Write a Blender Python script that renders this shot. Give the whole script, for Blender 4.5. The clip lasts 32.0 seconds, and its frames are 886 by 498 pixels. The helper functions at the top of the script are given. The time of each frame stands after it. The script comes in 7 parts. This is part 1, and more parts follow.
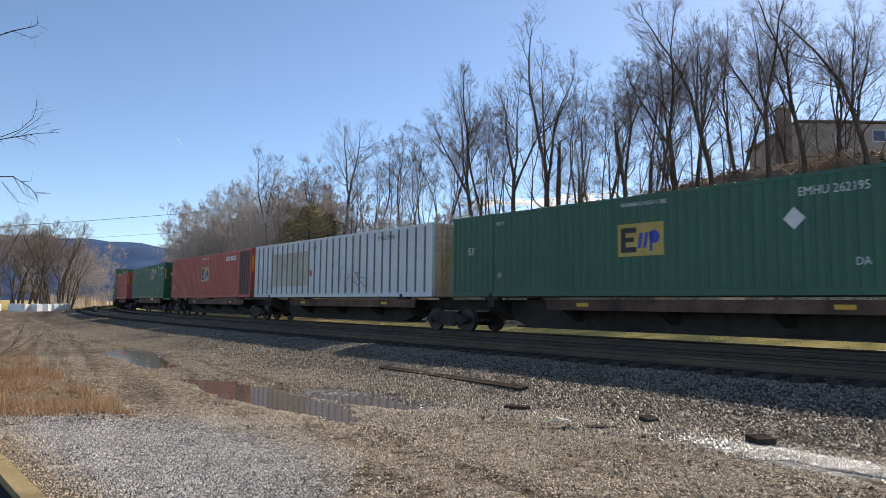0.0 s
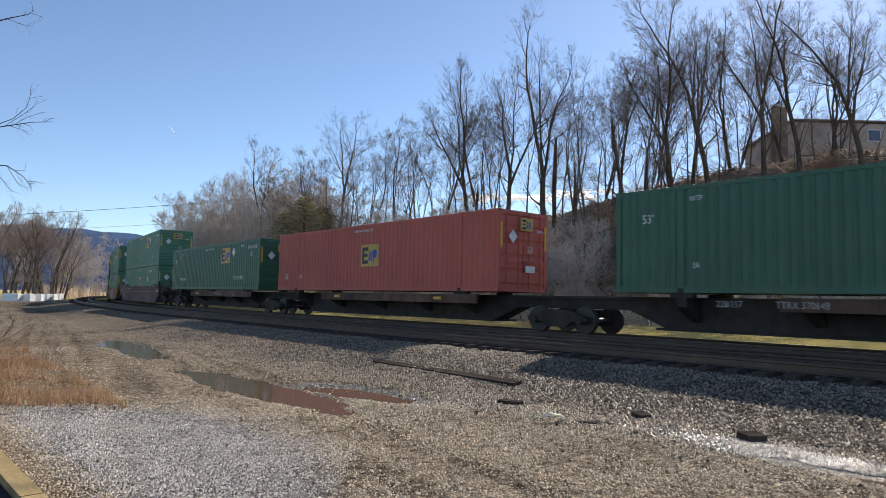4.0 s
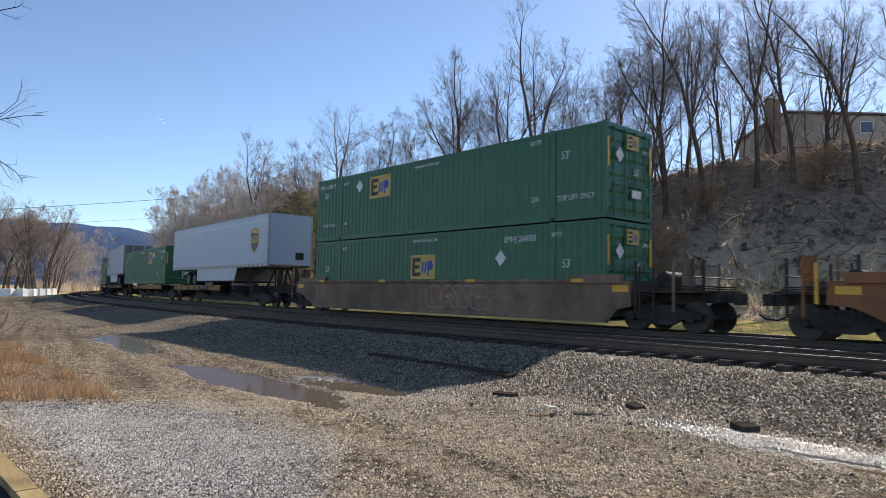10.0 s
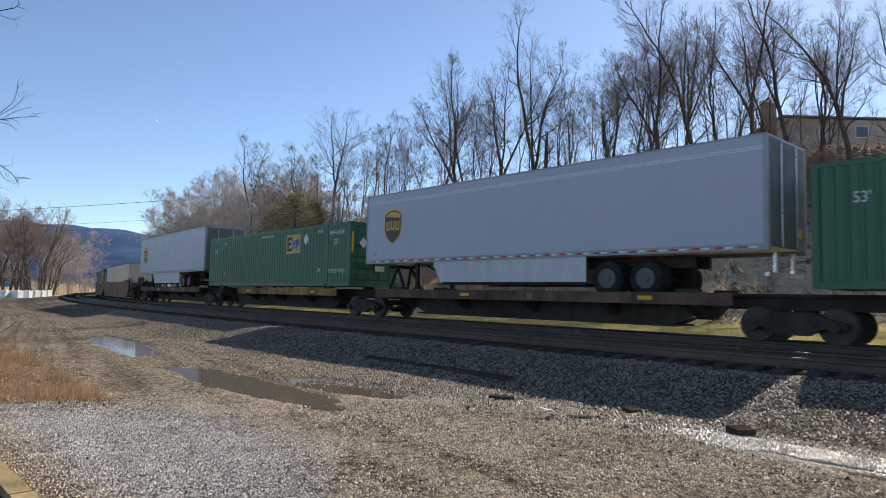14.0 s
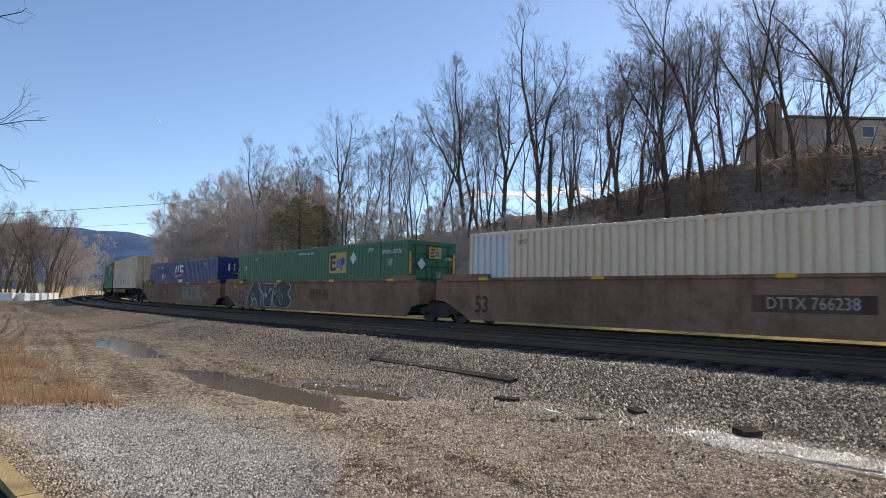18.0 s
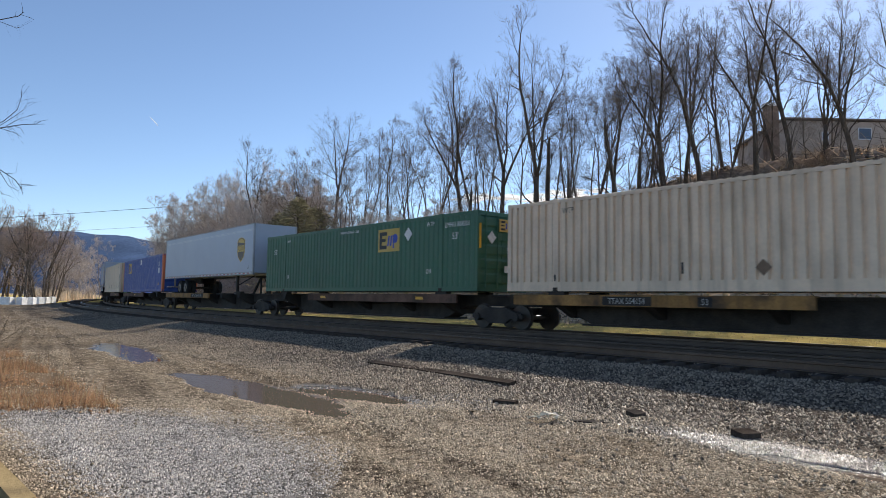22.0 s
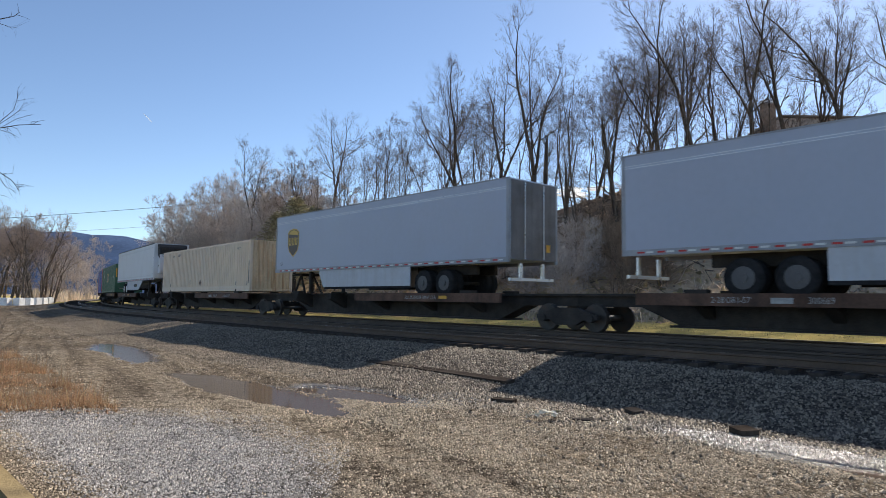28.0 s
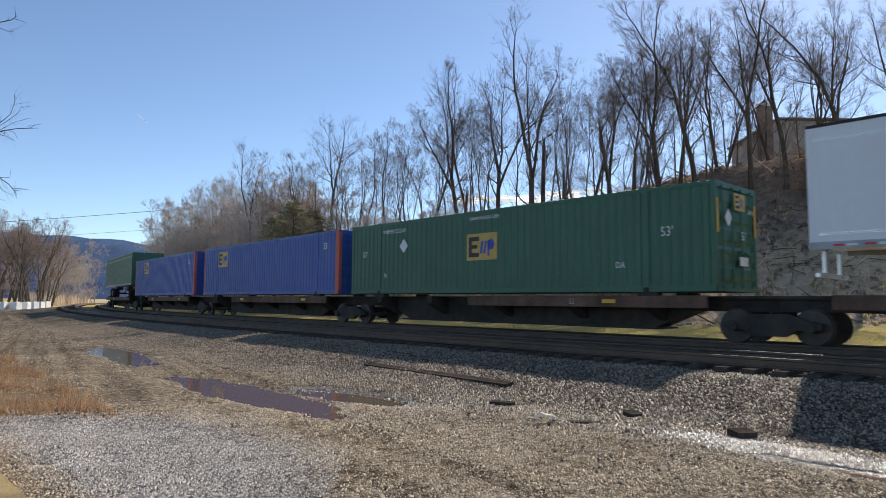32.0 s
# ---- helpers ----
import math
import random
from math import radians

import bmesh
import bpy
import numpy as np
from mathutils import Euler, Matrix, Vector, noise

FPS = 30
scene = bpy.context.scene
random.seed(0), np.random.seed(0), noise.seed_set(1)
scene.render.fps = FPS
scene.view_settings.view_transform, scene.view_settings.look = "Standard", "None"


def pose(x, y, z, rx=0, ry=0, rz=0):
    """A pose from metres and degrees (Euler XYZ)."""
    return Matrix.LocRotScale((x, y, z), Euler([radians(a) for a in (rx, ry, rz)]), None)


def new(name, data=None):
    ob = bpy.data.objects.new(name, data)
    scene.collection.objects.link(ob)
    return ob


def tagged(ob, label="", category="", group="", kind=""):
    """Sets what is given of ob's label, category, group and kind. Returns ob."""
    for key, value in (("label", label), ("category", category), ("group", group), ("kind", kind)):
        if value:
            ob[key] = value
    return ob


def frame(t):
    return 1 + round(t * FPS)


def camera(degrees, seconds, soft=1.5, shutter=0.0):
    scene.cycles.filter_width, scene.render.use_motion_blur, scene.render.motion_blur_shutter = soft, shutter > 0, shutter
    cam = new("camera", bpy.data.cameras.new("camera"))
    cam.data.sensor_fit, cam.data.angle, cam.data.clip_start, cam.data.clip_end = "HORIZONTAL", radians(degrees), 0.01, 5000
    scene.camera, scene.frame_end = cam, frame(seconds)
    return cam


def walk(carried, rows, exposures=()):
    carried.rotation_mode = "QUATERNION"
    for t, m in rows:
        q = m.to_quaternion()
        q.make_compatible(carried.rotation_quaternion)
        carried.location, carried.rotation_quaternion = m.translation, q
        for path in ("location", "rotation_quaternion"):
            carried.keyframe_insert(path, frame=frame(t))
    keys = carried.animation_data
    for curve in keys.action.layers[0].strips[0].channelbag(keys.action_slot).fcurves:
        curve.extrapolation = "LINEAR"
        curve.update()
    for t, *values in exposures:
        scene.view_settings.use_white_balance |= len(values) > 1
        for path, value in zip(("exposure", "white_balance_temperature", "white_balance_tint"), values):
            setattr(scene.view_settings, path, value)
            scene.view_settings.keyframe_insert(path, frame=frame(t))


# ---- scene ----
# World: z = 0 is the gravel yard, y points away from the eye. The train runs towards +s along a bending track.
EYE_Z = 1.62
CAM_ROWS = (
    (0.0, 0.01, 4.94, 0.67), (0.5, 0.06, 4.83, 0.64), (1.0, 0.07, 4.76, 0.71), (1.5, 0.05, 4.73, 0.85), (2.0, 0.04, 4.76, 0.92), (2.5, 0.02, 4.8, 1.01),
    (3.0, 0.07, 4.8, 1.16), (3.5, 0.27, 4.68, 1.27), (4.5, 0.58, 4.2, 1.27), (5.5, 0.82, 3.84, 1.28), (6.0, 0.91, 3.83, 1.36), (6.5, 0.93, 3.87, 1.3), (7.0, 1.0, 3.86, 1.31),
    (7.5, 1.09, 3.87, 1.28), (8.0, 1.15, 3.87, 1.29), (8.5, 1.16, 3.86, 1.32), (9.0, 1.05, 3.88, 1.27), (9.5, 1.02, 3.85, 1.08), (10.0, 0.94, 3.85, 1.03),
    (10.5, 0.8, 3.86, 1.12), (11.0, 0.76, 3.85, 1.14), (11.5, 0.78, 3.86, 1.08), (12.0, 0.82, 3.92, 1.07), (12.5, 1.07, 3.96, 1.15), (13.0, 1.25, 3.99, 1.17),
    (13.5, 1.27, 4.06, 1.2), (14.0, 1.23, 4.1, 1.18), (14.5, 1.15, 4.11, 1.14), (15.5, 1.0, 4.13, 1.11), (16.5, 0.88, 4.15, 1.09), (17.0, 0.86, 4.19, 1.05),
    (17.5, 0.86, 4.22, 1.04), (18.0, 0.81, 4.24, 1.05), (18.5, 0.76, 4.25, 1.0), (19.0, 0.77, 4.26, 0.9), (19.5, 0.81, 4.29, 0.86), (20.0, 0.83, 4.34, 0.92),
    (20.5, 0.82, 4.36, 1.03), (21.0, 0.86, 4.4, 1.03), (21.5, 0.89, 4.44, 0.95), (22.0, 0.97, 4.49, 0.88), (22.5, 1.03, 4.52, 0.84), (23.0, 1.06, 4.52, 0.83),
    (23.5, 1.08, 4.5, 0.77), (24.0, 1.12, 4.44, 0.73), (24.5, 1.17, 4.38, 0.7), (25.0, 1.15, 4.31, 0.66), (25.5, 1.13, 4.3, 0.65), (26.5, 1.13, 4.35, 0.65),
    (27.5, 1.14, 4.39, 0.65), (28.0, 1.15, 4.39, 0.61), (28.5, 1.17, 4.35, 0.51), (29.0, 1.18, 4.34, 0.47), (29.5, 1.21, 4.38, 0.47), (30.0, 1.27, 4.42, 0.46),
    (30.5, 1.32, 4.48, 0.53), (31.0, 1.32, 4.55, 0.58), (31.5, 1.32, 4.6, 0.55), (32.0, 1.33, 4.65, 0.47))
cam = camera(68.6, 32.0, soft=0.7, shutter=0.12)


def hand_held(yaw, pitch, roll):
    return pose(0, 0, EYE_Z, 90 + pitch, 0, -yaw) @ pose(0, 0, 0, 0, 0, roll)


walk(cam, [(t, hand_held(a, b, c)) for t, a, b, c in CAM_ROWS], exposures=[(0.0, 0.30, 6650, 9), (3.5, 0.30, 6650, 9), (6.0, 0.41, 6650, 9), (9.5, 0.41, 6650, 9), (12.0, 0.30, 6650, 9), (32.0, 0.29, 6650, 9)])

# ---- light ----
SUN_AZ, SUN_EL = radians(33.0), radians(35.0)
world = bpy.data.worlds.new("sky")
world.use_nodes = True
scene.world = world
wt = world.node_tree
sky = wt.nodes.new("ShaderNodeTexSky")
sky.sky_type = "NISHITA"
sky.sun_disc = False
sky.sun_elevation, sky.sun_rotation = SUN_EL, SUN_AZ
sky.air_density, sky.dust_density, sky.ozone_density = 0.74, 0.12, 2.5
wt.nodes["Background"].inputs["Strength"].default_value = 0.135
wt.links.new(sky.outputs[0], wt.nodes["Background"].inputs[0])
sun = new("sun", bpy.data.lights.new("sun", "SUN"))
sun.data.energy, sun.data.angle, sun.data.color = 4.0, radians(0.55), (1.0, 0.95, 0.87)
sun_dir = Vector((math.sin(SUN_AZ) * math.cos(SUN_EL), math.cos(SUN_AZ) * math.cos(SUN_EL), math.sin(SUN_EL)))
sun.matrix_world = Matrix.Translation((60, 100, 90)) @ sun_dir.to_track_quat("Z", "Y").to_matrix().to_4x4()

# ---- materials ----


def mat(name, rgb, rough=0.6, metal=0.0, vary=0.0, scale=4.0, dirt=None, dirt_amount=0.35, bump=0.0, bump_scale=40.0, island=0.0, streak=0.0, thin=0.0):
    """A node material: base colour with two scales of variation, dirt patches, rain streaks and a fine relief."""
    m = bpy.data.materials.new(name)
    m.use_nodes = True
    nt, ln = m.node_tree.nodes, m.node_tree.links
    b = nt["Principled BSDF"]
    b.inputs["Roughness"].default_value, b.inputs["Metallic"].default_value = rough, metal
    if rough >= 0.58 and not metal:
        b.inputs["Specular IOR Level"].default_value = 0.12 if rough < 0.8 else 0.0
    co = nt.new("ShaderNodeTexCoord")
    col = nt.new("ShaderNodeRGB")
    col.outputs[0].default_value = (*rgb, 1)
    out = col.outputs[0]

    def blend(kind, fac, a, bcol):
        n = nt.new("ShaderNodeMix")
        n.data_type, n.blend_type = "RGBA", kind
        if isinstance(fac, float):
            n.inputs[0].default_value = fac
        else:
            ln.new(fac, n.inputs[0])
        ln.new(a, n.inputs[6])
        if isinstance(bcol, tuple):
            n.inputs[7].default_value = (*bcol, 1)
        else:
            ln.new(bcol, n.inputs[7])
        return n.outputs[2]

    def ramp(src, lo, hi, a=0.0, z=1.0):
        n = nt.new("ShaderNodeMapRange")
        n.inputs[1].default_value, n.inputs[2].default_value, n.inputs[3].default_value, n.inputs[4].default_value = lo, hi, a, z
        ln.new(src, n.inputs[0])
        return n.outputs[0]

    def noise_tex(s, detail=4.0, stretch=None):
        n = nt.new("ShaderNodeTexNoise")
        n.inputs["Scale"].default_value, n.inputs["Detail"].default_value = s, detail
        if stretch:
            mp = nt.new("ShaderNodeMapping")
            mp.inputs["Scale"].default_value = stretch
            ln.new(co.outputs["Object"], mp.inputs[0])
            ln.new(mp.outputs[0], n.inputs[0])
        else:
            ln.new(co.outputs["Object"], n.inputs[0])
        return n.outputs[0]
    if vary:
        for s, k in ((scale * 0.2, 1.0), (scale, 0.8), (scale * 9, 0.6)):
            g = ramp(noise_tex(s), 0.3, 0.7, 1 - vary * k, 1 + vary * k)
            out = blend("MULTIPLY", 1.0, out, g)
    if island:
        ge = nt.new("ShaderNodeNewGeometry")
        g = ramp(ge.outputs["Random Per Island"], 0, 1, 1 - island, 1 + island)
        out = blend("MULTIPLY", 1.0, out, g)
    if dirt:
        out = blend("MIX", ramp(noise_tex(scale * 0.7, 6.0), 0.5, 0.72, 0.0, dirt_amount), out, dirt)
    if streak:
        out = blend("MIX", ramp(noise_tex(1.0, 5.0, (5.0, 5.0, 0.35)), 0.48, 0.75, 0.0, streak), out, dirt or (0.05, 0.04, 0.03))
    ln.new(out, b.inputs["Base Color"])
    if thin:
        tr, mx = nt.new("ShaderNodeBsdfTranslucent"), nt.new("ShaderNodeMixShader")
        mx.inputs[0].default_value = thin
        ln.new(out, tr.inputs["Color"])
        ln.new(b.outputs[0], mx.inputs[1])
        ln.new(tr.outputs[0], mx.inputs[2])
        ln.new(mx.outputs[0], nt["Material Output"].inputs["Surface"])
    if vary:
        ln.new(ramp(noise_tex(scale * 2), 0.3, 0.7, max(0.02, rough - 0.1), min(1, rough + 0.1)), b.inputs["Roughness"])
    if bump:
        bp = nt.new("ShaderNodeBump")
        bp.inputs["Strength"].default_value, bp.inputs["Distance"].default_value = bump, 0.02
        ln.new(noise_tex(bump_scale, 6.0), bp.inputs["Height"])
        ln.new(bp.outputs[0], b.inputs["Normal"])
    return m


RUST = (0.09, 0.045, 0.025)
M = {
    "green": mat("green_paint", (0.031, 0.122, 0.069), 0.45, vary=0.10, scale=1.2, dirt=(0.05, 0.08, 0.06), dirt_amount=0.25, streak=0.12),
    # the green lightened for two cars, so their shaded sides come out brighter
    "green3": mat("brightened_green_paint", (0.078, 0.218, 0.138), 0.45, vary=0.10, scale=1.2, dirt=(0.06, 0.11, 0.08), dirt_amount=0.25, streak=0.12),
    "brush_dark": mat("brown_brush", (0.44, 0.34, 0.26), 0.9, thin=0.5, vary=0.2, scale=1, island=0.4),
    "green2": mat("bright_green_paint", (0.029, 0.13, 0.062), 0.42, vary=0.08, scale=1.2, dirt=(0.05, 0.09, 0.06), dirt_amount=0.2, streak=0.1),
    "red": mat("faded_red_paint", (0.50, 0.105, 0.072), 0.55, vary=0.10, scale=1.0, dirt=(0.3, 0.09, 0.06), dirt_amount=0.35, streak=0.15),
    "maroon": mat("maroon_paint", (0.11, 0.02, 0.025), 0.5, vary=0.1, streak=0.1),
    "blue": mat("blue_paint", (0.03, 0.082, 0.33), 0.42, vary=0.08, scale=1.0, dirt=(0.05, 0.09, 0.22), dirt_amount=0.3, streak=0.1),
    "navy": mat("dark_blue_paint", (0.015, 0.03, 0.15), 0.4, vary=0.08, scale=1.0, streak=0.1),
    "tan": mat("cream_paint", (0.84, 0.67, 0.495), 0.55, vary=0.06, scale=1.0, dirt=(0.38, 0.28, 0.18), dirt_amount=0.15, streak=0.14),
    "cream_dirty": mat("dirty_cream_paint", (0.80, 0.62, 0.455), 0.57, vary=0.08, scale=1.2, dirt=(0.22, 0.18, 0.125), dirt_amount=0.25, streak=0.4),
    "rusty_end": mat("rust_stained_cream_paint", (0.78, 0.57, 0.35), 0.57, vary=0.12, scale=1.2, dirt=(0.42, 0.17, 0.055), dirt_amount=0.4, streak=0.95),
    "white": mat("white_paint", (0.72, 0.73, 0.74), 0.5, vary=0.05, scale=1.0, dirt=(0.45, 0.38, 0.28), dirt_amount=0.25, streak=0.15),
    "white_grey": mat("grey_white_paint", (0.55, 0.57, 0.60), 0.5, vary=0.06, scale=1.0, dirt=(0.35, 0.3, 0.24), dirt_amount=0.3, streak=0.2),
    "trailer": mat("pale_grey_paint", (0.435, 0.475, 0.565), 0.4, vary=0.03, scale=0.6, dirt=(0.4, 0.4, 0.4), dirt_amount=0.12, streak=0.06),
    "trailer_white": mat("white_trailer_paint", (0.74, 0.76, 0.78), 0.4, vary=0.03, scale=0.6, dirt=(0.5, 0.48, 0.44), dirt_amount=0.15, streak=0.1),
    "alu": mat("aluminium", (0.62, 0.63, 0.65), 0.35, 0.8, vary=0.05, scale=3),
    "rail_grey": mat("dull_grey_rail", (0.33, 0.345, 0.37), 0.5, vary=0.12, scale=3, dirt=(0.15, 0.13, 0.11), dirt_amount=0.3),
    "steel_dark": mat("grimy_black_steel", (0.046, 0.041, 0.037), 0.65, vary=0.3, scale=3, dirt=(0.075, 0.058, 0.046), dirt_amount=0.6, bump=0.2),
    "wheel": mat("wheel_steel", (0.042, 0.036, 0.032), 0.5, 0.15, vary=0.25, scale=6, dirt=RUST, dirt_amount=0.5),
    "tread": mat("polished_steel", (0.8, 0.79, 0.76), 0.18, 1.0, vary=0.1, scale=10),
    "spine": mat("brown_car_paint", (0.14, 0.082, 0.058), 0.65, vary=0.25, scale=2, dirt=(0.045, 0.035, 0.03), dirt_amount=0.7, streak=0.4),
    "spine_y": mat("worn_yellow_car_paint", (0.32, 0.17, 0.06), 0.6, vary=0.25, scale=2, dirt=(0.06, 0.045, 0.035), dirt_amount=0.9, streak=0.5),
    "well_brown": mat("weathered_brown_well", (0.275, 0.16, 0.105), 0.7, vary=0.2, scale=1.5, dirt=(0.1, 0.062, 0.042), dirt_amount=0.5, streak=0.35),
    "well_orange": mat("orange_brown_well", (0.29, 0.125, 0.06), 0.65, vary=0.15, scale=1.5, dirt=(0.12, 0.07, 0.045), dirt_amount=0.5, streak=0.25),
    "well_maroon": mat("faded_maroon_well", (0.185, 0.125, 0.112), 0.7, vary=0.2, scale=1.5, dirt=(0.06, 0.05, 0.045), dirt_amount=0.6, streak=0.4),
    "well_grey": mat("grey_brown_well", (0.235, 0.16, 0.112), 0.7, vary=0.2, scale=1.5, dirt=(0.09, 0.065, 0.05), dirt_amount=0.6, streak=0.4),
    "reflector": mat("yellow_reflector", (0.75, 0.38, 0.03), 0.35, vary=0.1, scale=6),
    "red_tape": mat("red_tape", (0.55, 0.03, 0.03), 0.4),
    "white_mark": mat("white_marking", (0.72, 0.72, 0.70), 0.5, vary=0.1, scale=5),
    "faded_mark": mat("faded_marking", (0.30, 0.27, 0.24), 0.6, vary=0.2, scale=5),
    "dark_mark": mat("dark_marking", (0.02, 0.02, 0.022), 0.5, vary=0.1, scale=5),
    "gold": mat("ochre_panel", (0.55, 0.37, 0.08), 0.5, vary=0.12, scale=3, dirt=(0.5, 0.42, 0.2), dirt_amount=0.4),
    "logo_blue": mat("logo_blue", (0.03, 0.07, 0.42), 0.5, vary=0.1, scale=4),
    "brown": mat("shield_brown", (0.06, 0.03, 0.015), 0.4),
    "shield_gold": mat("shield_gold", (0.62, 0.38, 0.05), 0.4),
    "orange": mat("orange_paint", (0.62, 0.16, 0.06), 0.5, vary=0.08),
    "tyre": mat("tyre_rubber", (0.035, 0.035, 0.036), 0.85, vary=0.2, scale=8),
    "door_grey": mat("dull_grey_doors", (0.2, 0.19, 0.185), 0.6, vary=0.15, scale=2, dirt=(0.1, 0.085, 0.07), dirt_amount=0.35, streak=0.3),
    "rim": mat("painted_rim", (0.09, 0.09, 0.095), 0.45, 0.3, vary=0.15, scale=8),
    "bark": mat("grey_brown_bark", (0.115, 0.092, 0.075), 0.9, vary=0.25, scale=3, bump=0.5, bump_scale=25),
    "twig": mat("brown_twigs", (0.25, 0.195, 0.16), 0.9, vary=0.15, scale=2, island=0.25),
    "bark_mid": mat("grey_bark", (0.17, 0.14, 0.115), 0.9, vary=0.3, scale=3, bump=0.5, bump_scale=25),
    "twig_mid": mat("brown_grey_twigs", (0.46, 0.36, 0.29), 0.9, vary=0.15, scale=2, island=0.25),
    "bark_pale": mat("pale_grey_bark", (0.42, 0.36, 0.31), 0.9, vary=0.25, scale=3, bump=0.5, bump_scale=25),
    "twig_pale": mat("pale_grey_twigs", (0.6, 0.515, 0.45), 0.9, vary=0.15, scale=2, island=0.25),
    "needle": mat("dull_green_needles", (0.47, 0.42, 0.27), 0.85, thin=0.35, vary=0.3, scale=2, island=0.4),
    "weed": mat("dry_reddish_weeds", (0.45, 0.27, 0.155), 0.9, thin=0.5, vary=0.2, scale=2, island=0.45),
    "straw": mat("dry_straw", (0.52, 0.40, 0.22), 0.9, thin=0.5, vary=0.2, scale=2, island=0.4),
    "brush": mat("dry_brush", (0.62, 0.5, 0.38), 0.9, thin=0.5, vary=0.2, scale=1, island=0.4),
    "leaf": mat("dead_leaves", (0.6, 0.44, 0.31), 0.9, thin=0.5, vary=0.25, scale=2, island=0.5),
    "mould": mat("brown_leaf_mould", (0.27, 0.2, 0.15), 0.9, vary=0.3, scale=5, island=0.5, bump=0.6, bump_scale=14),
    "stone": mat("ballast_stone", (0.272, 0.213, 0.152), 0.5, vary=0.15, scale=6, island=0.65, bump=0.3, bump_scale=60),
    "pebble": mat("yard_pebble", (0.484, 0.38, 0.259), 0.62, vary=0.1, scale=6, island=0.65),
    "pebble_grey": mat("blue_grey_pebble", (0.506, 0.451, 0.396), 0.65, vary=0.1, scale=6, island=0.6),
    "old_timber": mat("black_old_timber", (0.075, 0.058, 0.046), 0.85, vary=0.35, scale=3, dirt=(0.10, 0.08, 0.065), dirt_amount=0.5, bump=0.5, bump_scale=30),
    "wet_stone": mat("wet_glossy_stone", (0.28, 0.23, 0.19), 0.24, vary=0.1, scale=6, island=0.6),
    "tie": mat("creosoted_wood", (0.075, 0.062, 0.053), 0.8, vary=0.3, scale=3, dirt=(0.13, 0.108, 0.09), dirt_amount=0.5, bump=0.4, bump_scale=30),
    "rail": mat("rusty_rail", (0.12, 0.085, 0.062), 0.7, 0.3, vary=0.2, scale=3),
    "kerb": mat("weathered_yellow_timber", (0.42, 0.30, 0.15), 0.8, vary=0.2, scale=3, dirt=(0.2, 0.15, 0.09), dirt_amount=0.6, bump=0.4),
    "concrete": mat("pale_concrete", (0.92, 0.91, 0.89), 0.8, vary=0.12, scale=2, dirt=(0.4, 0.37, 0.33), dirt_amount=0.4),
    "asphalt": mat("asphalt", (0.05, 0.05, 0.052), 0.85, vary=0.2, scale=4, bump=0.4),
    "siding": mat("tan_siding", (0.48, 0.39, 0.325), 0.75, vary=0.06, scale=2),
    "shingle": mat("brown_shingles", (0.24, 0.20, 0.17), 0.85, vary=0.2, scale=3),
    "chimney": mat("brick_chimney", (0.28, 0.20, 0.155), 0.85, vary=0.25, scale=6),
    # cable lightened to blue-grey, as haze would make it look
    "wire": mat("haze_grey_cable", (0.16, 0.17, 0.19), 0.6),
    # ridge: blue of distance haze mixed into the base colour
    "mountain": mat("haze_blue_ridge", (0.07, 0.105, 0.18), 0.95, vary=0.25, scale=0.012),
    "paper": mat("crumpled_pale_litter", (0.85, 0.77, 0.62), 0.8, vary=0.15, scale=10),
    "cloud": mat("louvre_black", (0.012, 0.012, 0.013), 0.55, vary=0.1),
}
M["stone"].node_tree.nodes["Principled BSDF"].inputs["Specular IOR Level"].default_value = 0.1
glass = mat("window_glass", (0.10, 0.13, 0.18), 0.06)
M["glass"] = glass
M["worn_mark"] = mat("worn_white_marking", (0.42, 0.41, 0.39), 0.6, vary=0.25, scale=5)
M["hazard"] = mat("pale_red_placard", (0.6, 0.16, 0.14), 0.5)
M["graf_white"] = mat("grey_white_spray", (0.42, 0.42, 0.46), 0.6, vary=0.15, scale=3)
M["graf_pale"] = mat("pale_grey_spray", (0.42, 0.42, 0.39), 0.6, vary=0.25, scale=3)
M["graf_fill"] = mat("grey_fill_spray", (0.3, 0.27, 0.22), 0.6, vary=0.2, scale=3)
M["ghost"] = mat("ghost_of_old_paint", (0.165, 0.098, 0.064), 0.7, vary=0.25, scale=3)
M["graf_dark"] = mat("black_spray", (0.02, 0.018, 0.02), 0.5, vary=0.2, scale=3)
M["graf_violet"] = mat("dark_violet_spray", (0.035, 0.024, 0.04), 0.5, vary=0.2, scale=3)
M["graf_olive"] = mat("olive_spray", (0.16, 0.12, 0.03), 0.6, vary=0.2, scale=3)
M["graf_teal"] = mat("teal_spray", (0.04, 0.17, 0.12), 0.6, vary=0.2, scale=3)
M["faded_tape"] = mat("faded_red_tape", (0.33, 0.085, 0.08), 0.5, vary=0.25, scale=2)
M["faded_panel"] = mat("faded_cream_patch", (0.55, 0.50, 0.40), 0.6, vary=0.12, scale=2)
M["batten"] = mat("grey_batten", (0.20, 0.19, 0.18), 0.6, vary=0.15, scale=3)
water = bpy.data.materials.new("muddy_water")
water.use_nodes = True
wn, wl = water.node_tree.nodes, water.node_tree.links
wn["Principled BSDF"].inputs["Base Color"].default_value = (0.15, 0.10, 0.066, 1)
wn["Principled BSDF"].inputs["Roughness"].default_value = 0.08
wn["Principled BSDF"].inputs["IOR"].default_value = 1.33
wtex = wn.new("ShaderNodeTexNoise")
wtex.inputs["Scale"].default_value = 3.0
wb = wn.new("ShaderNodeBump")
wb.inputs["Strength"].default_value, wb.inputs["Distance"].default_value = 0.03, 0.01
wl.new(wtex.outputs[0], wb.inputs["Height"])
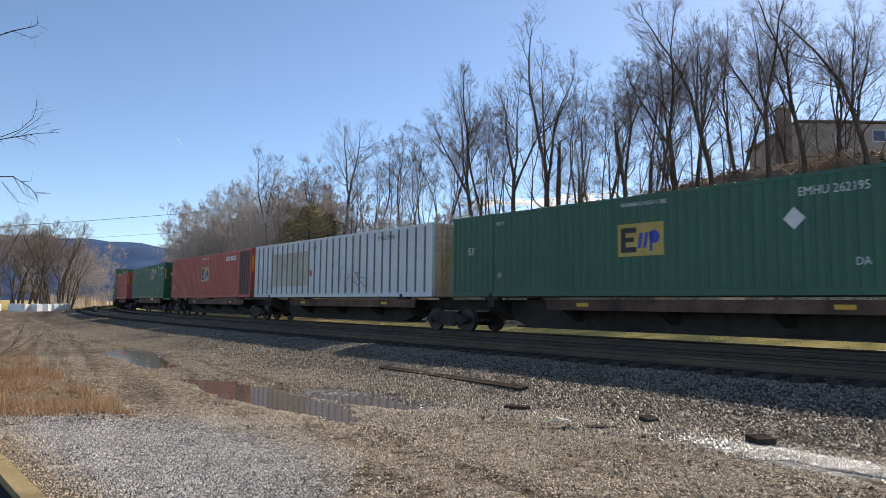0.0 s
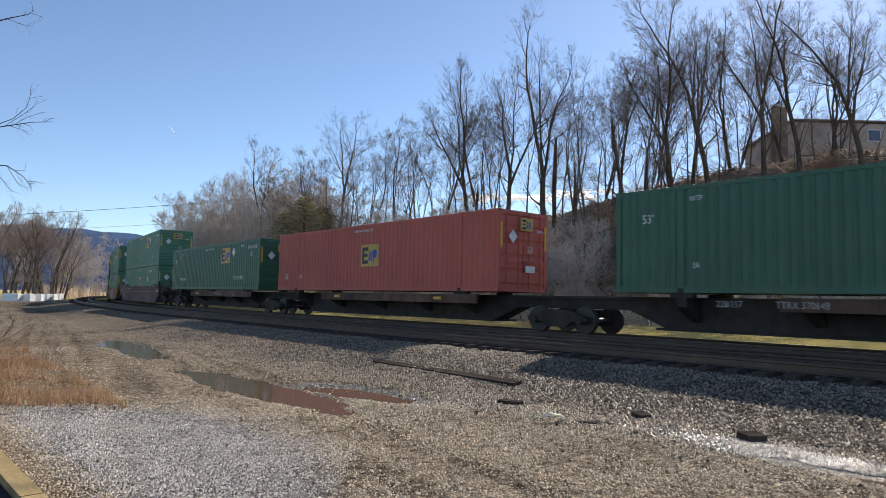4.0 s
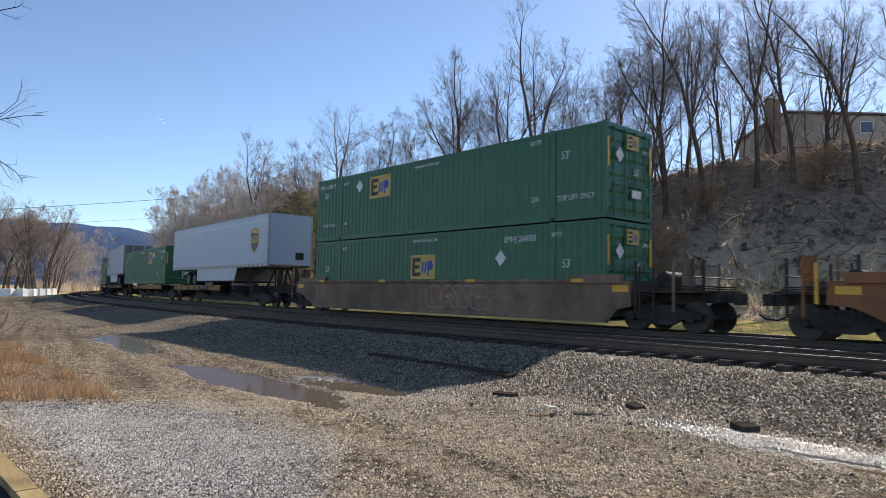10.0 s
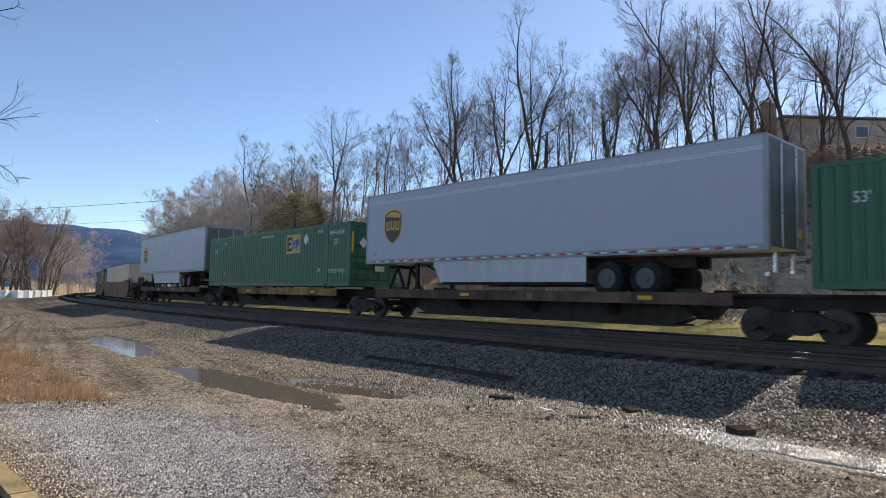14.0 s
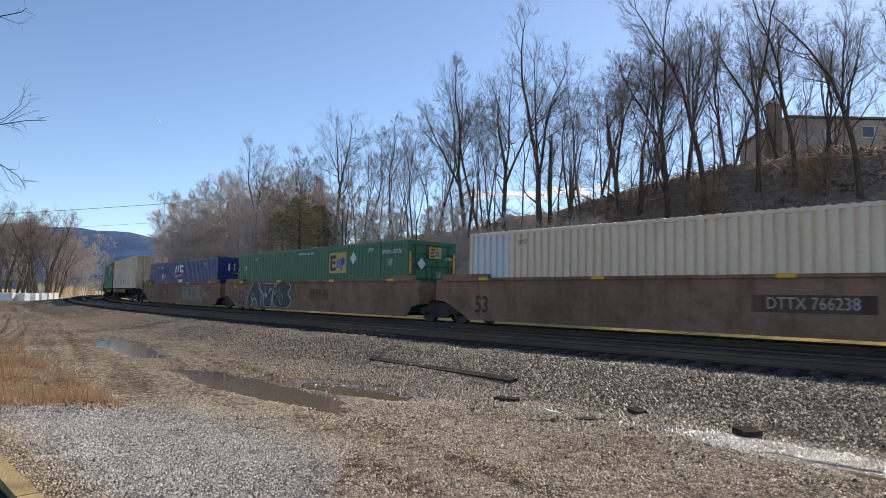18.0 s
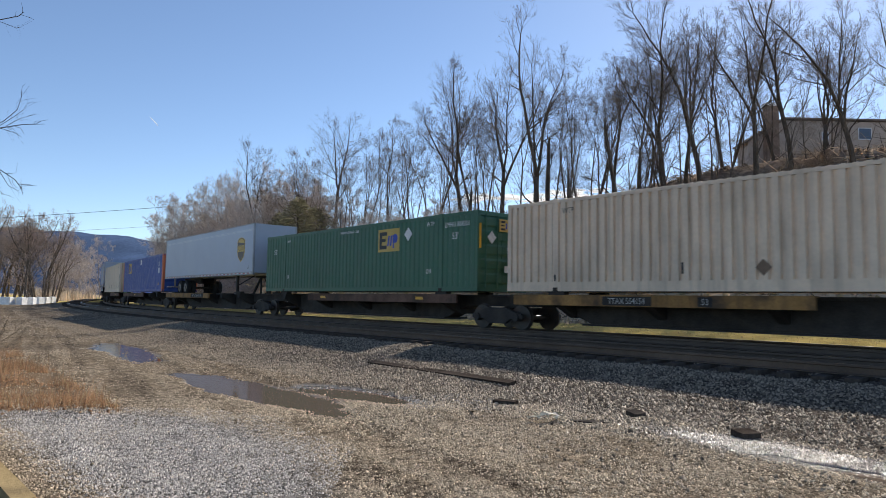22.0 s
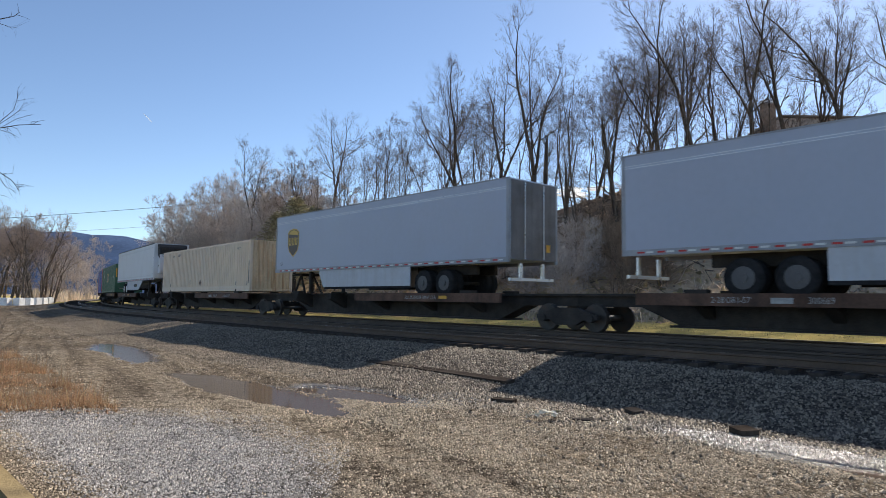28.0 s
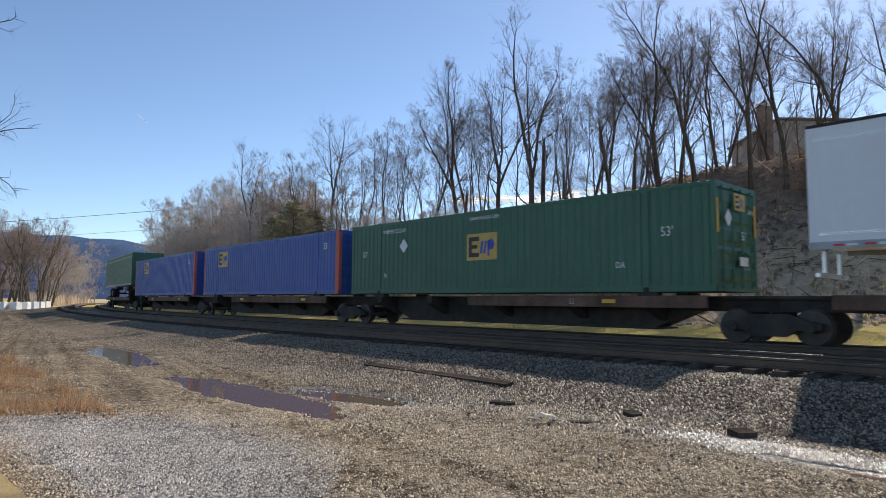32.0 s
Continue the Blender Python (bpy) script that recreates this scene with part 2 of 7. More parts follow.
wl.new(wb.outputs[0], wn["Principled BSDF"].inputs["Normal"])
M["water"] = water

# ---- mesh helpers ----


class MB:
    """Gathers vertices and faces for one mesh."""

    def __init__(self):
        self.v, self.f = [], []

    def add(self, vs, fs):
        o = len(self.v)
        self.v.extend(vs)
        self.f.extend([tuple(i + o for i in f) for f in fs])
        return self

    def box(self, x0, x1, y0, y1, z0, z1, c=0.0):
        """A box, its upright edges chamfered by c."""
        if not c:
            self.add([(x0, y0, z0), (x1, y0, z0), (x1, y1, z0), (x0, y1, z0), (x0, y0, z1), (x1, y0, z1), (x1, y1, z1), (x0, y1, z1)],
                     [(3, 2, 1, 0), (4, 5, 6, 7), (0, 1, 5, 4), (1, 2, 6, 5), (2, 3, 7, 6), (3, 0, 4, 7)])
            return self
        ring = [(x0 + c, y0), (x1 - c, y0), (x1, y0 + c), (x1, y1 - c), (x1 - c, y1), (x0 + c, y1), (x0, y1 - c), (x0, y0 + c)]
        return self.loft([[(x, y, z0) for x, y in ring], [(x, y, z1) for x, y in ring]], caps=True)

    def loft(self, rings, caps=False, closed=True):
        n, vs, fs = len(rings[0]), [p for r in rings for p in r], []
        for i in range(len(rings) - 1):
            for j in range(n if closed else n - 1):
                a, b = i * n + j, i * n + (j + 1) % n
                fs.append((a, b, b + n, a + n))
        if caps:
            fs.append(tuple(range(n - 1, -1, -1)))
            fs.append(tuple((len(rings) - 1) * n + j for j in range(n)))
        return self.add(vs, fs)

    def prism_y(self, poly, y0, y1):
        """A polygon in x, z (anticlockwise seen from -y) drawn out from y0 to y1."""
        return self.loft([[(x, y1, z) for x, z in poly], [(x, y0, z) for x, z in poly]], caps=True)

    def prism_x(self, poly, x0, x1):
        return self.loft([[(x0, y, z) for y, z in poly], [(x1, y, z) for y, z in poly]], caps=True)

    def cyl(self, c, r, y0, y1, n=20, axis="y", bevel=0.0):
        prof = [(y0, r - bevel), (y0 + bevel, r), (y1 - bevel, r), (y1, r - bevel)] if bevel else [(y0, r), (y1, r)]
        rings = []
        for h, q in prof:
            ring = []
            for i in range(n):
                a = 2 * math.pi * i / n
                u, w = q * math.cos(a), q * math.sin(a)
                ring.append({"y": (c[0] + u, h, c[1] - w), "x": (h, c[0] + u, c[1] + w), "z": (c[0] + u, c[1] + w, h)}[axis])
            rings.append(ring)
        return self.loft(rings, caps=True)

    def tube(self, pts, radii, n=5):
        rings = []
        for i, p in enumerate(pts):
            d = (pts[min(i + 1, len(pts) - 1)] - pts[max(i - 1, 0)])
            d = d.normalized() if d.length > 1e-9 else Vector((0, 0, 1))
            a = d.cross(Vector((0.31, 0.87, 0.39))).normalized()
            b = d.cross(a)
            rings.append([tuple(p + radii[i] * (math.cos(2 * math.pi * k / n) * a + math.sin(2 * math.pi * k / n) * b)) for k in range(n)])
        return self.loft(rings, caps=n > 3)

    def mesh(self, name, material, smooth=False):
        me = bpy.data.meshes.new(name)
        me.from_pydata(self.v, [], self.f)
        me.materials.append(material)
        if smooth:
            me.polygons.foreach_set("use_smooth", [True] * len(me.polygons))
        me.update()
        return me


def part(name, mb, material, parent, label="", smooth=False, m=None):
    """One mesh object under a thing or a part. mb: an MB, or a mesh shared with others."""
    ob = new(name, mb if isinstance(mb, bpy.types.Mesh) else mb.mesh(name, material, smooth))
    ob.parent = parent
    if m is not None:
        ob.matrix_basis = m
    if label:
        ob["label"] = label
    return ob


def thing(name, label, category, group="", kind="", m=None):
    ob = tagged(new(name), label, category, group, kind)
    if m is not None:
        ob.matrix_basis = m
    return ob


FONT_CACHE = {}


def lettering(text, size, material, bold=0.0):
    """A flat mesh of the given words in the built-in font, centred, in the x, z plane, facing -y."""
    key = (text, size, material.name, bold)
    if key not in FONT_CACHE:
        cu = bpy.data.curves.new("words", "FONT")
        cu.body, cu.size, cu.align_x, cu.align_y = text, size, "CENTER", "CENTER"
        cu.resolution_u, cu.offset = 2, bold
        ob = bpy.data.objects.new("words", cu)
        me = bpy.data.meshes.new_from_object(ob)
        bpy.data.objects.remove(ob)
        me.transform(Matrix.Rotation(radians(90), 4, "X"))
        me.materials.clear()
        me.materials.append(material)
        FONT_CACHE[key] = me
    return FONT_CACHE[key]


# ---- the track's line ----
STEP = 0.5
SG = np.arange(-760, 760 + STEP, STEP)
KG = np.interp(SG, [-420, -330, -135, -95, -40, 25, 90, 120], [0.0, 0.0035, 0.0035, 0.0006, 0.00406, 0.00071, 0.00071, 0.0])
I0 = int(round(760 / STEP))
TG = np.concatenate([[0], np.cumsum((KG[1:] + KG[:-1]) / 2 * STEP)])
TG = TG - TG[I0] - 0.86387
XG = np.concatenate([[0], np.cumsum(np.cos((TG[1:] + TG[:-1]) / 2) * STEP)])
YG = np.concatenate([[0], np.cumsum(np.sin((TG[1:] + TG[:-1]) / 2) * STEP)])
XG, YG = XG - XG[I0] - 2.91262, YG - YG[I0] + 29.98532
RAIL_FAR, RAIL_NEAR, OFF_NEAR = 0.65, 0.65, 4.4
DECK = 0.71  # level from which the cars' heights count


def on_track(s, off=0.0, z=0.0):
    """The point at s along the far track, off metres towards the yard."""
    x, y, a = np.interp(s, SG, XG), np.interp(s, SG, YG), np.interp(s, SG, TG)
    return Vector((float(x + off * math.sin(a)), float(y - off * math.cos(a)), z))


# ---- the lie of the land ----
FOOT_X = [-400, -95, -60, -39.7, -24, -12.3, -2.6, 7.3, 17.7, 35, 70, 140, 400]
FOOT_Y = [700, 210, 135, 92, 68, 53, 43, 36, 32, 27, 18, 4, -60]
RISE_X = [-120, -60, -40, -25, -10, 5, 15, 25, 40, 120]
RISE_Z = [1.0, 2.5, 3.2, 4.8, 6.4, 7.9, 10.0, 12.6, 14.0, 15.0]
NEAR_SEL = (SG > -320) & (SG < 320)
LINE = np.stack([XG[NEAR_SEL][::2], YG[NEAR_SEL][::2]], 1)
LINE_T = TG[NEAR_SEL][::2]


def track_off(x, y):
    """Metres from the far track's middle towards the yard (negative beyond the train)."""
    p = np.stack([np.ravel(x), np.ravel(y)], 1)
    out = np.empty(len(p))
    for i in range(0, len(p), 4000):
        q = p[i:i + 4000]
        dd = (q[:, None, 0] - LINE[None, :, 0]) ** 2 + (q[:, None, 1] - LINE[None, :, 1]) ** 2
        k = dd.argmin(1)
        t = LINE_T[k]
        out[i:i + 4000] = (q[:, 0] - LINE[k, 0]) * np.sin(t) - (q[:, 1] - LINE[k, 1]) * np.cos(t)
    return out.reshape(np.shape(x))


def sstep(a, b, v):
    u = np.clip((v - a) / (b - a), 0, 1)
    return u * u * (3 - 2 * u)


def waves(x, y, seed, scale):
    """Smooth irregular values round zero."""
    r = np.random.RandomState(seed)
    out = 0
    for k in range(7):
        a, ph, w = r.uniform(0, 6.28), r.uniform(0, 6.28), scale * (0.6 + 0.45 * k)
        out = out + np.sin((x * math.cos(a) + y * math.sin(a)) * w + ph) / (1 + 0.45 * k)
    return out / 2.2


PUDDLES = [  # centre x, y, half length, half width, turn in degrees
    (-9.1, 19.6, 3.2, 0.66, -54), (-3.1, 11.7, 3.2, 0.55, -47), (-1.45, 11.45, 1.3, 0.52, -40), (4.6, 5.9, 1.7, 0.34, -50)]


RUT_TURN = 60.0  # bearing of the wheel ruts over the yard


def ruts(x, y):
    """Heights of the long wheel ruts, which wander a little along the yard."""
    a = radians(RUT_TURN)
    u, v = x * math.cos(a) - y * math.sin(a), x * math.sin(a) + y * math.cos(a)
    v = v + 0.35 * np.sin(u * 0.21 + 1.0) + 0.12 * np.sin(u * 0.63)
    return 0.8 * np.sin(v * 5.3) + 0.35 * np.sin(v * 8.9 + 0.7 * np.sin(u * 0.3)) + 0.7 * np.sin(v * 3.1 + 2.0)


def puddle_depth(x, y):
    best = np.zeros(np.shape(x))
    shore = 0.20 * waves(x, y, 17, 1.9) + 0.10 * waves(x, y, 19, 5.5)
    for cx, cy, a, b, turn in PUDDLES:
        c, s = math.cos(radians(turn)), math.sin(radians(turn))
        u, w = ((x - cx) * c + (y - cy) * s) / a, (-(x - cx) * s + (y - cy) * c) / b
        best = np.maximum(best, 1 - sstep(0.5, 1.35, np.sqrt(u * u + w * w) + shore))
    return best


def land(x, y):
    x, y = np.asarray(x, float), np.asarray(y, float)
    d = track_off(x, y)
    far = np.hypot(x, y)
    z = 0.03 * waves(x, y, 3, 0.8) + 0.012 * waves(x, y, 5, 4.0)
    z = z + 0.006 * ruts(x, y) * sstep(9.6, 11.0, d) * sstep(60, 30, far)
    # bed of both tracks, with a long slope of stone towards the yard
    bed = np.interp(d, [1.2, 2.2, 3.0, 5.2, 5.75], [0.39, 0.36, 0.395, 0.395, 0.37])
    up = sstep(9.4, 5.9, d) * sstep(-4.2, -2.0, d)
    z = z * (1 - up) + bed * up + 0.02 * waves(x, y, 8, 3.0) * up
    # meadow and hillside beyond
    back = sstep(-1.5, -5.0, d)
    z = z + back * (0.50 + 0.04 * waves(x, y, 9, 0.35))
    e = (y - np.interp(x, FOOT_X, FOOT_Y)) * 0.78
    rise = np.interp(x, RISE_X, RISE_Z)
    ramp_ = np.clip(e / 17.0, 0, 1)
    ramp_ = ramp_ ** 1.5 * (1 - ramp_) + ramp_ ** 1.15 * ramp_
    clear = sstep(4, 13, np.abs(d))
    z = z + clear * rise * ramp_ + np.maximum(e - 15, 0) * np.interp(x, [-20, 20, 45], [0.0, 0.02, 0.03]) * np.clip(1 - (e - 60) / 200, 0, 1)
    z = z + sstep(2, 10, e) * (0.3 * waves(x, y, 11, 0.5) + 0.14 * waves(x, y, 13, 2.2))
    z = z - 0.075 * puddle_depth(x, y)
    z = z + 0.02 * sstep(30, 90, far) * 6 * sstep(4, 12, d) * 0.5
    return z


def ground_z(x, y):
    return float(land(np.array([x]), np.array([y]))[0])

# ---- ground ----


def ground_material():
    m = bpy.data.materials.new("ground_cover")
    m.use_nodes = True
    nt, ln = m.node_tree.nodes, m.node_tree.links
    b = nt["Principled BSDF"]
    co = nt.new("ShaderNodeTexCoord")

    def tex(scale, detail=5.0, kind="ShaderNodeTexNoise"):
        n = nt.new(kind)
        n.inputs["Scale"].default_value = scale
        if kind == "ShaderNodeTexNoise":
            n.inputs["Detail"].default_value = detail
        ln.new(co.outputs["Object"], n.inputs["Vector"])
        return n

    def ramp(src, lo, hi, a=0.0, z=1.0):
        n = nt.new("ShaderNodeMapRange")
        n.inputs[1].default_value, n.inputs[2].default_value, n.inputs[3].default_value, n.inputs[4].default_value = lo, hi, a, z
        ln.new(src, n.inputs[0])
        return n.outputs[0]

    def attr(name):
        n = nt.new("ShaderNodeAttribute")
        n.attribute_name = name
        return n.outputs["Fac"]

    def mix(fac, a, c, kind="MIX"):
        n = nt.new("ShaderNodeMix")
        n.data_type, n.blend_type = "RGBA", kind
        if isinstance(fac, float):
            n.inputs[0].default_value = fac
        else:
            ln.new(fac, n.inputs[0])
        for k, v in ((6, a), (7, c)):
            if isinstance(v, tuple):
                n.inputs[k].default_value = (*v, 1)
            else:
                ln.new(v, n.inputs[k])
        return n.outputs[2]
    cells = tex(34.0, kind="ShaderNodeTexVoronoi")
    cells2 = tex(75.0, kind="ShaderNodeTexVoronoi")
    patch, blotch, fine = tex(0.35), tex(2.2), tex(60.0)
    grit = mix(ramp(patch.outputs[0], 0.4, 0.62), (0.275, 0.206, 0.138), (0.345, 0.267, 0.187))
    grit = mix(ramp(blotch.outputs[0], 0.4, 0.7, 0.0, 0.55), grit, (0.165, 0.127, 0.09))
    turn = nt.new("ShaderNodeMapping")
    turn.inputs["Rotation"].default_value = (0, 0, radians(RUT_TURN))
    drawn = nt.new("ShaderNodeMapping")
    drawn.inputs["Scale"].default_value = (0.12, 2.6, 1.0)
    lanes = nt.new("ShaderNodeTexNoise")
    lanes.inputs["Scale"].default_value, lanes.inputs["Detail"].default_value = 1.0, 4.0
    ln.new(co.outputs["Object"], turn.inputs[0])
    ln.new(turn.outputs[0], drawn.inputs[0])
    ln.new(drawn.outputs[0], lanes.inputs["Vector"])
    grit = mix(ramp(lanes.outputs[0], 0.47, 0.62, 0.0, 0.6), grit, (0.12, 0.092, 0.068))
    grit = mix(ramp(lanes.outputs[0], 0.46, 0.34, 0.0, 0.5), grit, (0.38, 0.31, 0.23))
    # bed colours under the loose stones, darkened so gaps between them look shaded
    ballast = mix(ramp(blotch.outputs[0], 0.35, 0.65), (0.105, 0.084, 0.066), (0.17, 0.136, 0.108))
    grey = mix(ramp(blotch.outputs[0], 0.35, 0.65), (0.25, 0.222, 0.195), (0.165, 0.146, 0.128))
    col = mix(attr("grey"), grit, grey)
    col = mix(attr("stone"), col, ballast)
    mottle = tex(7.5, 3.0)
    col = mix(1.0, col, ramp(mottle.outputs[0], 0.32, 0.68, 0.5, 1.4), "MULTIPLY")
    tone = mix(1.0, col, ramp(cells.outputs["Color"], 0.0, 1.0, 0.3, 1.65), "MULTIPLY")
    tone = mix(1.0, tone, ramp(cells2.outputs["Color"], 0.0, 1.0, 0.65, 1.35), "MULTIPLY")
    meadow = mix(ramp(blotch.outputs[0], 0.35, 0.65), (0.62, 0.47, 0.17), (0.52, 0.39, 0.13))
    meadow = mix(ramp(fine.outputs[0], 0.35, 0.7, 0.0, 0.4), meadow, (0.40, 0.33, 0.15))
    litter = mix(ramp(blotch.outputs[0], 0.38, 0.62), (0.56, 0.40, 0.255), (0.70, 0.53, 0.345))
    litter = mix(ramp(cells.outputs["Color"], 0.5, 1.0, 0.0, 0.6), litter, (0.38, 0.28, 0.20))
    tone = mix(attr("meadow"), tone, meadow)
    tone = mix(attr("litter"), tone, litter)
    mould = mix(ramp(blotch.outputs[0], 0.38, 0.62), (0.20, 0.15, 0.115), (0.36, 0.27, 0.2))
    mould = mix(ramp(cells.outputs["Color"], 0.6, 1.0, 0.0, 0.5), mould, (0.5, 0.37, 0.27))
    tone = mix(attr("mould"), tone, mould)
    # russet ground below the weeds, its dark tone painted for shade between stems
    tone = mix(attr("russet"), tone, mix(ramp(fine.outputs[0], 0.35, 0.65), (0.15, 0.095, 0.058), (0.36, 0.235, 0.14)))
    tone = mix(attr("wet"), tone, mix(1.0, tone, (0.45, 0.42, 0.40), "MULTIPLY"))
    ln.new(tone, b.inputs["Base Color"])
    wet = ramp(attr("wet"), 0.0, 1.0, 0.8, 0.27)
    ln.new(wet, b.inputs["Roughness"])
    ln.new(ramp(attr("wet"), 0.3, 1.0, 0.0, 0.6), b.inputs["Specular IOR Level"])
    h = nt.new("ShaderNodeMath")
    h.operation = "ADD"
    ln.new(ramp(cells.outputs["Distance"], 0.0, 0.7, 1.0, 0.0), h.inputs[0])
    ln.new(ramp(cells2.outputs["Distance"], 0.0, 0.7, 0.5, 0.0), h.inputs[1])
    bp = nt.new("ShaderNodeBump")
    bp.inputs["Strength"].default_value, bp.inputs["Distance"].default_value = 0.8, 0.025
    ln.new(h.outputs[0], bp.inputs["Height"])
    ln.new(bp.outputs[0], b.inputs["Normal"])
    return m


def axis(fine, lo, hi, step, far):
    """Grid lines: even steps from lo to hi, then ever wider ones out to far."""
    mid = list(np.arange(lo, hi + 1e-6, fine))
    up, s = [], fine
    while (up[-1] if up else hi) < far:
        s *= step
        up.append((up[-1] if up else hi) + s)
    down, s = [], fine
    while (down[-1] if down else lo) > -far:
        s *= step
        down.append((down[-1] if down else lo) - s)
    return np.array(down[::-1] + mid + up)


def build_ground():
    xs, ys = axis(0.13, -12, 9, 1.035, 4200), axis(0.13, 4, 22, 1.035, 4200)
    gx, gy = np.meshgrid(xs, ys)
    z = land(gx, gy)
    far = np.hypot(gx, gy)
    z = np.where(far > 900, np.minimum(z, 6.0), z)
    nx, ny = len(xs), len(ys)
    me = bpy.data.meshes.new("ground")
    me.vertices.add(nx * ny)
    me.vertices.foreach_set("co", np.stack([gx.ravel(), gy.ravel(), z.ravel()], 1).ravel())
    i = np.arange(nx * ny).reshape(ny, nx)
    quads = np.stack([i[:-1, :-1], i[:-1, 1:], i[1:, 1:], i[1:, :-1]], -1).reshape(-1, 4)
    me.loops.add(quads.size)
    me.loops.foreach_set("vertex_index", quads.ravel())
    me.polygons.add(len(quads))
    me.polygons.foreach_set("loop_start", np.arange(0, quads.size, 4))
    me.polygons.foreach_set("use_smooth", np.ones(len(quads), bool))
    me.update()
    d = track_off(gx, gy)
    e = (gy - np.interp(gx, FOOT_X, FOOT_Y)) * 0.78
    n1 = waves(gx, gy, 21, 1.6)
    masks = {
        "stone": sstep(11.0, 9.2, d + 0.6 * n1) * sstep(-2.3, -1.7, d),
        "meadow": np.clip(sstep(-1.6, -2.2, d + 0.15 * n1) + sstep(112, 124, np.hypot(gx, gy)), 0, 1),
        "litter": sstep(-2.0, 2.0, e + 1.0 * n1),
        "mould": sstep(5.0, 11.0, e + 2.0 * waves(gx, gy, 23, 0.5)) * sstep(-22.0, -4.0, gx),
        "russet": 0.8 * sstep(0.5, -0.3, (gx + 5.0) * 0.782 + (gy - 9.7) * 0.624 + 0.3 * n1) * sstep(4.5, 5.2, np.hypot(gx + 5.5, gy - 4.7)) * sstep(-22, -18, gx) * sstep(24, 20, gy),
        "grey": sstep(5.2, 4.5, np.hypot(gx + 5.5, gy - 4.7) + 0.25 * n1) * sstep(0.4, 0.75, 0.1 * n1 + (gx + 4.08) * 0.737 + (gy - 6.35) * 0.676),
        "wet": np.clip(sstep(0.0, 0.55, puddle_depth(gx, gy)) + sstep(1.0, 0.4, np.hypot((gx - 4.1) * 0.66 + (gy - 7.0) * -0.75, ((gx - 4.1) * 0.75 + (gy - 7.0) * 0.66) * 4) / 1.8)
                       + 0.75 * sstep(1.1, 0.3, np.hypot((gx - 0.2) / 1.9, (gy - 10.6) / 1.1)), 0, 1),
    }
    for k, v in masks.items():
        me.attributes.new(k, "FLOAT", "POINT").data.foreach_set("value", v.ravel().astype(np.float32))
    me.materials.append(ground_material())
    return tagged(new("ground", me), "gravel yard, railway bed, straw meadow and leaf-strewn hillside", "ground", kind="structure")


ground = build_ground()
for cx, cy, a, b, turn in PUDDLES:
    c, s = math.cos(radians(turn)), math.sin(radians(turn))
    ring = []
    for k in range(40):
        w = 2 * math.pi * k / 40
        u, v = a * 1.45 * math.cos(w), b * 1.55 * math.sin(w)
        ring.append((u * c - v * s, u * s + v * c, 0))
    mb = MB().add(ring, [tuple(range(40))])
    p = new("puddle", mb.mesh("puddle", M["water"]))
    p.location = (cx, cy, -0.034 - 0.003 * PUDDLES.index((cx, cy, a, b, turn)))
    tagged(p, "shallow muddy brown puddle on the gravel yard", "puddle", "puddles of the yard", "structure")

# ---- tracks ----
RAIL_PROFILE = [(-0.07, 0), (0.07, 0), (0.07, 0.012), (0.012, 0.03), (0.012, 0.125), (0.036, 0.14), (0.036, 0.172), (0.028, 0.18),
                (-0.028, 0.18), (-0.036, 0.172), (-0.036, 0.14), (-0.012, 0.125), (-0.012, 0.03), (-0.07, 0.012)]


def rail_mesh(off, top):
    mb, rings = MB(), []
    s = -330.0
    while s < 260:
        p = on_track(s, off, top - 0.18)
        a = float(np.interp(s, SG, TG))
        rings.append([(p.x + w * math.sin(a), p.y - w * math.cos(a), p.z + h) for w, h in RAIL_PROFILE])
        s += 1.0 if -80 < s < 50 else 4.0
    mb.loft(rings, caps=True)
    head = MB()
    head.loft([[(x, y, z + 0.0015) for x, y, z in (r[7], r[8])] for r in rings], closed=False)
    return mb, head


def build_track(name, off, top, label, singles):
    t = thing(name, label, "railway track", kind="structure")
    for side in (-0.7525, 0.7525):
        body, head = rail_mesh(off + side, top)
        r = part("rail", body, M["rail"], t)
        part("running_surface", head, M["tread"], r, "polished steel strip on the rail head")
    tie = MB().box(-0.11, 0.11, -1.3, 1.3, -0.17, 0.0, 0.012).mesh("tie", M["tie"])
    plate = MB().box(-0.09, 0.09, -0.18, 0.18, 0.0, 0.012).mesh("tie_plate", M["rail"])
    rest, k, r = MB(), 0, random.Random(4)
    s = -330.0
    while s < 260:
        p, a = on_track(s, off, top - 0.192 + r.uniform(-0.008, 0.008)), float(np.interp(s, SG, TG))
        turn = math.degrees(a) + r.uniform(-1.2, 1.2)
        if singles and -58 < s < 42:
            part("tie", tie, None, t, m=pose(p.x, p.y, p.z, 0, 0, turn) @ Matrix.Translation((0, r.uniform(-0.05, 0.05), 0)))
        else:
            q = pose(p.x, p.y, p.z, 0, 0, turn)
            bx = MB().box(-0.11, 0.11, -1.3, 1.3, -0.17, 0.0)
            rest.add([tuple(q @ Vector(v)) for v in bx.v], bx.f)
        s += 0.52 if -90 < s < 60 else 1.04
    tagged(part("ties_farther_along", rest, M["tie"], t), kind="stuff")
    return t


build_track("track_near", OFF_NEAR, RAIL_NEAR, "empty nearer track with dark wooden ties and shiny rails", True)
build_track("track_far", 0.0, RAIL_FAR, "track under the passing train, dark ties on grey ballast", False)


# ---- loose stone ----


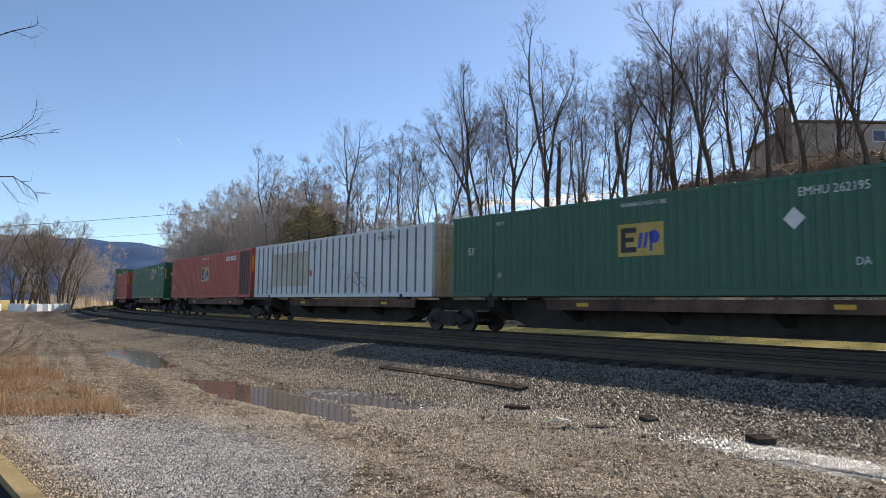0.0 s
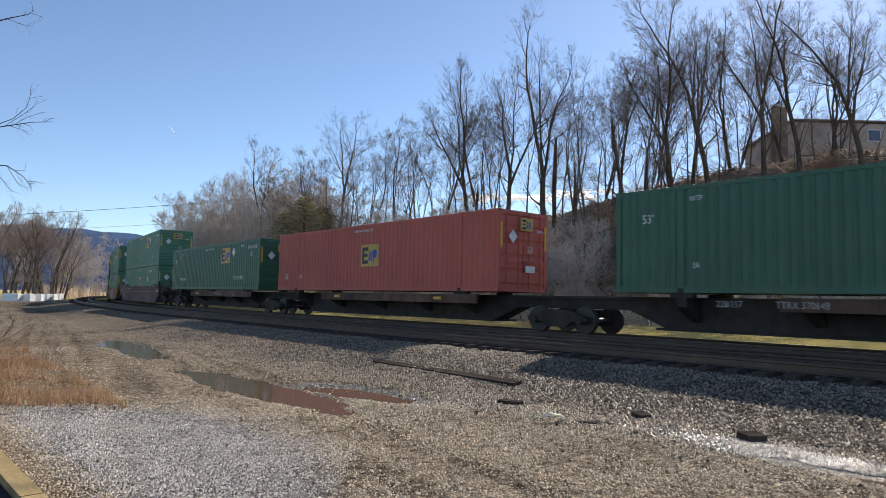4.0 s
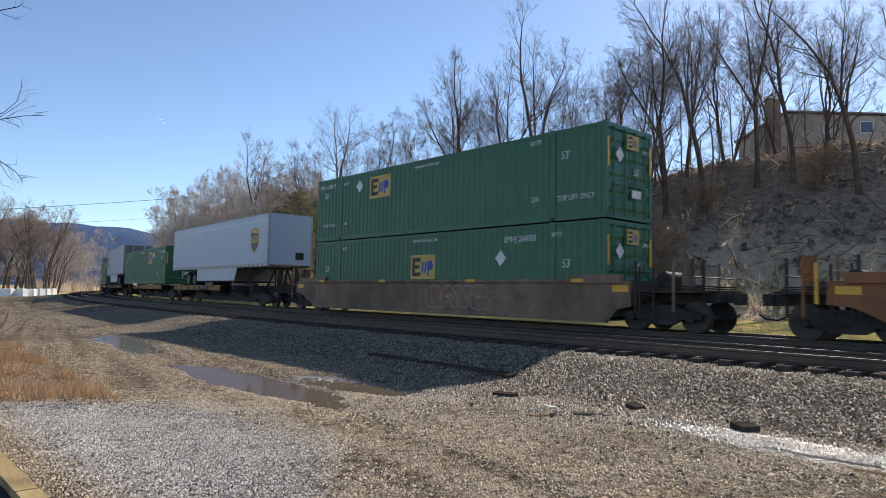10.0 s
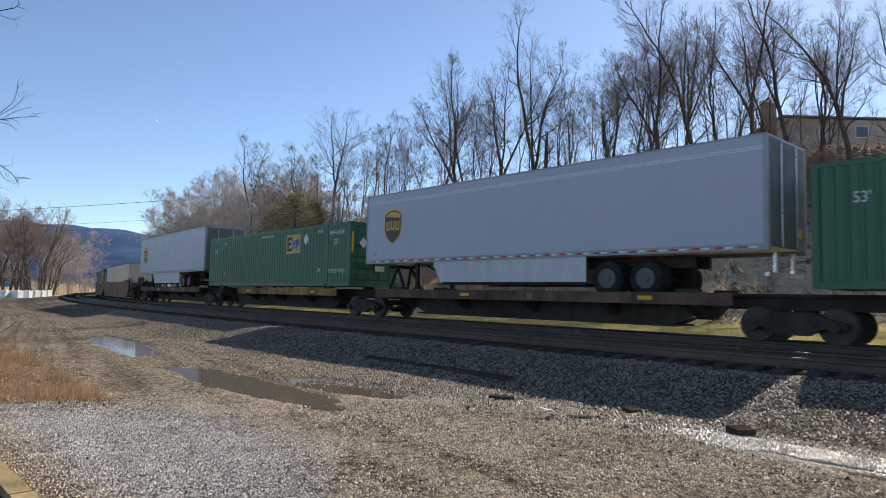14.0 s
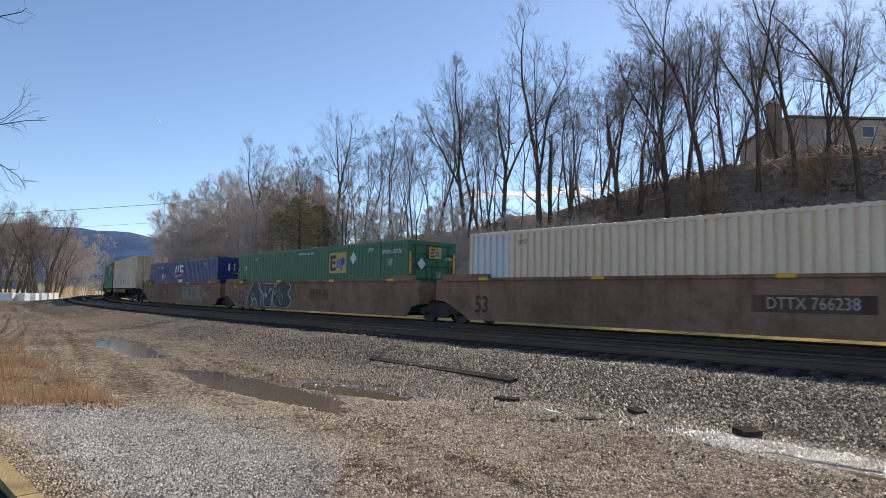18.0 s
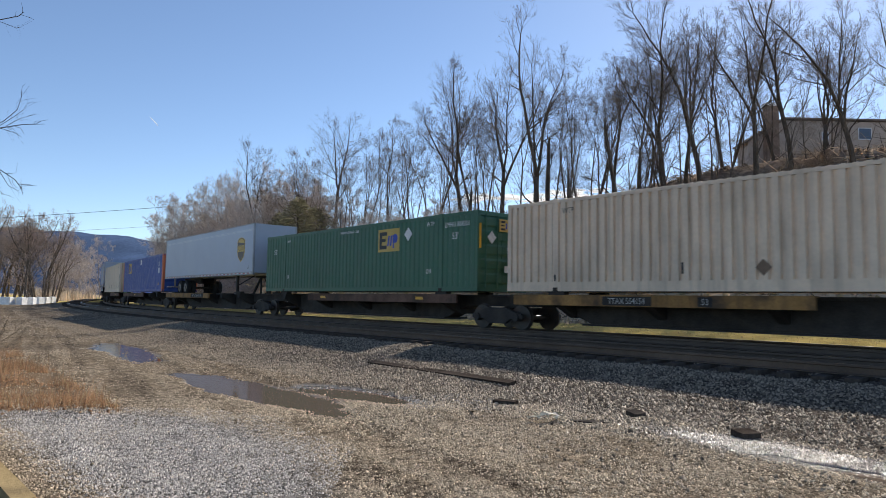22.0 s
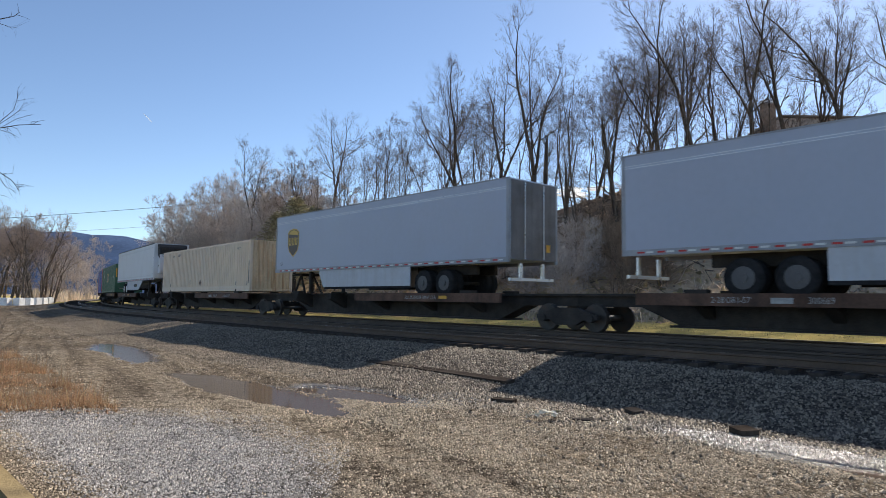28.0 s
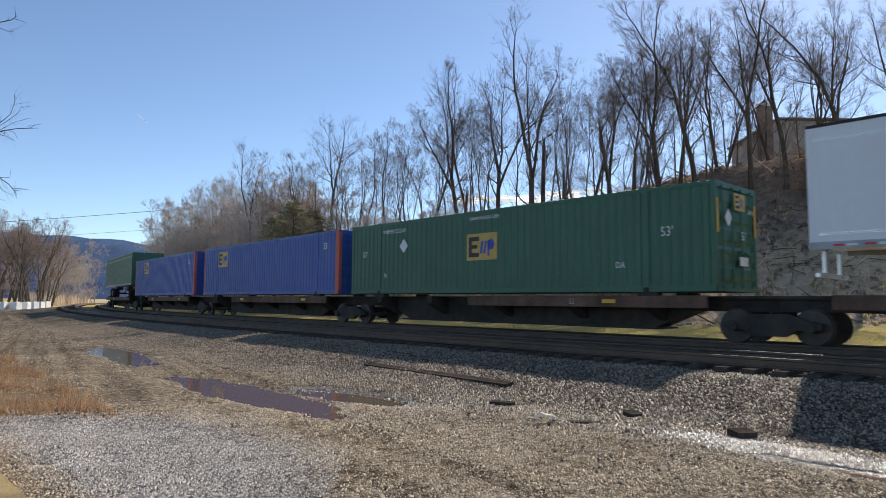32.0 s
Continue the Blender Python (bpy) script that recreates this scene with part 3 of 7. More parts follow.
def scatter(name, label, points, sizes, material, seed, lift=0.12, category="gravel", tall=0.75):
    """One mesh of many angular stones lying on the land: each a low block with a ridged, broken top."""
    r = np.random.RandomState(seed)
    n = len(points)
    z = land(points[:, 0], points[:, 1])
    a, b = r.uniform(0.6, 1.0, n), r.uniform(0.4, 0.8, n)
    v = np.empty((n, 6, 3))
    for k, (sx, sy) in enumerate(((-1, -1), (1, -1), (1, 1), (-1, 1))):
        v[:, k] = np.stack([sx * a * r.uniform(0.7, 1.1, n), sy * b * r.uniform(0.7, 1.1, n), r.uniform(-0.5, -0.1, n)], 1)
    for k, sx in ((4, -1), (5, 1)):
        v[:, k] = np.stack([sx * a * r.uniform(0.15, 0.75, n), b * r.uniform(-0.6, 0.6, n), r.uniform(0.3 * tall, 1.15 * tall, n)], 1)
    t = r.uniform(0, 6.283, n)
    c, s = np.cos(t)[:, None], np.sin(t)[:, None]
    x, y = v[:, :, 0] * c - v[:, :, 1] * s, v[:, :, 0] * s + v[:, :, 1] * c
    k = sizes[:, None]
    co = np.stack([x * k + points[:, :1], y * k + points[:, 1:], v[:, :, 2] * k + (z + sizes * lift)[:, None]], 2)
    tri = np.array([(0, 1, 5), (0, 5, 4), (1, 2, 5), (2, 3, 4), (2, 4, 5), (3, 0, 4)])
    f = (np.arange(n)[:, None, None] * 6 + tri).reshape(-1)
    me = bpy.data.meshes.new(name)
    me.vertices.add(n * 6)
    me.vertices.foreach_set("co", co.ravel())
    me.loops.add(len(f))
    me.loops.foreach_set("vertex_index", f)
    me.polygons.add(len(f) // 3)
    me.polygons.foreach_set("loop_start", np.arange(0, len(f), 3))
    me.update(calc_edges=True)
    me.materials.append(material)
    return tagged(new(name, me), label, category, kind="stuff")


rs = np.random.RandomState(7)


def along_track(n, s0, s1, d0, d1, power=1.0):
    s = s0 + (s1 - s0) * rs.uniform(0, 1, n) ** power
    d = rs.uniform(d0, d1, n)
    x, y, a = np.interp(s, SG, XG), np.interp(s, SG, YG), np.interp(s, SG, TG)
    return np.stack([x + d * np.sin(a), y - d * np.cos(a)], 1)


pts = np.concatenate([along_track(105000, 40, -16, 5.6, 10.6, 1.0), along_track(26000, -16, -75, 5.7, 10.0), along_track(16000, 40, -20, 1.45, 3.0), along_track(9000, 40, -10, 3.9, 5.0), along_track(9000, 40, -30, 9.5, 12.5)])
pts = pts[np.hypot((pts[:, 0] - 4.0) * 0.66 + (pts[:, 1] - 7.05) * -0.75, ((pts[:, 0] - 4.0) * 0.75 + (pts[:, 1] - 7.05) * 0.66) * 4) > 1.5]
scatter("ballast", "loose angular grey-brown ballast stones along the track", pts, rs.uniform(0.014, 0.034, len(pts)) * np.where(rs.uniform(0, 1, len(pts)) < 0.03, 1.5, 1.0), M["stone"], 1, tall=0.85)


def in_yard(n, x0, x1, y0, y1, least=0.25):
    p = np.stack([rs.uniform(x0, x1, n), rs.uniform(y0, y1, n)], 1)
    wet = np.hypot((p[:, 0] - 4.0) * 0.66 + (p[:, 1] - 7.05) * -0.75, ((p[:, 0] - 4.0) * 0.75 + (p[:, 1] - 7.05) * 0.66) * 4) < 1.7
    clumps = waves(p[:, 0], p[:, 1], 61, 4.5) + 0.7 * waves(p[:, 0], p[:, 1], 62, 12.0) + 0.5 * ruts(p[:, 0], p[:, 1])
    kept = rs.uniform(0, 1, len(p)) < least + (1 - least) * sstep(-0.9, 0.7, clumps)
    return p[(puddle_depth(p[:, 0], p[:, 1]) < 0.45) & ~wet & kept]


py = np.concatenate([in_yard(125000, -6.5, 6, 4.2, 10.5), in_yard(55000, -12, 4, 9, 19)])
py = py[track_off(py[:, 0], py[:, 1]) > 9.3]
on_grey = (np.hypot(py[:, 0] + 5.5, py[:, 1] - 4.7) < 4.7 + 0.25 * waves(py[:, 0], py[:, 1], 21, 1.6)) & ((py[:, 0] + 4.08) * 0.737 + (py[:, 1] - 6.35) * 0.676 > 0.5)
py = py[~on_grey | (rs.uniform(0, 1, len(py)) < 0.12)]
scatter("yard_gravel", "small brown and grey stones scattered over the yard", py, rs.uniform(0.006, 0.0155, len(py)) * np.where(rs.uniform(0, 1, len(py)) < 0.035, 1.7, 1.0), M["pebble"], 2)
pg = in_yard(115000, -6.4, -0.8, 4.4, 9.6, 0.75)
pg = pg[(np.hypot(pg[:, 0] + 5.5, pg[:, 1] - 4.7) + rs.uniform(-0.6, 1.3, len(pg)) < 4.9 + 0.25 * waves(pg[:, 0], pg[:, 1], 21, 1.6)) & ((pg[:, 0] + 4.08) * 0.737 + (pg[:, 1] - 6.35) * 0.676 > 0.45 + rs.uniform(-0.25, 0.25, len(pg)))]
scatter("grey_gravel", "fresh blue-grey crushed stone at the edge of the yard", pg, rs.uniform(0.0065, 0.0145, len(pg)) * np.where(rs.uniform(0, 1, len(pg)) < 0.03, 1.5, 1.0), M["pebble_grey"], 3)

# wet stones that glint beside the last puddle, and stones that stand out of the long one
n = 17000
u, w = rs.normal(0.05, 0.8, n), rs.normal(0, 0.18, n)
pq = np.stack([4.0 + 0.66 * u + 0.75 * w, 7.05 - 0.75 * u + 0.66 * w], 1)
pq = pq[(puddle_depth(pq[:, 0], pq[:, 1]) < 0.6)]
scatter("wet_gravel", "wet glinting stones beside the puddle", pq, rs.uniform(0.008, 0.022, len(pq)), M["wet_stone"], 4)
u, w = rs.uniform(-0.2, 1.25, 2600), rs.uniform(-1.1, 1.1, 2600)
c, s = math.cos(radians(-47)), math.sin(radians(-47))
pq = np.stack([-3.0 + 3.3 * u * c - 0.78 * w * s, 11.6 + 3.3 * u * s + 0.78 * w * c], 1)
pq = pq[rs.uniform(0, 1.2, 2600) < (u + 0.2) ** 1.5]
scatter("puddle_stones", "stones standing out of the shallow puddle", pq, rs.uniform(0.009, 0.022, len(pq)), M["pebble"], 6, 0.6)

# ---- trees ----


class Grower:
    """Grows one bare tree: wood holds trunk and limbs, fine the twigs."""

    def __init__(self, seed, height, twigs=1.0, twig_r=0.0062):
        self.g, self.h, self.k, self.tr = random.Random(seed), height, twigs, twig_r
        self.wood, self.fine = MB(), MB()

    def line(self, p, d, length, steps, wig, up):
        g, pts, d = self.g, [p.copy()], d.normalized()
        for _ in range(steps):
            d = (d + Vector((g.gauss(0, wig), g.gauss(0, wig), g.gauss(0, wig * 0.5) + up))).normalized()
            pts.append(pts[-1] + d * (length / steps))
        return pts

    def side(self, d, ang):
        a = d.orthogonal().normalized()
        a.rotate(Matrix.Rotation(self.g.uniform(0, 6.283), 3, d))
        return (d * math.cos(ang) + a * math.sin(ang)).normalized()

    def along(self, pts, f):
        n = len(pts) - 1
        i = min(int(f * n), n - 1)
        return pts[i].lerp(pts[i + 1], f * n - i), (pts[i + 1] - pts[i]).normalized()

    def spray(self, p, d, length, r, level=0):
        """A twig with ever smaller twigs on it."""
        g = self.g
        pts = self.line(p, d, length, 3 if level == 0 else 2 if level == 1 else 1, 0.12, 0.045)
        n = len(pts) - 1
        self.fine.tube(pts, [r * (1 - 0.7 * i / n) for i in range(n + 1)], 3)
        if level < 2:
            for _ in range(max(1, int((5.0 if level == 0 else 2.8) * self.k * g.uniform(0.7, 1.3)))):
                q, dd = self.along(pts, g.uniform(0.2, 1.0))
                self.spray(q, self.side(dd, g.uniform(0.35, 0.8)), length * g.uniform(0.4, 0.62), r * 0.6, level + 1)

    def limb(self, p, d, length, r, level=0):
        g, steps = self.g, 5 if level == 0 else 4
        pts = self.line(p, d, length, steps, 0.15, 0.06)
        self.wood.tube(pts, [r * (1 - 0.72 * i / steps) for i in range(steps + 1)], 5 if level == 0 else 4)
        if level == 0:
            for _ in range(g.randint(3, 5)):
                f = g.uniform(0.25, 0.9)
                q, dd = self.along(pts, f)
                self.limb(q, self.side(dd, g.uniform(0.4, 0.85)), length * g.uniform(0.4, 0.65), r * (1 - 0.7 * f) * 0.62, 1)
        for _ in range(int((2.0 + length * 1.15) * self.k)):
            q, dd = self.along(pts, g.uniform(0.2, 1.0) ** 0.7)
            self.spray(q, self.side(dd, g.uniform(0.4, 0.95)), min(1.35, max(0.45, length * g.uniform(0.25, 0.42))), max(self.tr, r * 0.2))
        self.spray(pts[-1], pts[-1] - pts[-2], min(1.6, 0.45 * length), max(self.tr, r * 0.25))

    def leader(self, p, d, length, r, limbs, spread):
        g, steps = self.g, 8
        pts = self.line(p, d, length, steps, 0.085, 0.06)
        self.wood.tube(pts, [r * (1 - 0.74 * i / steps) for i in range(steps + 1)], 6)
        for j in range(limbs):
            f = 0.12 + 0.88 * (j + g.uniform(0, 1)) / limbs
            q, dd = self.along(pts, min(f, 0.99))
            self.limb(q, self.side(dd, g.uniform(0.5, 1.0) * spread), self.h * g.uniform(0.15, 0.27) * (1.15 - 0.7 * f), r * (1 - 0.7 * f) * 0.48)
        for _ in range(2):
            self.limb(pts[-1], self.side((pts[-1] - pts[-2]).normalized(), g.uniform(0.15, 0.4)), self.h * g.uniform(0.06, 0.1), r * 0.2)

    def tree(self, radius, fork=0.42, leaders=3, limbs=8, spread=1.0, low=0.3, lows=3, spray=6, stems=1, flare=0.28):
        """Trunks up to the fork, leaders from there to the top, a few low limbs."""
        g, h = self.g, self.h
        for s in range(stems):
            hh = h * (1.0 if s == 0 else g.uniform(0.72, 0.97))
            rr = radius * (1.0 if s == 0 else g.uniform(0.55, 0.85))
            tilt = 0.03 if stems == 1 else 0.15
            base = Vector((g.uniform(-0.35, 0.35), g.uniform(-0.35, 0.35), -0.5)) if s else Vector((0, 0, -0.5))
            pts = self.line(base, Vector((g.gauss(0, tilt), g.gauss(0, tilt), 1)), hh * fork + 0.5, 7, 0.035, 0.035)
            self.wood.tube(pts, [rr * (1.35 if i == 0 else 1 - 0.3 * i / 7) for i in range(8)], 8)
            for k in range(leaders):
                q, dd = self.along(pts, 1.0 if k < 2 else g.uniform(0.75, 1.0))
                self.leader(q, self.side(dd, flare * g.uniform(0.35, 1.3)), hh * (1 - fork) * (1.0 if k == 0 else g.uniform(0.72, 1.0)), rr * (0.6 if k == 0 else g.uniform(0.38, 0.55)), limbs, spread)
            for k in range(lows):
                q, dd = self.along(pts, g.uniform(low, 0.97))
                self.limb(q, self.side(dd, g.uniform(0.55, 1.0)), h * g.uniform(0.12, 0.24), rr * 0.3)
            for k in range(spray):
                q, dd = self.along(pts, g.uniform(0.2, 0.97))
                self.spray(q, self.side(dd, g.uniform(0.6, 1.2)), g.uniform(0.6, 1.6), self.tr * 1.2)
        return self.wood, self.fine

    def snag(self, radius):
        """A broken-off trunk with a splintered top and a few sprouts."""
        g, h = self.g, self.h
        pts = self.line(Vector((0, 0, -0.5)), Vector((0.02, 0, 1)), h * 0.86 + 0.5, 8, 0.04, 0.03)
        self.wood.tube(pts, [radius * (1.3 if i == 0 else 1 - 0.35 * i / 8) for i in range(9)], 8)
        for k in range(3):
            self.wood.tube([pts[-1] + Vector((0.03 * k, 0.02, -0.2)), pts[-1] + Vector((g.uniform(-0.15, 0.15), 0, g.uniform(0.3, 0.8)))], [radius * 0.4, 0.02], 4)
        for k in range(5):
            q, dd = self.along(pts, g.uniform(0.35, 0.95))
            self.limb(q, self.side(dd, g.uniform(0.4, 0.9)), h * g.uniform(0.1, 0.22), radius * 0.3)
        for k in range(9):
            q, dd = self.along(pts, g.uniform(0.2, 0.97))
            self.spray(q, self.side(dd, g.uniform(0.6, 1.1)), g.uniform(0.8, 1.7), self.tr * 1.2)
        return self.wood, self.fine


VARIANTS = []


def variant(kind, seed, height, label, radius, bark, twig, twigs=1.0, twig_r=0.0062, **kw):
    gr = Grower(seed, height, twigs, twig_r)
    wood, fine = gr.snag(radius) if kind == "snag" else gr.tree(radius, **kw)
    top = max(v[2] for v in fine.v)
    VARIANTS.append((top, kind, wood.mesh("trunk", M[bark], True), fine.mesh("crown", M[twig]), label))


TALL = "tall leafless tree with a dark forked trunk on the hillside"
for seed, height, kw in ((1, 17.0, {"radius": 0.25, "fork": 0.36, "leaders": 3}), (2, 15.0, {"radius": 0.2, "fork": 0.45, "leaders": 3}), (3, 12.5, {"radius": 0.165, "fork": 0.4, "leaders": 3}), (4, 18.0, {"radius": 0.22, "fork": 0.52, "leaders": 2, "limbs": 8})):
    variant("big", seed, height, TALL, bark="bark", twig="twig", **kw)
for seed, height, kw in ((5, 15.5, {"radius": 0.155, "stems": 2, "fork": 0.5, "leaders": 2}), (6, 12.5, {"radius": 0.125, "stems": 3, "fork": 0.45, "leaders": 2, "limbs": 6}), (7, 17.0, {"radius": 0.16, "stems": 3, "fork": 0.42, "leaders": 2, "limbs": 6})):
    variant("multi", seed, height, "leafless tree with several dark stems from one base", bark="bark", twig="twig", **kw)
for seed, height, kw in ((8, 13.0, {"radius": 0.085, "fork": 0.55, "leaders": 2, "limbs": 5, "lows": 5}), (9, 10.0, {"radius": 0.07, "fork": 0.5, "leaders": 2, "limbs": 5, "lows": 5}), (10, 7.5, {"radius": 0.06, "fork": 0.5, "leaders": 2, "limbs": 4, "lows": 5})):
    variant("thin", seed, height, "slender leafless young tree on the hillside", bark="bark_mid", twig="twig", flare=0.2, spray=12, twigs=0.85, **kw)
variant("snag", 41, 9.0, "dead broken-topped trunk with a few sprouts on the hillside", 0.17, "bark", "twig")
for seed, height in ((11, 13.5), (12, 10.5), (13, 8.0)):
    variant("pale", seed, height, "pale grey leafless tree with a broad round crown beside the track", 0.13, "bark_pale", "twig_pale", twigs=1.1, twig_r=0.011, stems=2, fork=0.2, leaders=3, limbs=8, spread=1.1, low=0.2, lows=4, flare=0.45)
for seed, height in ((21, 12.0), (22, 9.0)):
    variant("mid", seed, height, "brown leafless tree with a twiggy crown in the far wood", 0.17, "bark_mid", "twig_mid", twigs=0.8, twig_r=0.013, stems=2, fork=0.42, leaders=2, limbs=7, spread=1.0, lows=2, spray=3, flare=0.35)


def plant(x, y, height, kind="big", turn=0.0, lean=0.0):
    """The tree of its kind whose height suits best, leaning towards +x by some degrees."""
    if abs(float(track_off(np.array([x]), np.array([y]))[0])) < 6.5:
        return None
    z = ground_z(x, y) - 0.15
    top, _, wood, fine, label = min((v for v in VARIANTS if v[1] == kind), key=lambda v: abs(v[0] - height))
    t = thing("tree", label, "tree", "bare trees by the railway", m=pose(x, y, z, 0, lean, 0) @ pose(0, 0, 0, 0, 0, turn))
    k = max(0.7, min(1.35, height / top))
    t.scale = (k, k, k)
    part("trunk", wood, None, t)
    part("crown", fine, None, t, "fine bare twigs")
    return t


# bearing of the foot, height of the top, depth, lean
BIG = ((1530, -40, 44, -3), (1462, 15, 46, 1), (1412, -25, 47, -2), (1345, -15, 48, 0), (1250, -5, 47, -2), (1182, 35, 48, -3), (955, 22, 48, -4), (897, 98, 50, -3), (822, 140, 54, -4), (1220, 25, 52, -5), (590, 190, 64, 0), (1600, -20, 42, 2), (1090, 95, 56, 2), (1290, 35, 58, -2))
MULTI = ((1190, 20, 50, -2), (1385, 5, 52, 2), (1130, 75, 50, -6), (760, 155, 56, -2), (630, 205, 62, 2), (700, 200, 60, 0), (1485, 30, 52, 3), (1300, 40, 55, 5), (860, 115, 53, -3), (455, 240, 74, 0), (560, 245, 68, -2), (1060, 95, 58, 0), (1155, 60, 58, 3), (1010, 150, 58, -2))
THIN = ((1040, 85, 48, -3), (1056, 140, 50, 0), (1072, 120, 47, 2), (1100, 150, 46, -4), (1150, 110, 47, 3), (1165, 60, 53, -2), (1208, 90, 46, 1), (1264, 60, 48, 0), (1276, 130, 50, 3), (1284, 90, 46, 22), (1322, 60, 55, 2), (1358, 110, 45, -4), (1440, 60, 50, 2), (1500, 90, 50, 0), (1015, 140, 52, 2), (990, 150, 50, 4), (975, 170, 54, -2),
        (925, 130, 52, 3), (880, 160, 49, -2), (868, 200, 47, 4), (842, 190, 50, 3), (800, 200, 52, -3), (785, 220, 55, 0), (735, 190, 58, 2), (720, 220, 54, -2), (668, 260, 56, 3), (652, 230, 60, -3), (612, 250, 60, 0), (600, 280, 57, 4), (1115, 190, 46, 5), (1238, 150, 45, -6), (1395, 150, 44, 8), (1028, 200, 46, -8), (690, 290, 54, 5), (745, 270, 52, -4), (575, 270, 60, -3), (540, 250, 66, 2))
SNAGS = ((1106, 165, 47, -8), (972, 208, 49, -1), (1008, 268, 47, -2), (826, 300, 50, 2))
PALE = ((318, 345, 98, 3), (340, 318, 94, 0), (372, 306, 90, 0), (398, 300, 86, 2), (428, 255, 80, -3), (480, 262, 80, 2), (505, 270, 76, 3), (545, 268, 74, 0), (330, 350, 86, 4), (360, 345, 82, -3), (392, 340, 80, 0), (520, 300, 70, -3), (462, 290, 72, 4), (645, 330, 56, 3), (700, 340, 54, -4), (755, 330, 53, 4), (590, 320, 60, -4), (420, 330, 74, 0), (440, 350, 66, 5), (815, 330, 50, 6), (318, 330, 96, 2), (350, 312, 92, -2), (385, 300, 88, 0), (410, 296, 84, 0), (302, 372, 102, 4), (345, 338, 84, 0), (500, 285, 72, 0), (535, 275, 70, 0), (555, 300, 66, 3), (610, 300, 62, -3), (325, 345, 104, 0), (365, 318, 100, 3), (395, 308, 98, -3), (415, 302, 95, 2), (445, 290, 92, 0), (475, 285, 88, -2), (500, 280, 86, 2), (530, 285, 82, 0), (340, 352, 90, -2), (375, 348, 86, 2), (405, 345, 82, 0), (470, 335, 78, 0), (570, 310, 72, 0))
FAR_WOOD = ((-45, 352, 100), (0, 368, 108), (22, 384, 112), (40, 362, 103), (62, 368, 105), (84, 372, 104), (100, 392, 108), (12, 396, 96), (52, 400, 98), (-70, 372, 96), (-18, 390, 118), (75, 398, 118), (108, 412, 112), (10, 372, 102), (30, 370, 106), (50, 374, 109), (72, 374, 101), (92, 384, 106), (-30, 366, 104))
HAZY_WOOD = ((130, 436, 150), (148, 424, 165), (166, 416, 170), (184, 414, 168), (203, 420, 175), (118, 442, 150), (222, 436, 190), (95, 430, 145), (60, 425, 150))
SHRUBS = ((980, 345, 44), (1010, 350, 46), (1050, 345, 43), (1090, 335, 45), (1130, 330, 42), (900, 365, 47), (860, 372, 50), (820, 375, 49), (780, 380, 52), (740, 380, 53), (700, 388, 54), (660, 390, 56), (620, 390, 58), (930, 368, 46), (880, 370, 45), (840, 374, 46), (800, 378, 48), (760, 380, 49), (720, 384, 50), (960, 360, 46), (1070, 345, 46), (1150, 335, 45),
          (1180, 330, 40), (580, 385, 60), (940, 372, 43), (1010, 390, 40), (1110, 385, 39), (1260, 300, 46), (1450, 280, 45), (430, 395, 64), (410, 400, 68), (455, 398, 62))
F_PX = 1149.4


def spot(px, dist):
    """The place dist metres deep on the bearing px, counted from the left end of the eye's field."""
    a = math.atan((px - 784) / F_PX) + radians(0.77)
    return dist * math.tan(a), dist


def far_height(px, py, dist):
    level = 523.0 + (px - 784) * 0.0157
    return (level - py) / F_PX * dist + EYE_Z


rt = random.Random(5)
for rows, kind in ((BIG, "big"), (MULTI, "multi"), (THIN, "thin"), (SNAGS, "snag"), (PALE, "pale")):
    for px, py, dist, lean in rows:
        x, y = spot(px, dist)
        plant(x, y, {"big": 1.13, "multi": 1.02, "thin": 1.02, "snag": 1.0, "pale": 0.93}[kind] * (far_height(px, py, dist) - ground_z(x, y)), kind, rt.uniform(0, 360), 0.6 * lean)

SHRUB = []
for seed, height in ((61, 2.6), (62, 3.4), (63, 4.2)):
    wood, fine = Grower(seed, height, 0.8, 0.012).tree(0.03, fork=0.3, leaders=2, limbs=4, spread=1.2, lows=2, spray=4, stems=6, flare=0.7)
    SHRUB.append(("pale brown leafless tangled shrub on the hillside", wood.mesh("stem", M["bark_pale"], True), fine.mesh("crown", M["twig_pale"])))
    SHRUB.append(("dark leafless tangled shrub on the hillside", wood.mesh("stem", M["bark_mid"], True), fine.mesh("crown", M["brush_dark"])))
for i, (px, py, dist) in enumerate(SHRUBS):
    x, y = spot(px, dist)
    lab, wood, fine = SHRUB[i % 3 * 2 + (px > 1060)]
    sh = thing("shrub", lab, "shrub", "shrubs on the hillside", m=pose(x, y, ground_z(x, y) - 0.1, 0, 0, i * 67))
    part("stem", wood, None, sh)
    part("crown", fine, None, sh, "thin dry twigs")

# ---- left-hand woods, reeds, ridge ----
# the farthest trees are the pale kind, their lighter colour standing for haze
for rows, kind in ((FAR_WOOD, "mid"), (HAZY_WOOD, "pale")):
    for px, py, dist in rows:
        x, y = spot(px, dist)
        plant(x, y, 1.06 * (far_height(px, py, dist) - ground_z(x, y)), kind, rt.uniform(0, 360))


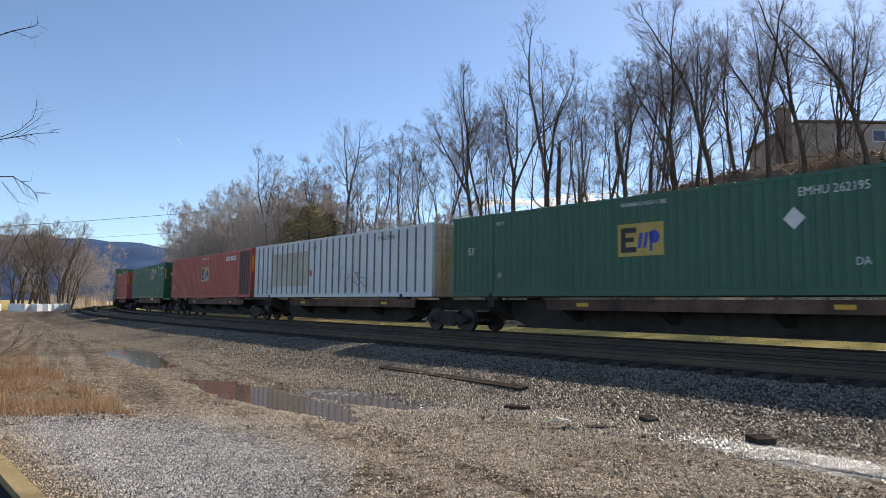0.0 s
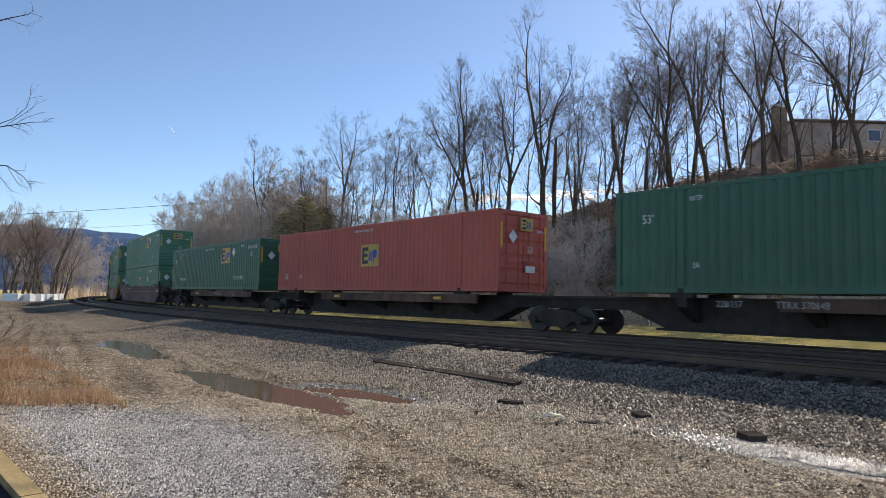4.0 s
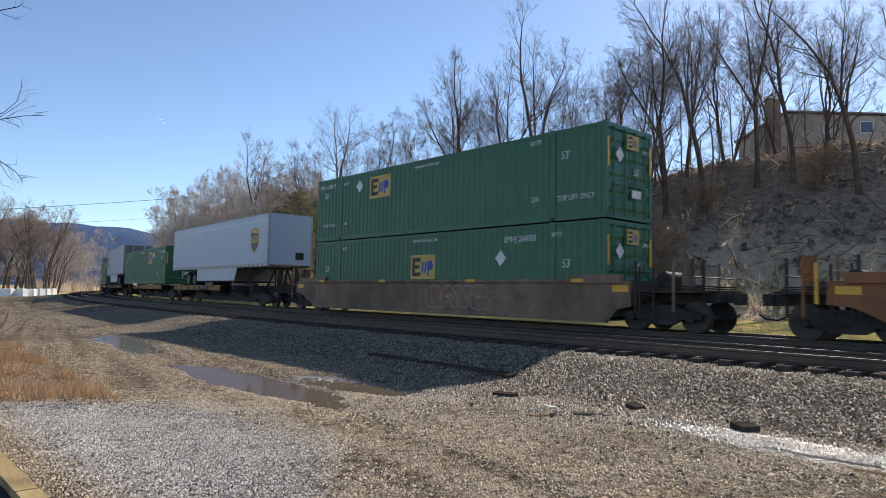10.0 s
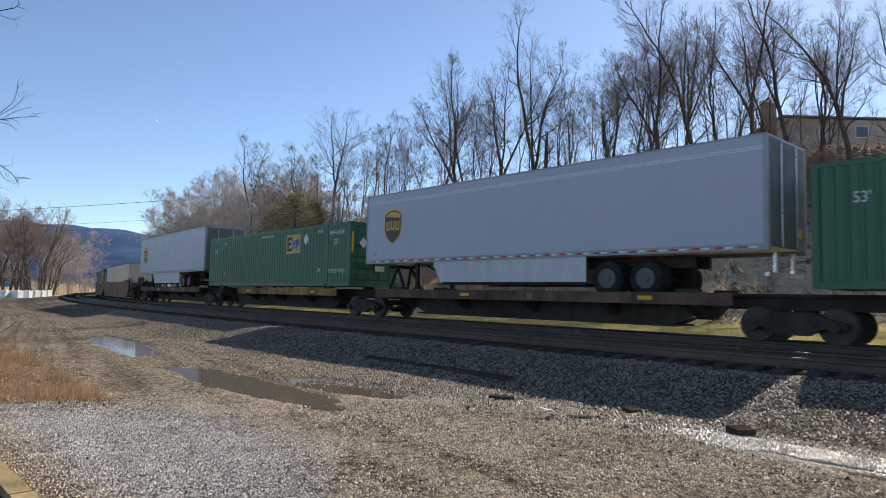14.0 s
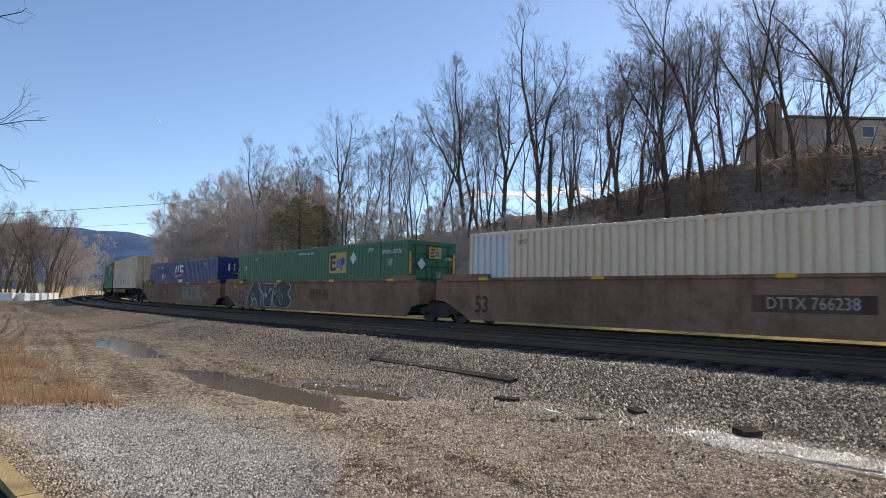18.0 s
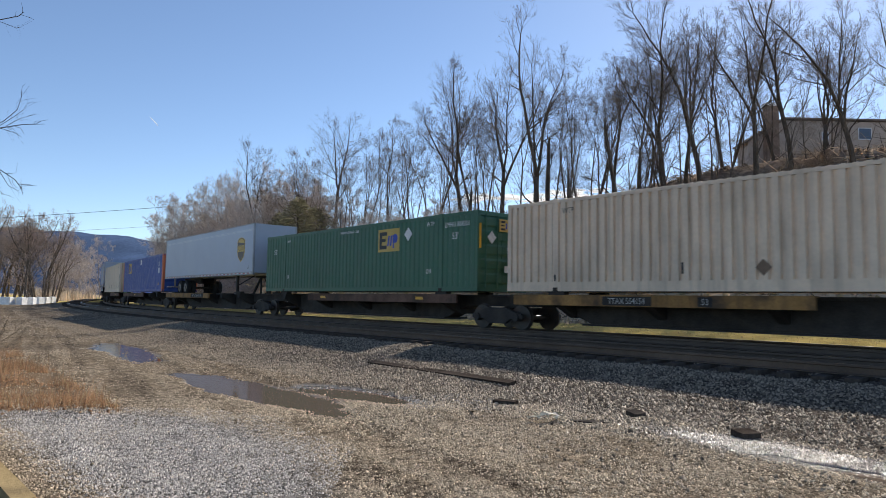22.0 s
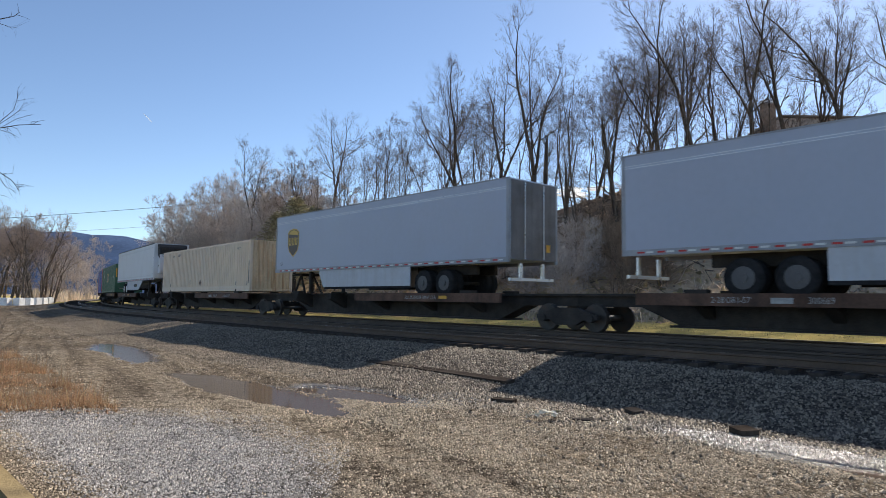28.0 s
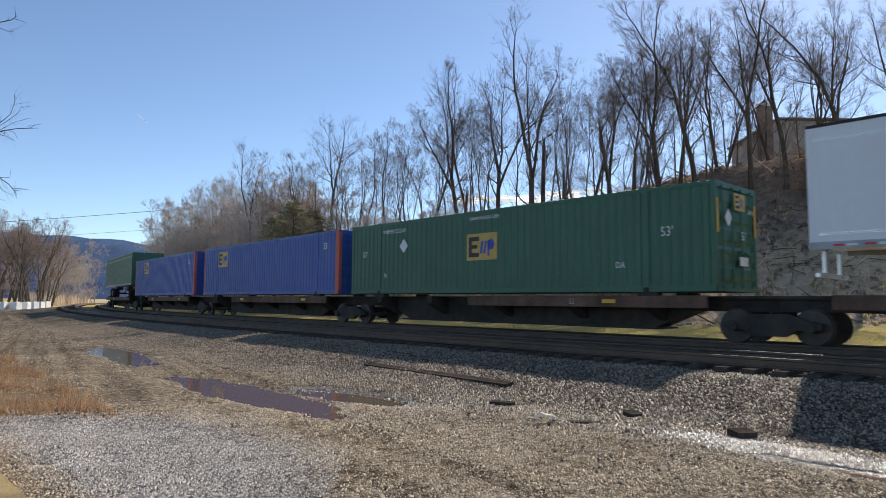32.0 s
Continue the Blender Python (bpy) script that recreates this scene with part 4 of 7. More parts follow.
def blades(name, label, points, heights, material, seed, width=0.012, lean=0.35, category="weeds"):
    """One mesh of many thin stalks growing from the land."""
    r = random.Random(seed)
    zs = land(points[:, 0], points[:, 1])
    vs, fs = [], []
    for (x, y), z, h in zip(points, zs, heights):
        a, l = r.uniform(0, 6.28), r.gauss(0, lean) * h
        dx, dy = math.cos(a), math.sin(a)
        b = r.uniform(0, 6.28)
        ux, uy = l * math.cos(b), l * math.sin(b)
        o = len(vs)
        w = width * r.uniform(0.6, 1.4)
        vs += [(x - dx * w, y - dy * w, z - 0.03), (x + dx * w, y + dy * w, z - 0.03), (x + ux * 0.4 - dx * w * 0.7, y + uy * 0.4 - dy * w * 0.7, z + h * 0.6), (x + ux * 0.4 + dx * w * 0.7, y + uy * 0.4 + dy * w * 0.7, z + h * 0.6),
               (x + ux, y + uy, z + h)]
        fs += [(o, o + 1, o + 3, o + 2), (o + 2, o + 3, o + 4)]
    me = bpy.data.meshes.new(name)
    me.from_pydata(vs, [], fs)
    me.materials.append(material)
    return tagged(new(name, me), label, category, kind="stuff")


# dry weeds at the yard's edge
n = 30000
wt_, ww_ = rs.uniform(-0.3, 1, n), rs.uniform(0, 1, n) ** 1.2 * 3.6
wx_ = -4.75 - 6.1 * wt_ - 0.77 * ww_
wy_ = 9.85 + 7.6 * wt_ - 0.62 * ww_
clump = waves(wx_, wy_, 31, 2.2) + 0.6 * waves(wx_, wy_, 33, 6.0)
keep = (clump > -0.35 + 0.6 * (ww_ < 0.5)) & (np.hypot(wx_ + 5.5, wy_ - 4.7) > 4.7)
pw, ch_ = np.stack([wx_, wy_], 1)[keep], np.clip(clump[keep] + 0.75, 0.25, 2)
blades("dry_weeds", "reddish-brown dry weeds at the edge of the yard", pw, rs.uniform(0.03, 0.16, len(pw)) * ch_, M["weed"], 41, 0.0022, 0.8)
pick = rs.uniform(0, 1, len(pw)) < 0.1
blades("pale_weeds", "straw-coloured dry grass among the weeds", pw[pick], rs.uniform(0.05, 0.24, pick.sum()) * ch_[pick], M["straw"], 49, 0.002, 0.7)
pick = (rs.uniform(0, 1, len(pw)) < 0.05) & (ch_ > 0.7)
blades("weed_stems", "thin dry upright stems among the weeds", pw[pick], rs.uniform(0.2, 0.55, pick.sum()), M["weed"], 42, 0.003, 0.25)
pick = rs.uniform(0, 1, len(pw)) < 0.3
scatter("fallen_leaves", "curled dead brown leaves under the weeds", pw[pick] + rs.normal(0, 0.12, (pick.sum(), 2)), rs.uniform(0.012, 0.035, pick.sum()), M["weed"], 40, 0.3, "leaf litter")
# tall reeds and scrub far off beyond the yard
pr = np.array([spot(p, q) for p, q in zip(rs.uniform(60, 235, 5000), rs.uniform(135, 178, 5000))])
pr = pr[track_off(pr[:, 0], pr[:, 1]) > 9]
blades("reeds", "tall pale dry reeds and scrub in the distance", pr, rs.uniform(1.0, 3.5, len(pr)), M["brush"], 43, 0.06, 0.25, "reeds")
# meadow tufts between track and hill
pm = along_track(7000, 30, -60, -2.2, -9.0)
blades("meadow_grass", "short straw-yellow winter grass beyond the track", pm, rs.uniform(0.02, 0.07, len(pm)), M["straw"], 44, 0.012, 0.6, "grass")
# brush and saplings over the hillside
n = 24000
bx = rs.uniform(-46, 52, n)
be = rs.uniform(-1.5, 24, n)
bp_ = np.stack([bx, np.interp(bx, FOOT_X, FOOT_Y) + be / 0.78], 1)
sel = waves(bp_[:, 0], bp_[:, 1], 51, 0.45) > -0.35
bp_, be = bp_[sel], be[sel]
blades("hillside_brush", "tangled dry brush and saplings on the hillside", bp_[be < 8][::2], rs.uniform(0.1, 0.75, len(bp_[be < 8][::2])), M["brush"], 45, 0.02, 0.6, "brush")
blades("hilltop_brush", "low brown brush along the top of the hillside", bp_[be >= 8], rs.uniform(0.1, 0.8, (be >= 8).sum()), M["brush_dark"], 48, 0.02, 0.9, "brush")
pl = bp_[rs.uniform(0, 1, len(bp_)) < 0.8] + rs.uniform(-0.6, 0.6, (1, 2))
scatter("dead_leaves", "drifts of dead brown leaves over the hillside", pl, rs.uniform(0.05, 0.16, len(pl)), M["leaf"], 46, 0.1, "leaf litter")
deb = bp_[be > 7.0]
deb = deb[rs.uniform(0, 1, len(deb)) < 0.3] + rs.uniform(-1.0, 1.0, (1, 2))
scatter("leaf_mounds", "heaped leaf mould and sods on the hillside", deb, rs.uniform(0.15, 0.5, len(deb)), M["mould"], 50, -0.05, "leaf litter")
low = bp_[(be > 0.5) & (be <= 7.0) & (rs.uniform(0, 1, len(bp_)) < 0.3)]
scatter("grass_tussocks", "tan tussocks of matted dry grass low on the hillside", low, rs.uniform(0.12, 0.35, len(low)), M["straw"], 57, -0.04, "dry grass")


def windfall(name, label, points, material, seed):
    """One mesh of many fallen branches that lie about on the land."""
    r, mb = random.Random(seed), MB()
    zs = land(points[:, 0], points[:, 1])
    for (x, y), z in zip(points, zs):
        a, l, rad = r.uniform(0, 6.28), r.uniform(0.7, 3.2), r.uniform(0.012, 0.045)
        d = Vector((math.cos(a), 0.4 * math.sin(a), r.gauss(0.12, 0.3)))
        p = Vector((x, y, z + 0.12))
        q = p + d * l * 0.5 + Vector((0, 0, r.uniform(-0.1, 0.25)))
        mb.tube([p, q, q + (d + Vector((r.gauss(0, 0.3), 0, r.gauss(0, 0.25)))) * l * 0.5], [rad, rad * 0.8, rad * 0.3], 4)
    return tagged(new(name, mb.mesh(name, material)), label, "fallen branches", kind="stuff")


windfall("dark_windfall", "dark fallen branches lying over the hillside", bp_[rs.uniform(0, 1, len(bp_)) < np.where(be > 6, 0.12, 0.015)], M["bark"], 55)
windfall("pale_windfall", "pale dry fallen branches lying over the hillside", bp_[rs.uniform(0, 1, len(bp_)) < 0.06], M["brush"], 56)
pf = bp_[(rs.uniform(0, 1, len(bp_)) < 0.1) & (be < 6)]
blades("pale_stalks", "pale dry stalks low on the hillside", pf, rs.uniform(0.3, 1.3, len(pf)), M["straw"], 47, 0.014, 0.45, "brush")

# far wooded ridge, distance haze put into its blue colour
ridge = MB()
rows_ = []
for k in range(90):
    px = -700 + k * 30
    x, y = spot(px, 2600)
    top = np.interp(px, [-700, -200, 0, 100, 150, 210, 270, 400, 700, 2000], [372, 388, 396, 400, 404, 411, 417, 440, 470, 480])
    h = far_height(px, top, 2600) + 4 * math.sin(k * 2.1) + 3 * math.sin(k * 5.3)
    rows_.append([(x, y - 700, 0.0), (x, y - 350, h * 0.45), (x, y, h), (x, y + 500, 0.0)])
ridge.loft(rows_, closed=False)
tagged(new("backdrop", ridge.mesh("backdrop", M["mountain"], True)), "long wooded ridge on the horizon, coloured blue for haze", "mountain", kind="structure")


def cloud_bank():
    """Low bright clouds on the horizon, so far off that they do not shift."""
    m = bpy.data.materials.new("glowing_white_cloud")
    m.use_nodes = True
    b = m.node_tree.nodes["Principled BSDF"]
    b.inputs["Base Color"].default_value, b.inputs["Roughness"].default_value = (0.8, 0.8, 0.8, 1), 1.0
    # emission added to whiten the near side, which the sun leaves in shade
    b.inputs["Emission Color"].default_value, b.inputs["Emission Strength"].default_value = (1.0, 0.97, 0.95, 1), 0.55
    r, mb = random.Random(77), MB()
    for px, py, wide, high in ((850, 337, 26, 5), (875, 340, 30, 6), (905, 339, 24, 5), (960, 338, 30, 4), (1000, 331, 26, 5), (1030, 328, 24, 4), (1065, 326, 22, 4), (830, 345, 30, 4), (930, 345, 40, 4), (1010, 338, 44, 4)):
        for _ in range(5):
            x, y = spot(px + r.uniform(-wide, wide) * 0.7, 3900)
            c, k = (x, y, far_height(px, py + r.uniform(-3, 3), 3900)), 3900 / F_PX
            a, h = wide * k * r.uniform(0.3, 0.6), high * k * r.uniform(0.35, 0.7)
            rings = [[(c[0] + a * math.sin(t) * math.cos(w), c[1] + a * 0.5 * math.sin(t) * math.sin(w), c[2] + h * math.cos(t)) for w in [2 * math.pi * j / 12 for j in range(12)]] for t in [0.05 + 3.04 * i / 7 for i in range(8)]]
            mb.loft(rings, caps=True)
    return tagged(new("backdrop_cloud", mb.mesh("backdrop_cloud", m, True)), "low white clouds on the horizon", "cloud", kind="structure")


cloud_bank()


def at(px, py, dist):
    x, y = spot(px, dist)
    return Vector((x, y, far_height(px, py, dist)))


# cables
for (p0, y0), (p1, y1), r in (((-260, 392), (470, 344), 0.03), ((-260, 418), (460, 380), 0.017)):
    pts = [at(p0 + (p1 - p0) * i / 24, y0 + (y1 - y0) * i / 24 + 4 * (1 - (2 * i / 24 - 1) ** 2), 92) for i in range(25)]
    tagged(new("overhead_cable", MB().tube(pts, [r] * 25, 6).mesh("overhead_cable", M["wire"])), "thin overhead cable high across the valley, paled for haze", "cable", "overhead cables")

# aircraft trail
trail = tagged(new("contrail", MB().tube([Vector((-24, 0, 25)), Vector((0, 0, 1)), Vector((24, 0, -25))], [0.5, 1.5, 2.0], 6).mesh("contrail", mat("white_vapour", (0.9, 0.9, 0.9), 0.95, thin=0.8))), "short thin white aircraft trail high in the clear sky", "aircraft trail")


# evergreen
def conifer(px, py, dist):
    x, y = spot(px, dist)
    z = ground_z(x, y)
    h = far_height(px, py, dist) - z
    t = thing("evergreen_tree", "dull green evergreen tree among the bare trees", "tree", m=pose(x, y, z))
    part("trunk", MB().tube([Vector((0, 0, -0.3)), Vector((0.1, 0, h * 0.5)), Vector((0, 0, h))], [0.2, 0.12, 0.02], 7), M["bark"], t)
    r, mb = random.Random(9), MB()
    for _ in range(3300):
        f = r.uniform(0.12, 1.0) ** 0.8
        a = r.uniform(0, 6.28)
        rad = (1 - f) ** 0.55 * (2.9 + 0.9 * math.sin(a * 2 + 9 * f) + 0.6 * math.sin(a * 5 + 23 * f)) * r.uniform(0.3, 1.05) + 0.1
        c = Vector((rad * math.cos(a), rad * math.sin(a), h * f + 0.25 * math.sin(a * 3)))
        d = Vector((math.cos(a), math.sin(a), r.uniform(-0.3, 0.35))) * r.uniform(0.2, 0.5)
        w = Vector((-math.sin(a), math.cos(a), r.uniform(-0.5, 0.5))) * r.uniform(0.06, 0.14)
        mb.add([tuple(c - w), tuple(c + w), tuple(c + d)], [(0, 1, 2)])
    part("crown", mb, M["needle"], t, "dense dull green needles")


conifer(528, 346, 57)
conifer(562, 362, 60)
conifer(498, 372, 63)

# ---- house on the hill ----
HD = 68.0
house = thing("house", "tan house with a brick chimney, half hidden behind trees", "house")
zb = ground_z(*spot(1450, HD)) - 0.3
hx = lambda px: spot(px, HD)[0]
hz = lambda py, px=1450: far_height(px, py, HD)
poly = [(hx(1335), zb), (hx(1625), zb), (hx(1625), hz(198)), (hx(1402), hz(198)), (hx(1335), hz(240))]
part("wall", MB().prism_y(poly, HD, HD + 2.5), M["siding"], house)
for i in range(14):
    z0 = hz(272) + i * (hz(200) - hz(272)) / 14
    part("siding_board", MB().box(hx(1340), hx(1620), HD - 0.03, HD - 0.005, z0, z0 + 0.24 if i < 7 else z0 + 0.2), M["siding"], house) if i < 9 else None
part("roof", MB().prism_y([(hx(1328), hz(243)), (hx(1402), hz(196)), (hx(1632), hz(196)), (hx(1632), hz(193)), (hx(1400), hz(193)), (hx(1327), hz(240))], HD - 0.25, HD + 2.7), M["shingle"], house)
ch = part("chimney", MB().box(hx(1362), hx(1384), HD - 0.9, HD, zb, hz(176), 0.03), M["chimney"], house)
part("chimney_cap", MB().box(hx(1360), hx(1386), HD - 1.0, HD + 0.1, hz(176), hz(171), 0.03), M["concrete"], ch)
part("flue", MB().cyl((hx(1373), HD - 0.45), 0.16, hz(171), hz(164), 12, "z"), M["steel_dark"], ch)
for px, py, w, h in ((1474, 226, 12, 16), (1546, 220, 24, 22), (1600, 222, 20, 20)):
    wnd = part("window", MB().box(hx(px - w / 2), hx(px + w / 2), HD - 0.09, HD - 0.035, hz(py + h / 2), hz(py - h / 2)), M["white"], house)
    part("pane", MB().box(hx(px - w / 2) + 0.09, hx(px + w / 2) - 0.09, HD - 0.1, HD - 0.088, hz(py + h / 2) + 0.09, hz(py - h / 2) - 0.09), M["glass"], wnd)

# ---- near things of the yard ----
# bare tree at the yard's edge, its twigs reaching in
side_tree = thing("leaning_tree", "bare tree with drooping twigs at the yard's edge", "tree")
TD = 8.0
trunk_at = at(-330, 300, TD)
part("trunk", MB().tube([Vector((trunk_at.x, trunk_at.y, -0.2)), Vector((trunk_at.x + 0.1, trunk_at.y, 2.2)), Vector((trunk_at.x - 0.1, trunk_at.y + 0.2, 4.6)), Vector((trunk_at.x + 0.2, trunk_at.y, 6.5))], [0.17, 0.13, 0.09, 0.05], 9), M["bark"], side_tree)
for pts_, r0 in ((((-330, 250), (-140, 240), (-20, 219), (30, 211), (68, 210)), 0.02), (((-330, 330), (-120, 290), (-10, 290), (22, 310), (38, 330)), 0.018), (((-330, 140), (-150, 60), (-30, 20), (8, 12), (18, 4)), 0.02),
                 (((-60, 226), (-5, 205), (18, 184), (24, 160), (22, 152)), 0.010), (((-20, 219), (14, 196), (32, 182), (36, 172)), 0.007), (((0, 214), (24, 200), (52, 192)), 0.006), (((-10, 218), (16, 226), (30, 234)), 0.006),
                 (((-10, 290), (12, 322), (30, 330), (36, 322)), 0.007), (((-30, 300), (2, 336), (18, 340)), 0.007), (((-30, 20), (6, 34), (16, 32)), 0.006), (((-100, 650), (-20, 612), (10, 590), (24, 562)), 0.010), (((-20, 612), (20, 592), (44, 578)), 0.006), (((10, 590), (22, 576), (20, 560)), 0.005)):
    pts3 = [at(p, q, TD) for p, q in pts_]
    r0 *= 0.55
    twig_ = MB().tube(pts3, [r0 * (1 - 0.75 * i / (len(pts3) - 1)) for i in range(len(pts3))], 5)
    for _ in range(9):
        i = rt.randint(len(pts3) // 2, len(pts3) - 1)
        q0 = pts3[i - 1].lerp(pts3[i], rt.uniform(0.1, 1.0))
        dd = (pts3[i] - pts3[i - 1]).normalized()
        dd = (dd + Vector((rt.gauss(0, 0.7), rt.gauss(0, 0.6), rt.gauss(0.1, 0.8)))).normalized()
        q1 = q0 + dd * rt.uniform(0.03, 0.12)
        q2 = q1 + (dd + Vector((rt.gauss(0, 0.5), 0, rt.gauss(-0.1, 0.5)))).normalized() * rt.uniform(0.03, 0.13)
        twig_.tube([q0, q1, q2], [r0 * 0.3, r0 * 0.22, r0 * 0.1], 4)
    part("branch", twig_, M["bark"], side_tree)

# timber kerb and the asphalt that it edges
kerb_m = pose(-3.62, 5.765, 0.0, 0, 0, math.degrees(math.atan2(-1.08, 0.99)))
kb = thing("timber_kerb", "weathered yellowish timber kerb beside the gravel", "kerb", m=kerb_m)
for k in range(3):
    part("timber", MB().box(-2.6 + k * 1.82, -0.8 + k * 1.82, -0.13, 0.02, -0.06, 0.11, 0.012), M["kerb"], kb)
asp = new("pavement", MB().box(-2.6, 3.0, -6.0, -0.14, -0.05, 0.045).mesh("pavement", M["asphalt"]))
asp.matrix_basis = kerb_m
tagged(asp, "dark asphalt behind the timber kerb", "pavement", kind="structure")


def loose(name, label, cat, mb, x, y, lift, turn, material, tilt=0.0):
    ob = new(name, mb.mesh(name, material))
    ob.matrix_basis = pose(x, y, ground_z(x, y) + lift, tilt, 0, turn)
    return tagged(ob, label, cat)


loose("old_tie", "long dark discarded timber lying on the ballast", "timber", MB().box(-2.36, 2.36, -0.11, 0.11, -0.05, 0.11, 0.02), 0.07, 14.03, -0.09, -51.1, M["old_timber"], 8)
loose("broken_plank", "short dark piece of broken tie on the gravel", "plank", MB().box(-0.19, 0.19, -0.09, 0.09, -0.02, 0.055, 0.02), 1.21, 10.5, 0.0, -25, M["old_timber"])
loose("tie_stub", "weathered stub of a tie beside wet gravel", "plank", MB().box(-0.13, 0.13, -0.12, 0.12, -0.02, 0.075, 0.015), 3.82, 7.92, 0.0, 12, M["old_timber"], 4)
loose("stone_slab", "flat brown stone lying in the gravel", "stone", MB().box(-0.12, 0.12, -0.1, 0.1, -0.02, 0.06, 0.03), 2.92, 9.3, 0.0, 30, M["tie"], 8)
loose("flat_board", "thin weathered board on the gravel", "plank", MB().box(-0.2, 0.2, -0.06, 0.06, -0.01, 0.02), 2.14, 8.83, 0.0, -8, M["tie"])
rp = random.Random(3)
crumple = MB()
for _ in range(26):
    c = Vector((rp.uniform(-0.24, 0.24), rp.uniform(-0.1, 0.1), rp.uniform(0.0, 0.08)))
    q = [c + Vector((rp.uniform(-0.09, 0.09), rp.uniform(-0.07, 0.07), rp.uniform(-0.02, 0.05))) for _ in range(4)]
    crumple.add([tuple(v) for v in q], [(0, 1, 2), (0, 2, 3)])
loose("crumpled_litter", "crumpled pale sheet of litter on the gravel", "litter", crumple, 1.6, 8.93, 0.035, 5, M["paper"])

# white concrete blocks far off by the road
for px, dist, w in ((-34, 92, 2.2), (17, 93, 2.5), (48, 94, 1.0), (65, 96, 1.0), (79, 99, 0.9), (91, 103, 0.8), (101, 108, 0.8)):
    x, y = spot(px, dist)
    bl = new("concrete_block", MB().box(-w / 2, w / 2, -0.6, 0.6, -0.5, 0.62, 0.06).box(-w / 2 + 0.15, w / 2 - 0.15, -0.35, 0.35, 0.62, 0.7).mesh("concrete_block", M["concrete"]))
    bl.matrix_basis = pose(x, y, ground_z(x, y) + 0.4, 0, 0, rt.uniform(-8, 8))
    tagged(bl, "white concrete block lined up along the far road", "concrete block", "blocks along the far road")

# ---- the train ----
L53, HC, WC = 16.154, 2.896, 1.295
LT = 16.4
SPEED, GAIN = 14.9013, 0.03707


def run(t):
    """Metres that the train has gone by t seconds."""
    return SPEED * t + GAIN * t * t / 2


CACHE = {}


def shared(key, make, material):
    """A mesh made once for each kind and material."""
    k = (key, material.name)
    if k not in CACHE:
        CACHE[k] = make().mesh(key.split("|")[0], material)
    return CACHE[k]


def ribbed(x0, x1, z0, z1, y, depth, pitch):
    """A corrugated sheet in the x, z plane, its ribs standing out to y."""
    s = 1 if y > 0 else -1
    n = max(2, round((x1 - x0) / pitch))
    p = (x1 - x0) / n
    prof = []
    k = (0.30, 0.36, 0.94) if depth > 0.05 else (0.18, 0.32, 0.82)
    for i in range(n):
        b = x0 + i * p
        prof += [(b, y - s * depth), (b + k[0] * p, y - s * depth), (b + k[1] * p, y), (b + k[2] * p, y)]
    prof += [(x1 - 0.04 * p, y - s * depth), (x1, y - s * depth)]
    a, c = [(x, w, z0) for x, w in prof], [(x, w, z1) for x, w in prof]
    return MB().loft([a, c] if s < 0 else [c, a], closed=False)


def ribbed_end(y0, y1, z0, z1, x, depth, pitch, flat=False):
    """A corrugated end sheet at x. flat: ribs lie level instead of upright."""
    s = 1 if x > 0 else -1
    a0, a1 = (z0, z1) if flat else (y0, y1)
    n = max(2, round((a1 - a0) / pitch))
    p = (a1 - a0) / n
    prof = []
    for i in range(n):
        b = a0 + i * p
        prof += [(b, x - s * depth), (b + 0.2 * p, x - s * depth), (b + 0.35 * p, x), (b + 0.85 * p, x)]
    prof.append((a1, x - s * depth))
    if flat:
        q = [[(w, y0, h) for h, w in prof], [(w, y1, h) for h, w in prof]]
    else:
        q = [[(w, h, z0) for h, w in prof], [(w, h, z1) for h, w in prof]]
    return MB().loft(q, closed=False)


def put_words(parent, text, size, x, z, material, y=-WC - 0.006, name="lettering", end=False, spin=0.0, bold=0.0):
    me = lettering(text, size, material, bold)
    m = pose(x, y, z, 0, 0, 90 if end else 0) @ Matrix.Rotation(radians(spin), 4, "Y") @ Matrix.Diagonal((0.95 if name == "graffiti" else 0.84, 1, 1, 1))
    return part(name, me, material, parent, m=m)


def plate(parent, x, z, w, h, material, y=-WC - 0.004, name="placard", diamond=False, label="", thick=0.006):
    def make():
        if diamond:
            poly = [(0, -h / 2), (w / 2, 0), (0, h / 2), (-w / 2, 0)]
        else:
            poly = [(-w / 2, -h / 2), (w / 2, -h / 2), (w / 2, h / 2), (-w / 2, h / 2)]
        return MB().prism_y(poly, -thick, thick)
    return part(name, shared(f"{name}|{w:.3f}|{h:.3f}|{diamond}|{thick}", make, material), None, parent, label, m=Matrix.Translation((x, y, z)))


def end_plate(parent, yy, z, w, h, material, x=L53 / 2 + 0.004, name="placard", diamond=False):
    def make():
        if diamond:
            poly = [(0, -h / 2), (w / 2, 0), (0, h / 2), (-w / 2, 0)]
        else:
            poly = [(-w / 2, -h / 2), (w / 2, -h / 2), (w / 2, h / 2), (-w / 2, h / 2)]
        return MB().prism_x(poly, -0.006, 0.006)
    return part(name, shared(f"{name}_end|{w:.3f}|{h:.3f}|{diamond}", make, material), None, parent, m=Matrix.Translation((x, yy, z)))


